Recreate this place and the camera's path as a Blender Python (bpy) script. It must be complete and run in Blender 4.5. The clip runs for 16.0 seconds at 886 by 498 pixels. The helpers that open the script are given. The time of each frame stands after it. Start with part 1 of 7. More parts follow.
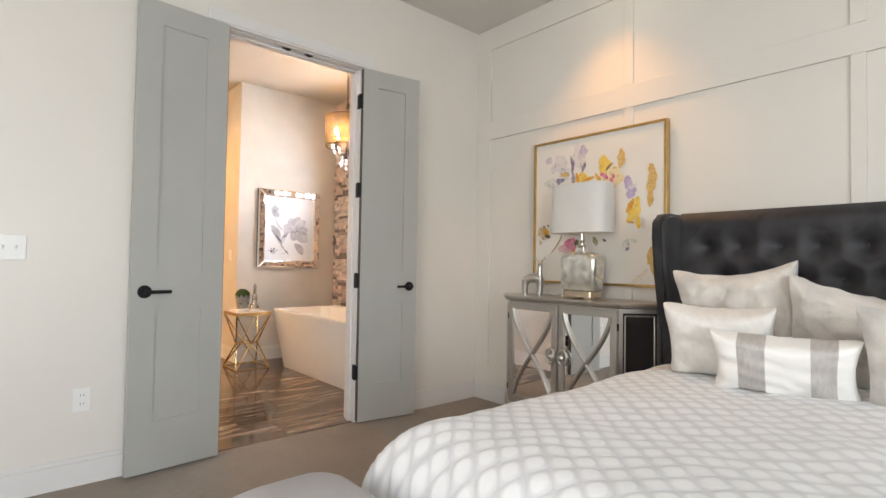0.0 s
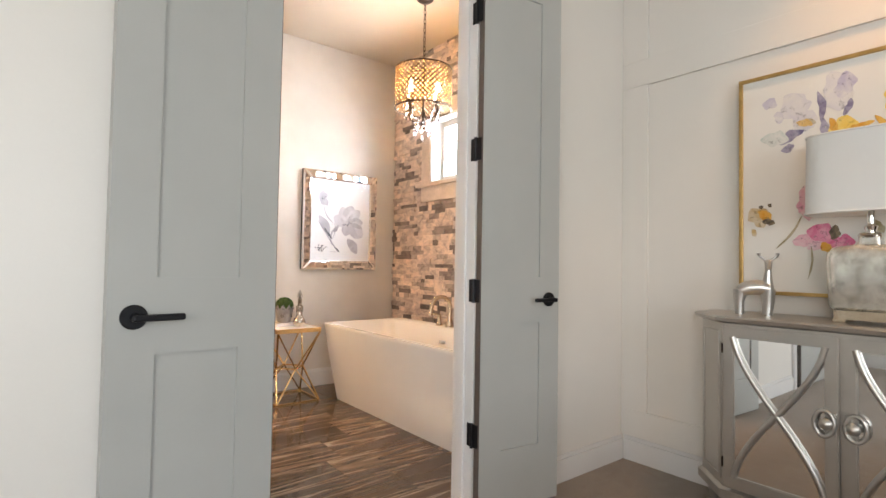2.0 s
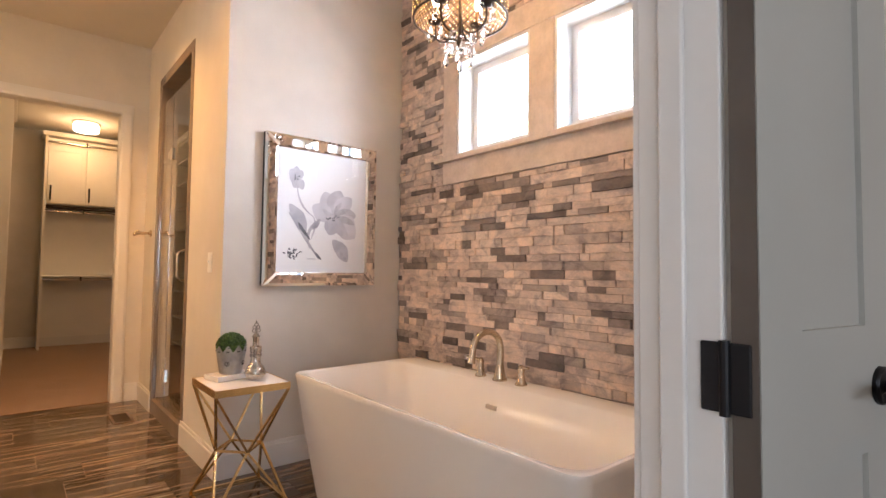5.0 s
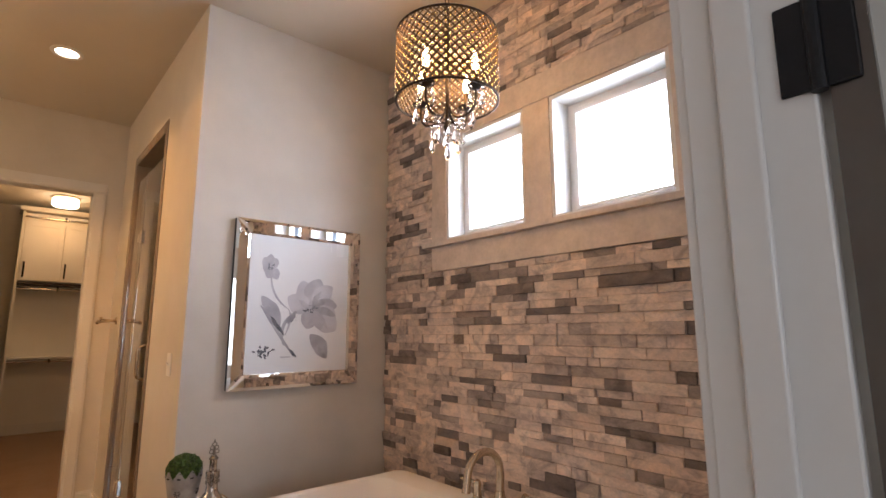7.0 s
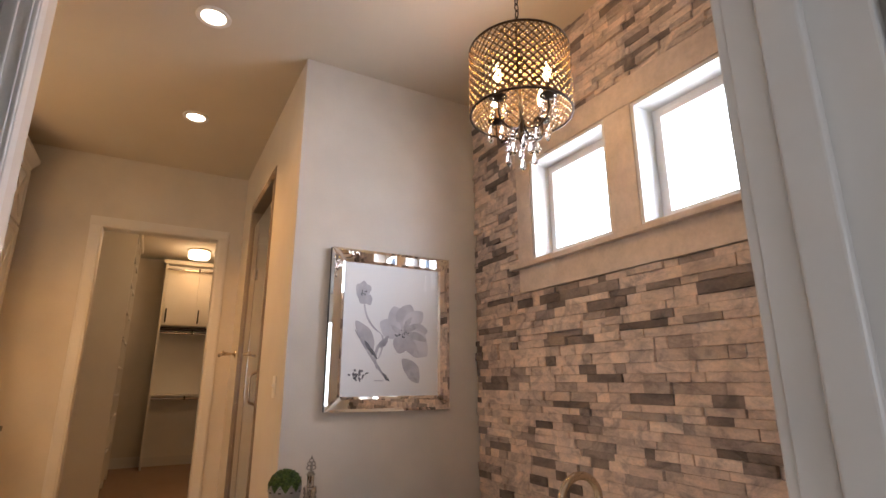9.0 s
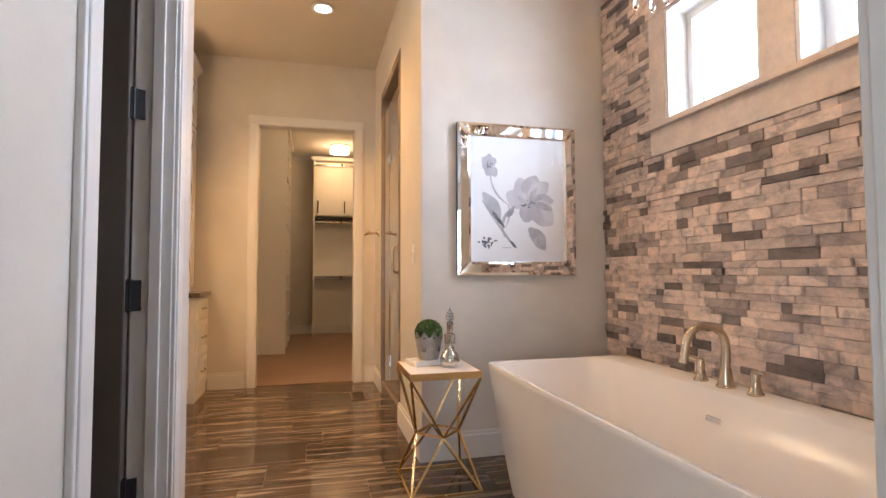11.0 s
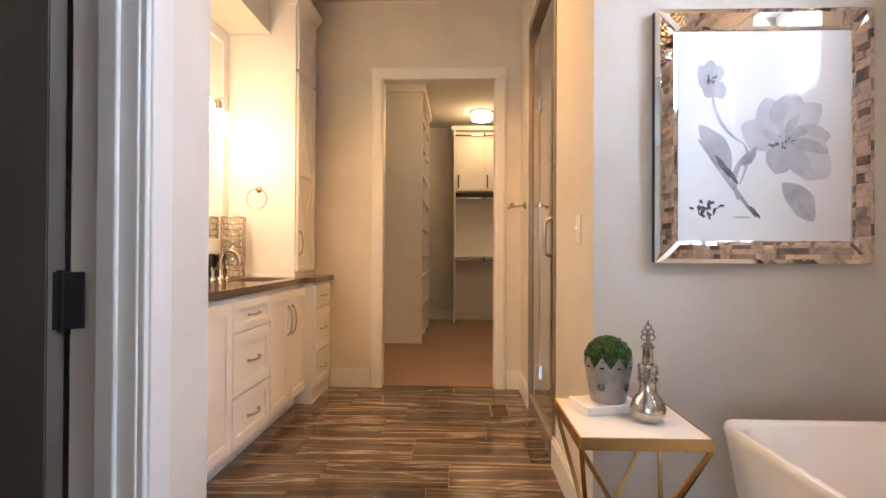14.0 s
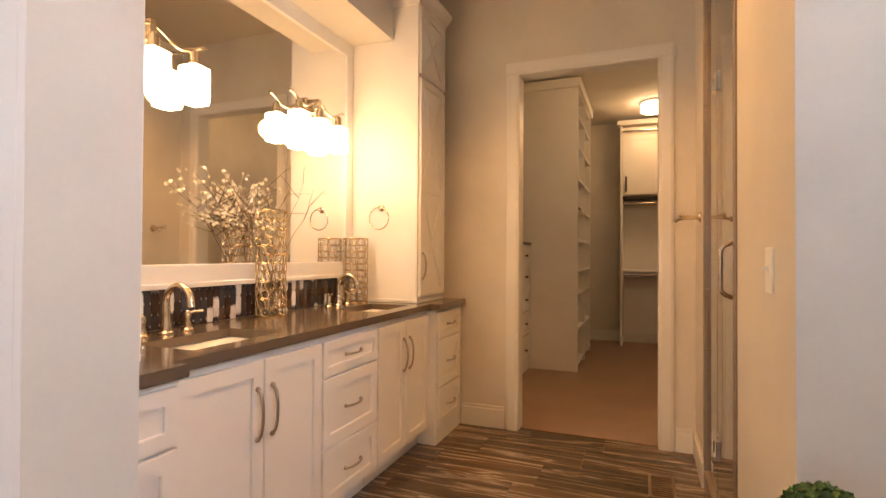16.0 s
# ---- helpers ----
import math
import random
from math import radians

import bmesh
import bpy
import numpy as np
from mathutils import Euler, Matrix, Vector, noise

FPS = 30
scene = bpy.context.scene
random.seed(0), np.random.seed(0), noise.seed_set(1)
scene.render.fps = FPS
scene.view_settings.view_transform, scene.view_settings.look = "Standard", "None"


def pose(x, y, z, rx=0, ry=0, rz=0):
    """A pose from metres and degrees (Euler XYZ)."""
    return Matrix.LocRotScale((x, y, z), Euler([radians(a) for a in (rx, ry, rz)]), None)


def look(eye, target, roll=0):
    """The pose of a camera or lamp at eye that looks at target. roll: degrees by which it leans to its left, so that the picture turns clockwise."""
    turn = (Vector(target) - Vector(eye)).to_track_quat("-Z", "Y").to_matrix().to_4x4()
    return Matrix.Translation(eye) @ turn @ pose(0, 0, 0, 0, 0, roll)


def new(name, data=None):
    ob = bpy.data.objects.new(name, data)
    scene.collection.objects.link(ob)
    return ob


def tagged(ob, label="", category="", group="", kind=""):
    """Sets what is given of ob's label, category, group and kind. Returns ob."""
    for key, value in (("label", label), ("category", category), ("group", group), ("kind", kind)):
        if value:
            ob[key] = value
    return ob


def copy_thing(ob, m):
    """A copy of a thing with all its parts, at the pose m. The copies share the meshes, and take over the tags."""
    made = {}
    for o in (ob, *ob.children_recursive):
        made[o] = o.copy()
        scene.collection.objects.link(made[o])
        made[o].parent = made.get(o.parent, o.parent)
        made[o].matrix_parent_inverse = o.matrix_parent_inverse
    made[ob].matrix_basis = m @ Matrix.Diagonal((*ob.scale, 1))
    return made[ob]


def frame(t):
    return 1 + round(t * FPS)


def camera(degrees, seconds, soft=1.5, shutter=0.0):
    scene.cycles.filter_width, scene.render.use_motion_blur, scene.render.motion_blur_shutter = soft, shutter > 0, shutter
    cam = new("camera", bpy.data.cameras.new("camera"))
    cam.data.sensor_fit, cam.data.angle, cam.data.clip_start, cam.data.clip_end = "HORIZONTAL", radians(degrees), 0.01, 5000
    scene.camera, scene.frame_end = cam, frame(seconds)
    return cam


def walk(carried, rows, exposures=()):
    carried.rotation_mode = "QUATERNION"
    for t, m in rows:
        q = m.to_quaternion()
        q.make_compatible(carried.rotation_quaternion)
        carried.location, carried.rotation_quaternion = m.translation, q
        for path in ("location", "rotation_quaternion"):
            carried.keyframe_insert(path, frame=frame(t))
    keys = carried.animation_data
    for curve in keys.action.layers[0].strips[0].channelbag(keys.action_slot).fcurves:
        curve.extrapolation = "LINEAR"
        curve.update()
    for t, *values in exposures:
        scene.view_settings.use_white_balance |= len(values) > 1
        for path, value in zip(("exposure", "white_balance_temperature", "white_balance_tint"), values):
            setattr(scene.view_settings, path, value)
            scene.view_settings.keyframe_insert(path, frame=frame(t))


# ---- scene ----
cam = camera(82.0, 16.0)
PATH = [
    (0.0, pose(-0.008, 0.194, 1.096, 91.66, -0.90, -41.23)),
    (0.5, pose(0.084, 0.555, 1.084, 91.69, -0.97, -39.98)),
    (1.0, pose(0.179, 0.890, 1.088, 91.70, -1.01, -39.35)),
    (1.5, pose(0.282, 1.231, 1.091, 91.67, -0.92, -39.01)),
    (2.0, pose(0.351, 1.570, 1.082, 91.80, -0.97, -38.76)),
    (2.5, pose(0.424, 1.880, 1.084, 91.76, -0.88, -39.09)),
    (3.0, pose(0.538, 2.152, 1.098, 91.65, -0.77, -39.35)),
    (5.5, pose(1.184, 3.036, 1.129, 92.64, -0.46, -40.46)),
    (6.0, pose(1.247, 3.092, 1.225, 92.62, -0.17, -40.72)),
    (6.5, pose(1.271, 3.108, 1.283, 94.68, -0.04, -40.77)),
    (7.0, pose(1.272, 3.120, 1.309, 99.38, 0.09, -40.83)),
    (7.5, pose(1.293, 3.129, 1.324, 102.86, 0.19, -40.11)),
    (8.0, pose(1.329, 3.133, 1.299, 104.33, 0.24, -38.12)),
    (8.5, pose(1.358, 3.124, 1.244, 104.43, 0.31, -33.94)),
    (9.0, pose(1.357, 3.091, 1.178, 104.62, 0.11, -29.14)),
    (9.5, pose(1.328, 3.025, 1.119, 103.31, 0.06, -26.12)),
    (10.0, pose(1.315, 2.967, 1.082, 98.85, 0.14, -22.54)),
    (12.5, pose(1.448, 3.301, 1.029, 90.62, -0.32, -4.95)),
    (13.0, pose(1.461, 3.501, 1.030, 90.52, -0.36, -3.44)),
    (13.5, pose(1.470, 3.744, 1.056, 90.36, -0.27, -1.58)),
    (14.0, pose(1.479, 3.977, 1.057, 90.45, -0.28, 1.96)),
    (14.5, pose(1.464, 4.199, 1.099, 90.42, -0.34, 4.23)),
    (15.0, pose(1.489, 4.348, 1.122, 90.55, -0.29, 7.44)),
    (15.5, pose(1.571, 4.465, 1.160, 90.62, -0.25, 14.58)),
    (16.0, pose(1.654, 4.543, 1.188, 90.70, -0.32, 21.43)),
]
EXPOSURES = [
    (0.0, 0.60, 6400, 13), (2.0, 0.70, 6350, 13), (3.0, 0.72, 6350, 13), (5.5, 0.06, 6100, 18), (7.0, -0.42, 6200, 18), (9.0, -0.48, 6250, 17),
    (10.0, -0.14, 6000, 15), (12.5, 0.50, 5500, 11), (14.0, 0.34, 5500, 11), (15.0, 0.16, 5750, 12), (16.0, 0.03, 6300, 16),
]
walk(cam, PATH, EXPOSURES)

# ---- daylight, lamps and exposure ----
world = bpy.data.worlds.new("sky")
scene.world = world
world.use_nodes = True
sky = world.node_tree.nodes.new("ShaderNodeTexSky")
sky.sky_type, sky.sun_disc, sky.sun_elevation, sky.sun_rotation = "NISHITA", False, radians(55), radians(200)
backing = world.node_tree.nodes["Background"]
backing.inputs["Strength"].default_value = 0.12
world.node_tree.links.new(sky.outputs["Color"], backing.inputs["Color"])

WARM = (1.0, 0.47, 0.12)


def lamp(name, kind, m, watts, colour, size=0.1, size_y=0.0, spread=180, blend=0.6):
    data = bpy.data.lights.new(name, kind)
    data.energy, data.color = watts, colour
    if kind == "AREA":
        data.size, data.spread = size, radians(spread)
        if size_y:
            data.shape, data.size_y = "RECTANGLE", size_y
        else:
            data.shape = "DISK"
    else:
        data.shadow_soft_size = size
        if kind == "SPOT":
            data.spot_size, data.spot_blend = radians(spread), blend
    ob = new(name, data)
    ob.matrix_world = m
    return ob


def aim(eye, target):
    return look(eye, target)


# daylight in the openings of the windows
lamp("daylight_bed_a", "AREA", aim((-2.52, -0.15, 1.55), (3, -0.15, 1.2)), 50, (1.0, 0.97, 0.90), 2.3, 1.7)
lamp("daylight_bed_b", "AREA", aim((-0.6, -2.42, 1.55), (-0.6, 3, 1.2)), 66, (0.84, 0.94, 1.0), 2.3, 1.7)
lamp("daylight_bath_a", "AREA", aim((3.36, 4.93, 2.12), (1.6, 4.93, 2.0)), 28, (0.79, 0.90, 1.0), 0.62, 0.62)
lamp("daylight_bath_b", "AREA", aim((3.36, 4.22, 2.12), (1.6, 4.22, 2.0)), 28, (0.79, 0.90, 1.0), 0.62, 0.62)
# lamps of the house, and one added closet fill
for x, y in ((1.42, 5.68), (1.42, 6.88)):
    lamp("downlight_glow", "SPOT", aim((x, y, 3.005), (x, y, 0)), 42 if y < 6 else 114, WARM, 0.05, spread=125, blend=0.9)
lamp("downlight_glow", "SPOT", aim((2.62, 1.95, 3.0), (2.85, 1.95, 0)), 26, WARM, 0.05, spread=90, blend=0.9)
# the nearer one is an unseen fill, added to lighten the tower's end panel
for y in (11.15, 9.0):
    lamp("closet_glow", "POINT", pose(1.77, y, 2.80), 9.5, WARM, 0.12)

# ---- materials ----


def shader(name):
    m = bpy.data.materials.new(name)
    m.use_nodes = True
    return m, m.node_tree, m.node_tree.nodes["Principled BSDF"]


def mixed(tree, fac, a, b, mode="MIX"):
    node = tree.nodes.new("ShaderNodeMix")
    node.data_type, node.blend_type = "RGBA", mode
    for socket, value in ((node.inputs["Factor"], fac), (node.inputs["A"], a), (node.inputs["B"], b)):
        if isinstance(value, bpy.types.NodeSocket):
            tree.links.new(value, socket)
        else:
            socket.default_value = value
    return node.outputs["Result"]


def ramp(tree, fac, stops):
    node = tree.nodes.new("ShaderNodeValToRGB")
    while len(node.color_ramp.elements) < len(stops):
        node.color_ramp.elements.new(0.5)
    for e, (p, c) in zip(node.color_ramp.elements, stops):
        e.position, e.color = p, (*c, 1) if len(c) == 3 else c
    tree.links.new(fac, node.inputs["Fac"])
    return node.outputs["Color"]


def coords(tree, scale=(1, 1, 1), turn=(0, 0, 0), kind="Object"):
    c, mp = tree.nodes.new("ShaderNodeTexCoord"), tree.nodes.new("ShaderNodeMapping")
    mp.inputs["Scale"].default_value, mp.inputs["Rotation"].default_value = scale, turn
    tree.links.new(c.outputs[kind], mp.inputs["Vector"])
    return mp.outputs["Vector"]


def noise_of(tree, vec, scale, detail=4, rough=0.55, distort=0.0):
    n = tree.nodes.new("ShaderNodeTexNoise")
    n.inputs["Scale"].default_value, n.inputs["Detail"].default_value = scale, detail
    n.inputs["Roughness"].default_value, n.inputs["Distortion"].default_value = rough, distort
    tree.links.new(vec, n.inputs["Vector"])
    return n.outputs["Fac"]


def bumped(tree, bsdf, height, strength, distance=0.002):
    b = tree.nodes.new("ShaderNodeBump")
    b.inputs["Strength"].default_value, b.inputs["Distance"].default_value = strength, distance
    tree.links.new(height, b.inputs["Height"])
    tree.links.new(b.outputs["Normal"], bsdf.inputs["Normal"])


def shade(c, k):
    return tuple(min(1.0, v * k) for v in c)


def surface(name, colour, rough=0.5, metal=0.0, vary=0.06, scale=1.6, grain=180, bump=0.15, distance=0.001, coat=0.0, sheen=0.0, stretch=(1, 1, 1)):
    """A plain surface with broad, faint blotches, a fine grain and uneven gloss."""
    m, tree, bsdf = shader(name)
    vec = coords(tree, stretch)
    broad, fine = noise_of(tree, vec, scale, 3), noise_of(tree, vec, grain, 3)
    a = ramp(tree, broad, ((0.3, shade(colour, 1 - vary)), (0.7, shade(colour, 1 + vary))))
    tree.links.new(mixed(tree, 0.35 * min(1, vary * 6), a, mixed(tree, fine, (*shade(colour, 0.8), 1), (*shade(colour, 1.2), 1))), bsdf.inputs["Base Color"])
    r = tree.nodes.new("ShaderNodeMapRange")
    r.inputs["To Min"].default_value, r.inputs["To Max"].default_value = max(0.02, rough * 0.85), min(1, rough * 1.15)
    tree.links.new(broad, r.inputs["Value"])
    tree.links.new(r.outputs["Result"], bsdf.inputs["Roughness"])
    bsdf.inputs["Metallic"].default_value = metal
    bsdf.inputs["Coat Weight"].default_value = coat
    bsdf.inputs["Sheen Weight"].default_value = sheen
    if bump:
        bumped(tree, bsdf, fine, bump, distance)
    return m


def glowing(name, colour, strength):
    m, tree, bsdf = shader(name)
    bsdf.inputs["Base Color"].default_value = (0.8, 0.8, 0.8, 1)
    bsdf.inputs["Emission Color"].default_value = (*colour, 1)
    bsdf.inputs["Emission Strength"].default_value = strength
    return m


def clear(name, tint=(1, 1, 1), rough=0.0, ior=1.45):
    m, tree, bsdf = shader(name)
    bsdf.inputs["Base Color"].default_value = (*tint, 1)
    bsdf.inputs["Transmission Weight"].default_value = 1
    bsdf.inputs["Roughness"].default_value, bsdf.inputs["IOR"].default_value = rough, ior
    return m


def carpet(name, colour):
    m, tree, bsdf = shader(name)
    vec = coords(tree)
    tuft, patch, lane = noise_of(tree, vec, 260, 2, 0.7), noise_of(tree, vec, 22, 5, 0.6), noise_of(tree, vec, 2.2, 2)
    c = ramp(tree, tuft, ((0.25, shade(colour, 0.55)), (0.5, colour), (0.78, shade(colour, 1.45))))
    c = mixed(tree, 0.35, c, ramp(tree, patch, ((0.35, shade(colour, 0.6)), (0.65, shade(colour, 1.3)))))
    c = mixed(tree, 0.25, c, ramp(tree, lane, ((0.42, shade(colour, 0.75)), (0.58, shade(colour, 1.2)))))
    tree.links.new(c, bsdf.inputs["Base Color"])
    bsdf.inputs["Roughness"].default_value, bsdf.inputs["Sheen Weight"].default_value = 1.0, 0.3
    both = mixed(tree, 0.5, tuft, patch)
    bumped(tree, bsdf, both, 1.0, 0.012)
    return m


def plank_tile():
    m, tree, bsdf = shader("wood-look porcelain")
    info = tree.nodes.new("ShaderNodeObjectInfo")
    off = tree.nodes.new("ShaderNodeVectorMath")
    off.operation = "MULTIPLY_ADD"
    vec = coords(tree, (1, 1, 1))
    wide = tree.nodes.new("ShaderNodeCombineXYZ")
    for k, f in enumerate((37.0, 53.0, 11.0)):
        mul = tree.nodes.new("ShaderNodeMath")
        mul.operation, mul.inputs[1].default_value = "MULTIPLY", f
        tree.links.new(info.outputs["Random"], mul.inputs[0])
        tree.links.new(mul.outputs[0], wide.inputs[k])
    off.inputs[1].default_value = (0.36, 5.4, 1)
    tree.links.new(vec, off.inputs[0])
    tree.links.new(wide.outputs[0], off.inputs[2])
    streak = noise_of(tree, off.outputs[0], 1.4, 7, 0.55, 0.8)
    fine = noise_of(tree, off.outputs[0], 16, 5, 0.7, 0.4)
    c = ramp(tree, streak, ((0.28, (0.035, 0.021, 0.013)), (0.42, (0.095, 0.060, 0.037)), (0.485, (0.13, 0.086, 0.055)), (0.505, (0.42, 0.33, 0.245)), (0.53, (0.13, 0.088, 0.056)), (0.60, (0.075, 0.047, 0.029)), (0.655, (0.20, 0.14, 0.095)), (0.672, (0.40, 0.31, 0.23)), (0.70, (0.12, 0.08, 0.05)), (0.8, (0.16, 0.11, 0.07))))
    c = mixed(tree, 0.10, c, ramp(tree, fine, ((0.35, (0.045, 0.028, 0.019)), (0.7, (0.28, 0.21, 0.16)))))
    tone = ramp(tree, info.outputs["Random"], ((0.0, (0.62, 0.655, 0.70)), (1.0, (1.06, 1.10, 1.16))))
    tree.links.new(mixed(tree, 1.0, c, tone, "MULTIPLY"), bsdf.inputs["Base Color"])
    r = tree.nodes.new("ShaderNodeMapRange")
    r.inputs["To Min"].default_value, r.inputs["To Max"].default_value = 0.06, 0.14
    tree.links.new(fine, r.inputs["Value"])
    tree.links.new(r.outputs["Result"], bsdf.inputs["Roughness"])
    bumped(tree, bsdf, fine, 0.08, 0.001)
    return m


def ledge_stone():
    m, tree, bsdf = shader("split ledger stone")
    info, geo = tree.nodes.new("ShaderNodeObjectInfo"), tree.nodes.new("ShaderNodeNewGeometry")
    both = tree.nodes.new("ShaderNodeMath")
    both.operation = "ADD"
    tree.links.new(info.outputs["Random"], both.inputs[0])
    tree.links.new(geo.outputs["Random Per Island"], both.inputs[1])
    one = tree.nodes.new("ShaderNodeMath")
    one.operation = "FRACT"
    tree.links.new(both.outputs[0], one.inputs[0])
    vec = coords(tree, (1, 0.8, 1.3))
    rough, fine, patch = noise_of(tree, vec, 16, 6, 0.62, 0.3), noise_of(tree, vec, 90, 5, 0.7), noise_of(tree, vec, 9, 4, 0.6, 1.2)
    tone = ramp(tree, one.outputs[0], ((0.0, (0.165, 0.145, 0.142)), (0.09, (0.225, 0.20, 0.195)), (0.20, (0.40, 0.36, 0.345)), (0.42, (0.76, 0.66, 0.60)), (0.62, (0.58, 0.51, 0.48)), (0.80, (0.72, 0.63, 0.575)), (1.0, (0.84, 0.745, 0.675))))
    smudge = ramp(tree, patch, ((0.34, (0.62, 0.61, 0.63)), (0.50, (1.0, 0.98, 0.96)), (0.68, (1.16, 1.10, 1.03))))
    c = mixed(tree, 1.0, tone, smudge, "MULTIPLY")
    c = mixed(tree, 0.55, c, ramp(tree, rough, ((0.3, (0.66, 0.64, 0.63)), (0.5, (1.05, 1.0, 0.96)), (0.72, (1.25, 1.18, 1.12)))), "MULTIPLY")
    c = mixed(tree, 0.4, c, ramp(tree, fine, ((0.3, (0.6, 0.59, 0.58)), (0.7, (1.2, 1.18, 1.16)))), "MULTIPLY")
    tree.links.new(c, bsdf.inputs["Base Color"])
    bsdf.inputs["Roughness"].default_value = 0.78
    bumped(tree, bsdf, mixed(tree, 0.4, rough, fine), 0.9, 0.012)
    return m


WALL = surface("warm grey eggshell paint", (0.735, 0.70, 0.64), 0.42, vary=0.03, scale=1.2, grain=120, bump=0.12, distance=0.0008)
BATHWALL = surface("greige satin plaster", (0.635, 0.595, 0.535), 0.45, vary=0.08, scale=2.6, grain=90, bump=0.2, distance=0.001)
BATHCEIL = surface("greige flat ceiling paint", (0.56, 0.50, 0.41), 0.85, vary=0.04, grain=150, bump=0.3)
CEIL = surface("flat ceiling white", (0.66, 0.64, 0.60), 0.85, vary=0.03, grain=150, bump=0.3)
TRIM = surface("white satin trim paint", (0.72, 0.705, 0.68), 0.32, vary=0.025, scale=3, grain=90, bump=0.05)
CREAM = surface("cream cabinet paint", (0.78, 0.76, 0.72), 0.35, vary=0.03, scale=3, grain=90, bump=0.05)
# toilet room door's paint, with the unlit room's shade put into its colour
SHADEDOOR = surface("door paint darkened for shade", (0.105, 0.092, 0.078), 0.3, vary=0.06, scale=2.4, grain=140, bump=0.08)
EDGE = surface("dark door edge", (0.105, 0.088, 0.075), 0.5, vary=0.08, scale=4, grain=140, bump=0.08)
GREYDOOR = surface("grey-green door paint", (0.415, 0.417, 0.39), 0.42, vary=0.04, scale=2.4, grain=140, bump=0.08)
BLACK = surface("black iron", (0.015, 0.015, 0.017), 0.42, 0.6, vary=0.15, scale=30, bump=0.1)
CARPET = carpet("beige cut-pile carpet", (0.275, 0.215, 0.162))
CLOSETCARPET = carpet("tan closet carpet", (0.27, 0.155, 0.095))
PLANK = plank_tile()
GROUT = surface("tan grout", (0.34, 0.26, 0.19), 0.9, vary=0.15)
STONE = ledge_stone()
# blotches stand for chandelier light dappling the boards, put into the colour
TAN = surface("blush limewash with light dapples", (0.62, 0.53, 0.465), 0.55, vary=0.16, scale=15, grain=60, bump=0.3)
GOLD = surface("brushed gold", (0.72, 0.50, 0.22), 0.26, 1.0, vary=0.08, scale=18, bump=0.06)
ANTIQUE = surface("antique gold leaf", (0.55, 0.36, 0.13), 0.36, 0.85, vary=0.18, scale=24, bump=0.15)
PULL = surface("satin nickel pulls", (0.44, 0.40, 0.35), 0.3, 1.0, vary=0.08, scale=20, bump=0.05)
NICKEL = surface("brushed nickel", (0.66, 0.56, 0.43), 0.24, 1.0, vary=0.08, scale=20, bump=0.05)
CHROME = surface("polished chrome", (0.82, 0.80, 0.77), 0.08, 1.0, vary=0.03, scale=20, bump=0.0)
BRONZE = surface("dark bronze", (0.045, 0.032, 0.024), 0.38, 0.8, vary=0.2, scale=30)
MIRROR = surface("mirror silvering", (0.90, 0.895, 0.88), 0.015, 1.0, vary=0.0, bump=0.0)
GLASS = clear("window glass")
GREENGLASS = clear("shower glass", (0.93, 0.96, 0.94))
# clear beads; the bulbs' amber glow is put into their base colour
BEADGLASS, _tree, _b = shader("crystal bead with lamp amber in tint")
_b.inputs["Base Color"].default_value = (0.95, 0.78, 0.52, 1)
_b.inputs["Transmission Weight"].default_value, _b.inputs["Roughness"].default_value, _b.inputs["IOR"].default_value = 1.0, 0.04, 1.5
CRYSTAL = clear("crystal", (1, 0.99, 0.97), 0.0, 1.6)
TUBWHITE = surface("white acrylic", (0.84, 0.82, 0.79), 0.15, vary=0.015, bump=0.0)
QUARTZ = surface("taupe quartz", (0.125, 0.095, 0.068), 0.13, vary=0.10, scale=30, grain=320, bump=0.02)
SILVERWOOD = surface("silver-leaf wood", (0.50, 0.475, 0.435), 0.33, 0.85, vary=0.06, scale=5, grain=70, bump=0.08)
SHOWERTILE = surface("taupe shower tile", (0.21, 0.17, 0.14), 0.22, vary=0.2, scale=2.5, grain=14, bump=0.08)
SWITCH = surface("white switch plastic", (0.80, 0.79, 0.76), 0.3, vary=0.01, bump=0.0)
OUTSIDE = glowing("bright sky beyond", (0.93, 0.97, 1.0), 6.0)
BULB = glowing("lit bulb", (1.0, 0.72, 0.36), 45.0)
LENS = glowing("lit downlight lens", (1.0, 0.88, 0.66), 14.0)
SHADEGLOW = glowing("lit glass shade", (1.0, 0.80, 0.48), 10.0)

# ---- mesh tools ----


def mesh(bm, name):
    data = bpy.data.meshes.new(name)
    bmesh.ops.recalc_face_normals(bm, faces=bm.faces)
    bm.to_mesh(data)
    bm.free()
    return data


def part(name, bm, material, parent=None, label="", smooth=False):
    """Links a bmesh as one mesh object under its thing or part."""
    data = bm if isinstance(bm, bpy.types.Mesh) else mesh(bm, name)
    if not data.materials:
        data.materials.append(material)
    if smooth:
        data.polygons.foreach_set("use_smooth", [True] * len(data.polygons))
        data.set_sharp_from_angle(angle=radians(smooth if smooth is not True else 40))
    ob = new(name, data)
    ob.parent = parent
    return tagged(ob, label)


def thing(name, at=(0, 0, 0), turn=0.0, label="", category="", group=""):
    ob = new(name)
    ob.empty_display_size = 0.1
    ob.matrix_world = pose(*at, 0, 0, turn)
    return tagged(ob, label, category, group)


def setting(name, bm, material, label="", category="", smooth=False):
    return tagged(part(name, bm, material, None, label, smooth), label, category, kind="structure")


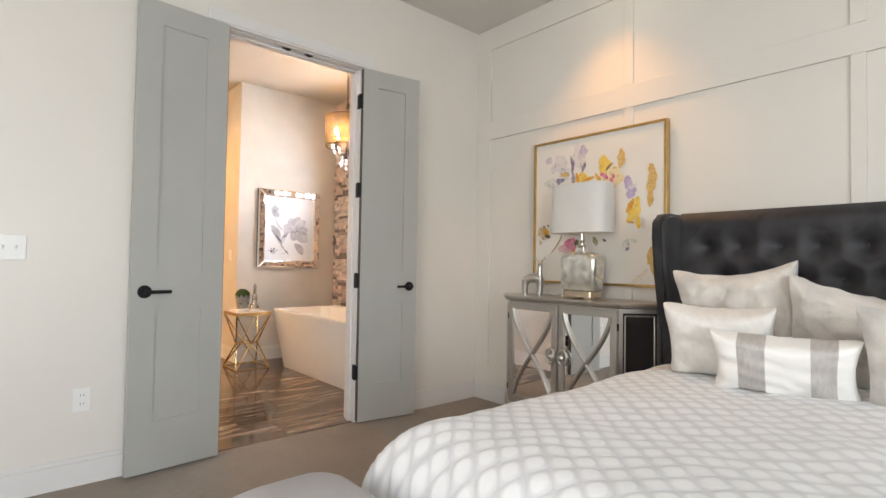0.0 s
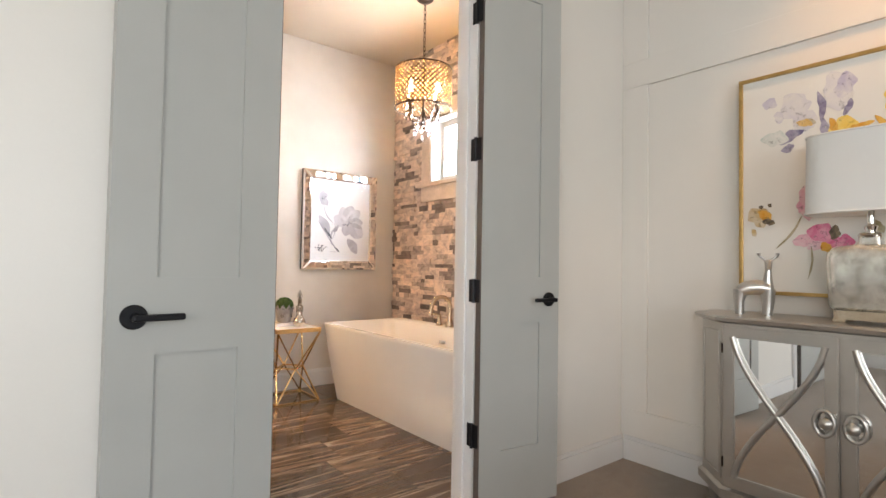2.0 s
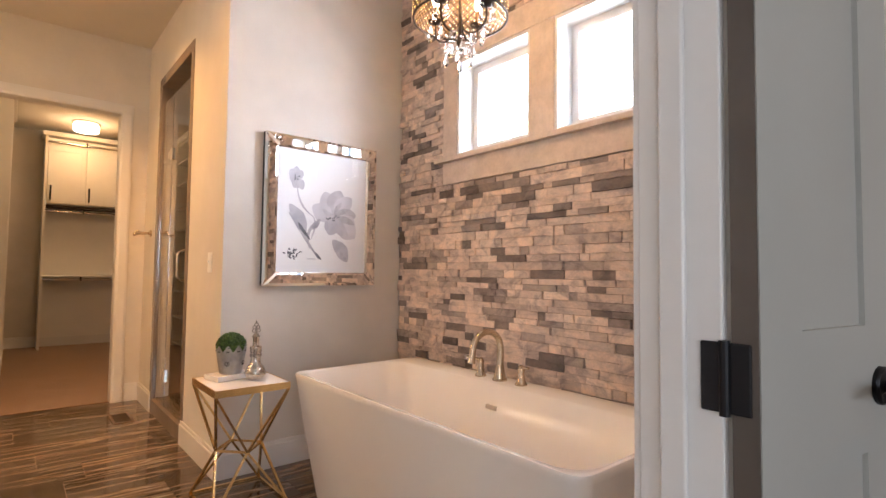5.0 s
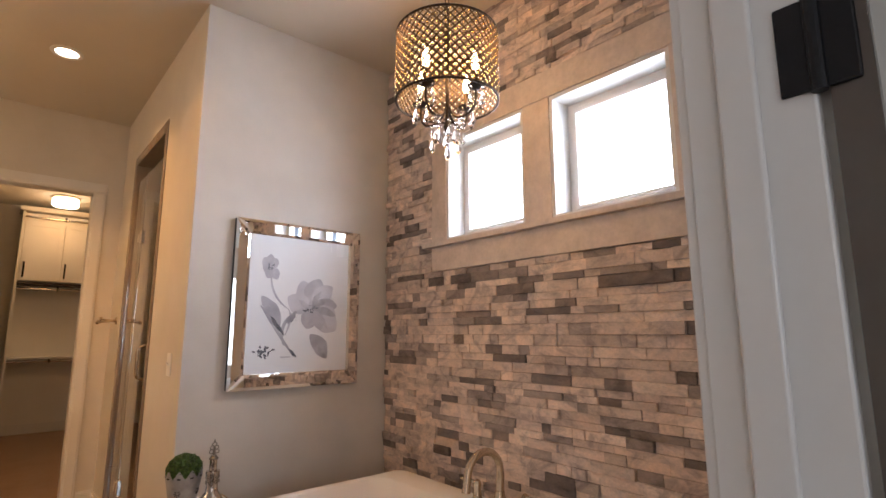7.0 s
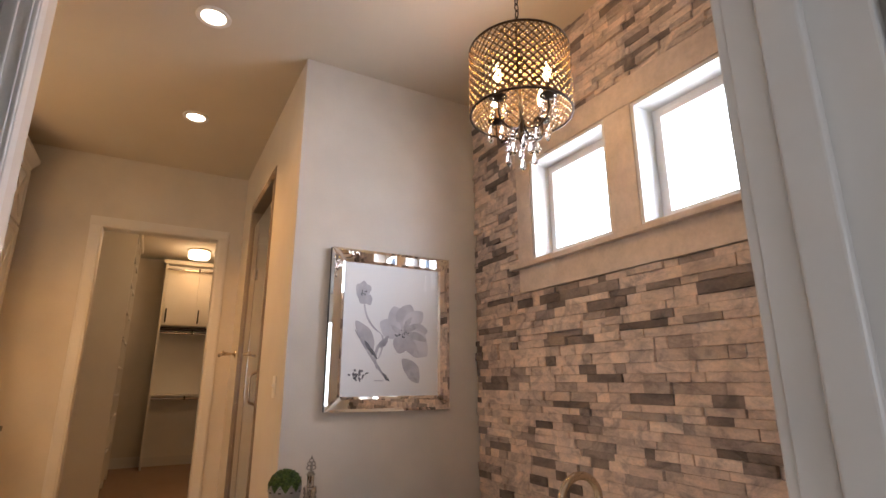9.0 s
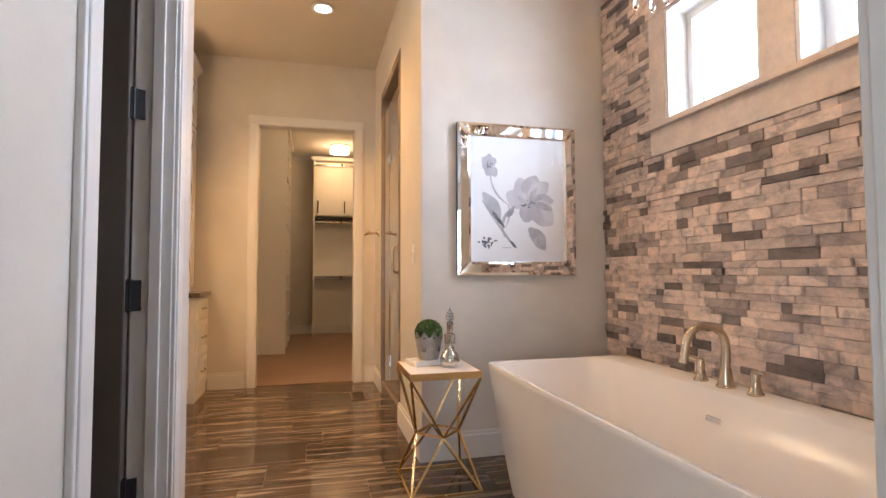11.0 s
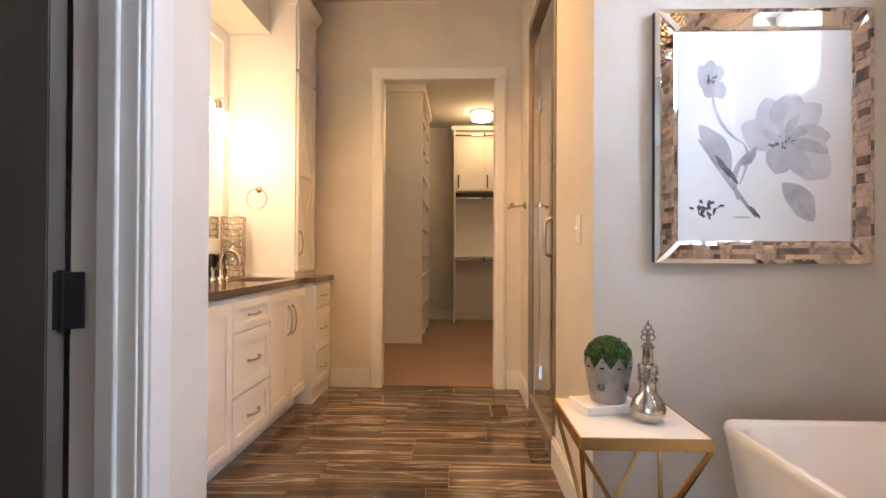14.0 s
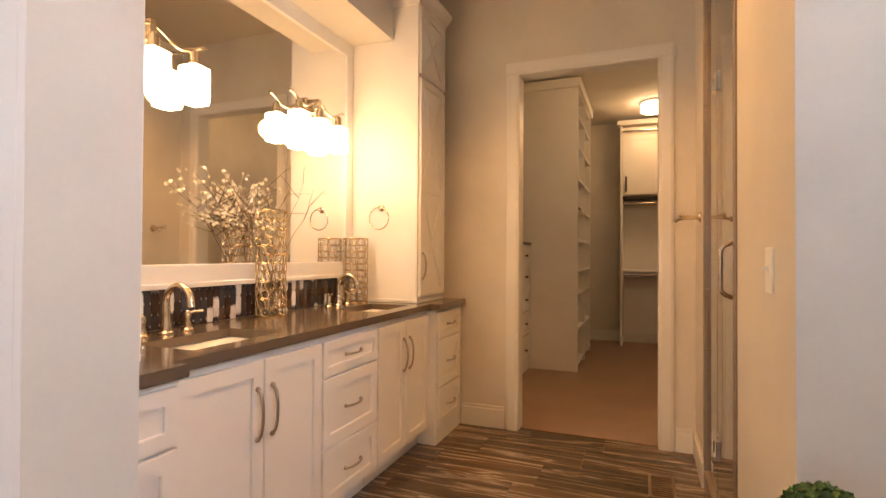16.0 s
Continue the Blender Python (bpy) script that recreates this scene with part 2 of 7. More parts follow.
def box(x0, x1, y0, y1, z0, z1, bevel=0.0, bm=None, segments=2):
    own = bmesh.new()
    v = [own.verts.new((x, y, z)) for x in (x0, x1) for y in (y0, y1) for z in (z0, z1)]
    for f in ((0, 1, 3, 2), (4, 6, 7, 5), (0, 4, 5, 1), (2, 3, 7, 6), (0, 2, 6, 4), (1, 5, 7, 3)):
        own.faces.new([v[i] for i in f])
    bmesh.ops.recalc_face_normals(own, faces=own.faces)
    if bevel:
        bmesh.ops.bevel(own, geom=own.edges[:], offset=bevel, segments=segments, affect="EDGES", profile=0.5)
    return own if bm is None else joined(bm, own)


def joined(bm, other, m=None):
    """Adds the faces of other to bm, and frees it."""
    if m is not None:
        bmesh.ops.transform(other, matrix=m, verts=other.verts)
    at = {v: bm.verts.new(v.co) for v in other.verts}
    for f in other.faces:
        n = bm.faces.new([at[v] for v in f.verts])
        n.smooth = f.smooth
    other.free()
    return bm


def moved(bm, m):
    bmesh.ops.transform(bm, matrix=m, verts=bm.verts)
    return bm


def slab(axis, w0, w1, us, vs, hole):
    """A wall between w0 and w1 along axis ('x' or 'y'), cut by the lines us and vs, without the cells for which hole(u, v) holds."""
    bm = bmesh.new()
    nu, nv = len(us) - 1, len(vs) - 1
    solid = {(i, j) for i in range(nu) for j in range(nv) if not hole((us[i] + us[i + 1]) / 2, (vs[j] + vs[j + 1]) / 2)}
    verts = {}

    def at(i, j, k):
        if (i, j, k) not in verts:
            w = w1 if k else w0
            verts[i, j, k] = bm.verts.new((w, us[i], vs[j]) if axis == "x" else (us[i], w, vs[j]) if axis == "y" else (us[i], vs[j], w))
        return verts[i, j, k]

    for i, j in solid:
        for k in (0, 1):
            bm.faces.new([at(i, j, k), at(i + 1, j, k), at(i + 1, j + 1, k), at(i, j + 1, k)])
        for di, dj, a, b in ((-1, 0, (i, j), (i, j + 1)), (1, 0, (i + 1, j), (i + 1, j + 1)), (0, -1, (i, j), (i + 1, j)), (0, 1, (i, j + 1), (i + 1, j + 1))):
            if (i + di, j + dj) not in solid:
                bm.faces.new([at(*a, 0), at(*b, 0), at(*b, 1), at(*a, 1)])
    bmesh.ops.recalc_face_normals(bm, faces=bm.faces)
    return bm


def lathe(profile, segments=32, at=(0, 0, 0), caps=True):
    """A turned body from (radius, height) pairs."""
    bm = bmesh.new()
    rings = [[bm.verts.new((at[0] + r * math.cos(2 * math.pi * k / segments), at[1] + r * math.sin(2 * math.pi * k / segments), at[2] + z)) for k in range(segments)] for r, z in profile]
    for a, b in zip(rings, rings[1:]):
        for k in range(segments):
            bm.faces.new((a[k], a[(k + 1) % segments], b[(k + 1) % segments], b[k]))
    if caps:
        bm.faces.new(rings[0])
        bm.faces.new(rings[-1])
    return bm


def tube(points, radius, segments=8, bm=None, caps=True):
    """A round bar along points; radius may be a list."""
    bm = bm if bm is not None else bmesh.new()
    pts = [Vector(p) for p in points]
    radii = radius if isinstance(radius, (list, tuple)) else [radius] * len(pts)
    rings, side = [], None
    for i, p in enumerate(pts):
        d = (pts[min(i + 1, len(pts) - 1)] - pts[max(i - 1, 0)]).normalized()
        if side is None:
            side = d.orthogonal().normalized()
        side = (side - d * side.dot(d)).normalized()
        up = d.cross(side)
        rings.append([bm.verts.new(p + radii[i] * (math.cos(2 * math.pi * k / segments) * side + math.sin(2 * math.pi * k / segments) * up)) for k in range(segments)])
    for a, b in zip(rings, rings[1:]):
        for k in range(segments):
            bm.faces.new((a[k], a[(k + 1) % segments], b[(k + 1) % segments], b[k]))
    if caps:
        bm.faces.new(rings[0])
        bm.faces.new(rings[-1])
    return bm


def loft(rings, closed=True, caps=(True, True)):
    bm = bmesh.new()
    vs = [[bm.verts.new(p) for p in ring] for ring in rings]
    n = len(vs[0])
    for a, b in zip(vs, vs[1:]):
        for k in range(n if closed else n - 1):
            bm.faces.new((a[k], a[(k + 1) % n], b[(k + 1) % n], b[k]))
    if caps[0]:
        bm.faces.new(vs[0])
    if caps[1]:
        bm.faces.new(vs[-1])
    return bm


def rounded(x0, x1, y0, y1, z, r, n=8):
    """A ring round a rectangle with round corners."""
    out = []
    for cx, cy, a in ((x1 - r, y1 - r, 0), (x0 + r, y1 - r, 90), (x0 + r, y0 + r, 180), (x1 - r, y0 + r, 270)):
        out += [(cx + r * math.cos(radians(a + 90 * k / n)), cy + r * math.sin(radians(a + 90 * k / n)), z) for k in range(n + 1)]
    return out


def prism(outline, axis, w0, w1, bevel=0.0):
    """An outline (u, v) pulled along axis."""
    put = {"x": lambda u, v, w: (w, u, v), "y": lambda u, v, w: (u, w, v), "z": lambda u, v, w: (u, v, w)}[axis]
    bm = loft([[put(u, v, w0) for u, v in outline], [put(u, v, w1) for u, v in outline]])
    if bevel:
        bmesh.ops.recalc_face_normals(bm, faces=bm.faces)
        bmesh.ops.bevel(bm, geom=bm.edges[:], offset=bevel, segments=1, affect="EDGES")
    return bm


# ---- the plan ----
BED_H, BATH_H = 3.04, 3.045
DOOR_Y, BATH_Y = 3.222, 3.36          # faces of the wall with the double door
HEAD_X = 3.02                        # wall behind the bed
OPEN_X0, OPEN_X1, OPEN_H = 0.94, 1.865, 2.445
STONE_X = 3.11
ART_Y = 5.80
SHOWER_X = 1.95
CLOSET_Y = 7.97
MIRROR_X = -0.16
WC_X = 0.90

# floors
setting("floor_bedroom", box(-2.7, 3.2, -2.6, 3.25, -0.10, 0.0), CARPET, "beige cut-pile carpet in the bedroom", "carpet")
setting("floor_bathroom", box(-0.80, 3.3, 3.25, 8.02, -0.10, -0.006), GROUT, "dark grouted bed under plank tiles", "floor")
setting("floor_closet", box(-0.6, 3.1, 8.02, 12.3, -0.10, 0.004), CLOSETCARPET, "tan carpet in the walk-in closet", "carpet")
# bedroom shell
setting("ceiling_bedroom", box(-2.75, 3.25, -2.65, 3.25, BED_H, BED_H + 0.1), CEIL, "flat white bedroom ceiling", "ceiling")
setting("wall_door", slab("y", DOOR_Y, BATH_Y, (-2.7, OPEN_X0 - 0.02, OPEN_X1 + 0.02, 3.30), (0, OPEN_H + 0.02, 3.2), lambda u, v: OPEN_X0 < u < OPEN_X1 and v < OPEN_H), WALL, "pale greige painted wall with the double doorway", "wall")
setting("wall_headboard", box(HEAD_X, HEAD_X + 0.13, -2.6, DOOR_Y, 0, 3.2), WALL, "cream painted wall behind the bed", "wall")
setting("wall_window_west", slab("x", -2.70, -2.55, (-2.6, -1.30, 1.00, 3.195), (0, 0.7, 2.4, 3.2), lambda u, v: -1.30 < u < 1.00 and 0.7 < v < 2.4), WALL, "pale wall with a wide bedroom window", "wall")
setting("wall_window_south", slab("y", -2.60, -2.45, (-2.55, -1.75, 0.55, 3.005), (0, 0.7, 2.4, 3.2), lambda u, v: -1.75 < u < 0.55 and 0.7 < v < 2.4), WALL, "pale wall with a second bedroom window", "wall")
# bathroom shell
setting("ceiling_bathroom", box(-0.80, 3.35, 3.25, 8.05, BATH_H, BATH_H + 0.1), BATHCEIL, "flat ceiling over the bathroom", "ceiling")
WIN = ((4.64, 5.208), (3.915, 4.485))
WIN_Z0, WIN_Z1 = 1.812, 2.395
setting("wall_windows", slab("x", STONE_X + 0.012, STONE_X + 0.18, (BATH_Y, WIN[1][0], WIN[1][1], WIN[0][0], WIN[0][1], ART_Y), (0, WIN_Z0, WIN_Z1, 3.2), lambda u, v: WIN_Z0 < v < WIN_Z1 and any(a < u < b for a, b in WIN)), GROUT, "backing wall of the stone cladding", "wall")
setting("wall_art", box(SHOWER_X + 0.0, STONE_X + 0.18, ART_Y, ART_Y + 0.12, 0, 3.2), BATHWALL, "pale greige wall with the framed flower print", "wall")
SH_Y0, SH_Y1, SH_Z1 = 6.56, 7.46, 2.58
setting("wall_shower", slab("x", SHOWER_X, SHOWER_X + 0.115, (ART_Y + 0.12, SH_Y0, SH_Y1, CLOSET_Y), (0, 0.09, SH_Z1, 3.2), lambda u, v: SH_Y0 < u < SH_Y1 and 0.09 < v < SH_Z1), BATHWALL, "greige wall with the tall shower opening", "wall")
CO_X0, CO_X1, CO_H = 0.868, 1.742, 2.42
setting("wall_closet", slab("y", CLOSET_Y, CLOSET_Y + 0.115, (-0.45, CO_X0 - 0.02, CO_X1 + 0.02, 3.3), (0, CO_H + 0.02, 3.2), lambda u, v: CO_X0 < u < CO_X1 and v < CO_H), BATHWALL, "greige wall with the closet doorway", "wall")
setting("wall_mirror", box(MIRROR_X - 0.12, MIRROR_X, 5.13, CLOSET_Y, 0, 3.2), BATHWALL, "greige wall behind the vanity", "wall")
WC_Y0, WC_Y1, WC_H = 4.225, 4.865, 2.44
setting("wall_toilet_room", slab("x", WC_X - 0.115, WC_X, (BATH_Y, WC_Y0 - 0.02, WC_Y1 + 0.02, 5.13), (0, WC_H + 0.02, 3.2), lambda u, v: WC_Y0 < u < WC_Y1 and v < WC_H), BATHWALL, "greige wall with the toilet room doorway", "wall")
setting("wall_vanity_end", box(-0.63, WC_X - 0.115, 5.015, 5.13, 0, 3.2), BATHWALL, "greige end wall of the vanity alcove", "wall")
setting("wall_toilet_far", box(-0.75, -0.63, BATH_Y, 5.13, 0, 3.2), BATHWALL, "far wall of the toilet room", "wall")
setting("soffit", box(MIRROR_X, 0.155, 5.13, 7.46, 2.57, BATH_H - 0.002), BATHWALL, "dropped soffit over the vanity", "soffit")
# shower shell
setting("wall_shower_back", box(3.12, 3.24, ART_Y + 0.12, CLOSET_Y, 0, 3.2), SHOWERTILE, "taupe tiled back wall of the shower", "wall")
setting("wall_shower_side", box(SHOWER_X + 0.115, 3.12, CLOSET_Y - 0.012, CLOSET_Y - 0.002, 0, 3.07), SHOWERTILE, "taupe tiled side wall of the shower", "wall")
setting("wall_shower_near", box(SHOWER_X + 0.115, 3.12, ART_Y + 0.122, ART_Y + 0.134, 0, 3.07), SHOWERTILE, "taupe tiled near wall of the shower", "wall")
# closet shell
setting("ceiling_closet", box(-0.6, 3.2, 8.05, 12.3, 3.05, 3.15), CEIL, "flat closet ceiling", "ceiling")
setting("wall_closet_west", box(-0.06, 0.06, CLOSET_Y + 0.115, 12.08, 0, 3.2), BATHWALL, "greige closet wall behind drawers", "wall")
setting("wall_closet_east", box(2.75, 2.87, CLOSET_Y + 0.115, 12.08, 0, 3.2), BATHWALL, "greige closet side wall", "wall")
setting("wall_closet_back", box(-0.06, 2.87, 12.08, 12.2, 0, 3.2), BATHWALL, "greige closet back wall", "wall")

# ---- doors, trim and windows ----


def board(name, x0, x1, y0, y1, z0, z1, material=None, parent=None, bevel=0.004, label=""):
    return part(name, box(x0, x1, y0, y1, z0, z1, bevel), material or TRIM, parent, label)


def base_run(x0, x1, y0, y1, side, height=0.135):
    """A skirting board with an eased and stepped top; side is the way it faces."""
    bm = box(x0, x1, y0, y1, 0.0, height - 0.022, 0.002)
    d = 0.006
    s = {"-y": (0, 0, d, 0), "+y": (0, 0, 0, -d), "-x": (d, 0, 0, 0), "+x": (0, -d, 0, 0)}[side]
    box(x0 + s[0], x1 + s[1], y0 + s[2], y1 + s[3], height - 0.022, height, 0.003, bm)
    return setting("baseboard", bm, TRIM, "white stepped baseboard along the wall", "baseboard")


B = 0.015
base_run(-2.55, -1.52, DOOR_Y - B, DOOR_Y, "-y")
base_run(-0.52, 0.85, DOOR_Y - B, DOOR_Y, "-y")
base_run(1.95, HEAD_X - B, DOOR_Y - B, DOOR_Y, "-y")
base_run(HEAD_X - B, HEAD_X, -2.45, DOOR_Y - B, "-x")
base_run(-2.55, -2.55 + B, -2.45, DOOR_Y - B, "+x")
base_run(-2.55 + B, HEAD_X - B, -2.45, -2.45 + B, "+y")
base_run(SHOWER_X, STONE_X - 0.02, ART_Y - B, ART_Y, "-y", 0.15)
base_run(SHOWER_X - B, SHOWER_X, ART_Y - B, SH_Y0 - 0.02, "-x", 0.15)
base_run(SHOWER_X - B, SHOWER_X, SH_Y1 + 0.02, CLOSET_Y, "-x", 0.15)
base_run(0.46, 0.77, CLOSET_Y - B, CLOSET_Y, "-y", 0.15)
base_run(1.84, SHOWER_X - B, CLOSET_Y - B, CLOSET_Y, "-y", 0.15)
base_run(WC_X, WC_X + B, 4.97, 5.13, "+x", 0.15)
base_run(WC_X, WC_X + B, BATH_Y, 4.12, "+x", 0.15)
base_run(0.40, 2.75, 12.065, 12.08, "-y", 0.15)


def casing(name, axis, face, out, u0, u1, top, wide, label, inner=0.004):
    """Boards round a doorway on the face of a wall; out is +1 or -1."""
    root = tagged(new(name), label, "door casing", kind="structure")
    for n, a, b, z0, z1 in (("jamb_board", u0 - wide, u0 - 0.004, 0.0, top + 0.004), ("jamb_board", u1 + inner, u1 + wide, 0.0, top + 0.004), ("head_board", u0 - wide - 0.006, u1 + wide + 0.006, top + 0.004, top + wide)):
        for inset, d in ((0.0, 0.016), (0.012, 0.021)):
            w0, w1 = sorted((face, face + out * d))
            s0, s1 = a + inset, b - inset
            bm = box(*((s0, s1, w0, w1) if axis == "y" else (w0, w1, s0, s1)), z0 + (inset if n == "head_board" else 0), z1 - (inset if n == "head_board" else 0), 0.003)
            part(n if not inset else "bead", bm, TRIM, root)
    return root


def lining(name, axis, w0, w1, u0, u1, top, stop0, stop1, label):
    """The boards inside a doorway, with the stop against which the leaf shuts."""
    root = tagged(new(name), label, "door frame", kind="structure")
    for a, b in ((u0 - 0.0195, u0), (u1, u1 + 0.0195)):
        part("jamb", box(*((a, b, w0, w1) if axis == "y" else (w0, w1, a, b)), 0, top, 0.003), TRIM, root)
    part("head", box(*((u0 - 0.0195, u1 + 0.0195, w0, w1) if axis == "y" else (w0, w1, u0 - 0.0195, u1 + 0.0195)), top + 0.001, top + 0.0195, 0.003), TRIM, root)
    if stop1 > stop0:
        for a, b in ((u0, u0 + 0.012), (u1 - 0.012, u1)):
            part("stop", box(*((a, b, stop0, stop1) if axis == "y" else (stop0, stop1, a, b)), 0, top - 0.013, 0.004, segments=3), TRIM, root)
        part("stop", box(*((u0, u1, stop0, stop1) if axis == "y" else (stop0, stop1, u0, u1)), top - 0.012, top, 0.004), TRIM, root)
    return root


lining("door_frame_bedroom", "y", 3.236, BATH_Y + 0.004, OPEN_X0, OPEN_X1, OPEN_H, 3.285, 3.325, "white frame of the double doorway")
casing("casing_bedroom", "y", DOOR_Y, -1, OPEN_X0, OPEN_X1, OPEN_H, 0.085, "white casing round the double doorway", 0.052)
casing("casing_bathroom", "y", BATH_Y, 1, OPEN_X0 + 0.04, OPEN_X1, OPEN_H, 0.085, "white casing inside the bathroom")
lining("door_frame_toilet", "x", WC_X - 0.119, WC_X + 0.004, WC_Y0, WC_Y1, WC_H, 0.835, 0.872, "white frame of the toilet room doorway")
casing("casing_toilet", "x", WC_X, 1, WC_Y0, WC_Y1, WC_H, 0.09, "white casing round the toilet room doorway")
lining("door_frame_closet", "y", CLOSET_Y - 0.004, CLOSET_Y + 0.119, CO_X0, CO_X1, CO_H, 0, 0, "white frame of the closet doorway")
casing("casing_closet", "y", CLOSET_Y, -1, CO_X0, CO_X1, CO_H, 0.088, "white casing round the closet doorway")


def hinge(parent, at, turn):
    root = part("hinge", box(-0.034, 0.034, -0.0025, 0.0025, -0.05, 0.05, 0.0024), BLACK, parent, "black steel hinge")
    root.matrix_local = pose(*at, 0, 0, turn)
    part("pin", moved(lathe(((0.0075, -0.053), (0.0075, 0.053)), 12), pose(0, -0.004, 0)), BLACK, root)
    return root


def door_leaf(name, at, turn, width, height, handle, label, hinge_turn, hinge_at, paint=GREYDOOR):
    """A two-panel leaf: hinge edge at x = 0, 40 mm thick about y = 0."""
    root = thing(name, at, turn, label, "door")
    z0, stile = 0.012, min(0.115, width * 0.26)
    for a, b in ((0.0, stile), (width - stile, width)):
        part("stile", box(a, b, -0.02, 0.02, z0, height), paint, root)
    for a, b in ((z0, 0.27), (0.825, 1.035), (height - 0.12, height)):
        part("rail", box(stile, width - stile, -0.02, 0.02, a, b), paint, root)
    for a, b in ((0.27, 0.825), (1.035, height - 0.12)):
        part("panel", box(stile - 0.004, width - stile + 0.004, -0.0115, 0.0115, a - 0.004, b + 0.004), paint, root)
    # thin dark strip over the whole hinge edge
    part("hinge_edge", box(-0.0025, -0.0005, -0.0185, 0.0185, z0 + 0.002, height - 0.002), EDGE, root, "dark strip on the hinge edge")
    if handle:
        for s in (handle,):
            part("rose", moved(lathe(((0.033, 0), (0.033, 0.006), (0.029, 0.010)), 28), pose(width - 0.062, s * 0.02, 0.93, -90 * s)), BLACK, root, "black round door rose", 35)
            part("neck", moved(lathe(((0.011, 0), (0.010, 0.045)), 16), pose(width - 0.062, s * 0.028, 0.93, -90 * s)), BLACK, root, "", 35)
            lever = box(-0.115, 0.012, -0.007, 0.007, -0.009, 0.009, 0.005)
            part("lever", moved(lever, pose(width - 0.062, s * 0.068, 0.93)), BLACK, root, "black straight door lever")
    for z in (0.342, 0.971, 1.597, 2.216):
        hinge(root, (*hinge_at, z), hinge_turn)
    return root


door_leaf("door_leaf", (0.952, 3.190, 0), 184.5, 0.455, 2.44, 1, "grey-green panelled door leaf standing wide open", 90, (0.006, -0.045))
door_leaf("door_leaf", (1.868, 3.207, 0), -9.5, 0.438, 2.44, -1, "grey-green panelled door leaf folded back open", -80.5, (-0.0085, 0.024))
door_leaf("door_leaf", (0.776, 4.838, 0), 180, 0.63, 2.43, 0, "panelled door open into the toilet room, shade in its colour", 30, (-0.012, 0.0), SHADEDOOR)
door_leaf("door_leaf", (-0.62, 3.196, 0), 180, 0.80, 2.42, 1, "grey-green panelled door standing shut", 90, (0.006, -0.045))
casing("casing_shut_door", "y", DOOR_Y, -1, -1.43, -0.61, 2.43, 0.085, "white casing round the shut grey door")
# roller catches in the head of the double doorway
for x in (1.335, 1.485):
    catch = thing("door_catch", (x, 3.262, OPEN_H - 0.001), 0, "small black roller catch in the door head", "door catch", "catches of the double door")
    part("plate", box(-0.028, 0.028, -0.011, 0.011, -0.004, 0.0, 0.001), BLACK, catch)
    part("roller", moved(lathe(((0.006, -0.012), (0.006, 0.012)), 12), pose(0, 0, -0.006, 0, 90)), BLACK, catch)

# board-and-batten on the wall behind the bed
battens = tagged(new("batten_grid"), "cream battens framing panels on the wall", "wall panelling", kind="structure")


def batten(y0, y1, z0, z1):
    part("batten", box(HEAD_X - 0.016, HEAD_X, y0, y1, z0, z1, 0.003), WALL, battens)


for y1 in (DOOR_Y, 1.888, 0.73, -0.43, -1.60):
    w = 0.155 if y1 == DOOR_Y else 0.062
    for z0, z1 in ((0.285, 2.115), (2.262, 2.862)):
        batten(y1 - w, y1, z0, z1)
for z0, z1 in ((0.137, 0.285), (2.115, 2.262), (2.862, BED_H)):
    batten(-2.44, DOOR_Y, z0, z1)


def wall_plate(name, at, turn, wide, tall, kind, gangs, label, category):
    """A cover plate facing -y before its turn."""
    root = thing(name, at, turn, label, category)
    part("plate", box(-wide / 2, wide / 2, -0.006, 0, -tall / 2, tall / 2, 0.003), SWITCH, root)
    for g in range(gangs):
        x = (g - (gangs - 1) / 2) * 0.046
        if kind == "outlet":
            for z in (-0.02, 0.02):
                part("socket", box(x - 0.016, x + 0.016, -0.0085, -0.0055, z - 0.014, z + 0.014, 0.003), SWITCH, root)
                for s in (-0.006, 0.006):
                    part("slot", box(x + s - 0.001, x + s + 0.001, -0.0092, -0.0084, z - 0.004, z + 0.006), BLACK, root)
        else:
            part("opening", box(x - 0.006, x + 0.006, -0.0068, -0.0058, -0.013, 0.013), TRIM, root)
            part("toggle", moved(box(-0.004, 0.004, -0.014, 0, -0.005, 0.005, 0.002), pose(x, -0.005, 0.002, -22)), SWITCH, root)
        for z in (-0.042, 0.042) if kind != "outlet" else (0.0,):
            part("screw", moved(lathe(((0.003, 0), (0.0025, 0.001)), 8), pose(x, -0.006, z, 90)), SWITCH, root)
    return root


wall_plate("light_switch", (0.012, DOOR_Y, 1.141), 0, 0.165, 0.115, "switch", 3, "white three-gang light switch on the bedroom wall", "light switch")
wall_plate("wall_outlet", (0.325, DOOR_Y, 0.41), 0, 0.073, 0.115, "outlet", 1, "white duplex power outlet on the bedroom wall", "outlet")
wall_plate("light_switch", (SHOWER_X, 6.02, 1.155), 90 + 180, 0.073, 0.115, "switch", 1, "white single light switch beside the shower", "light switch")

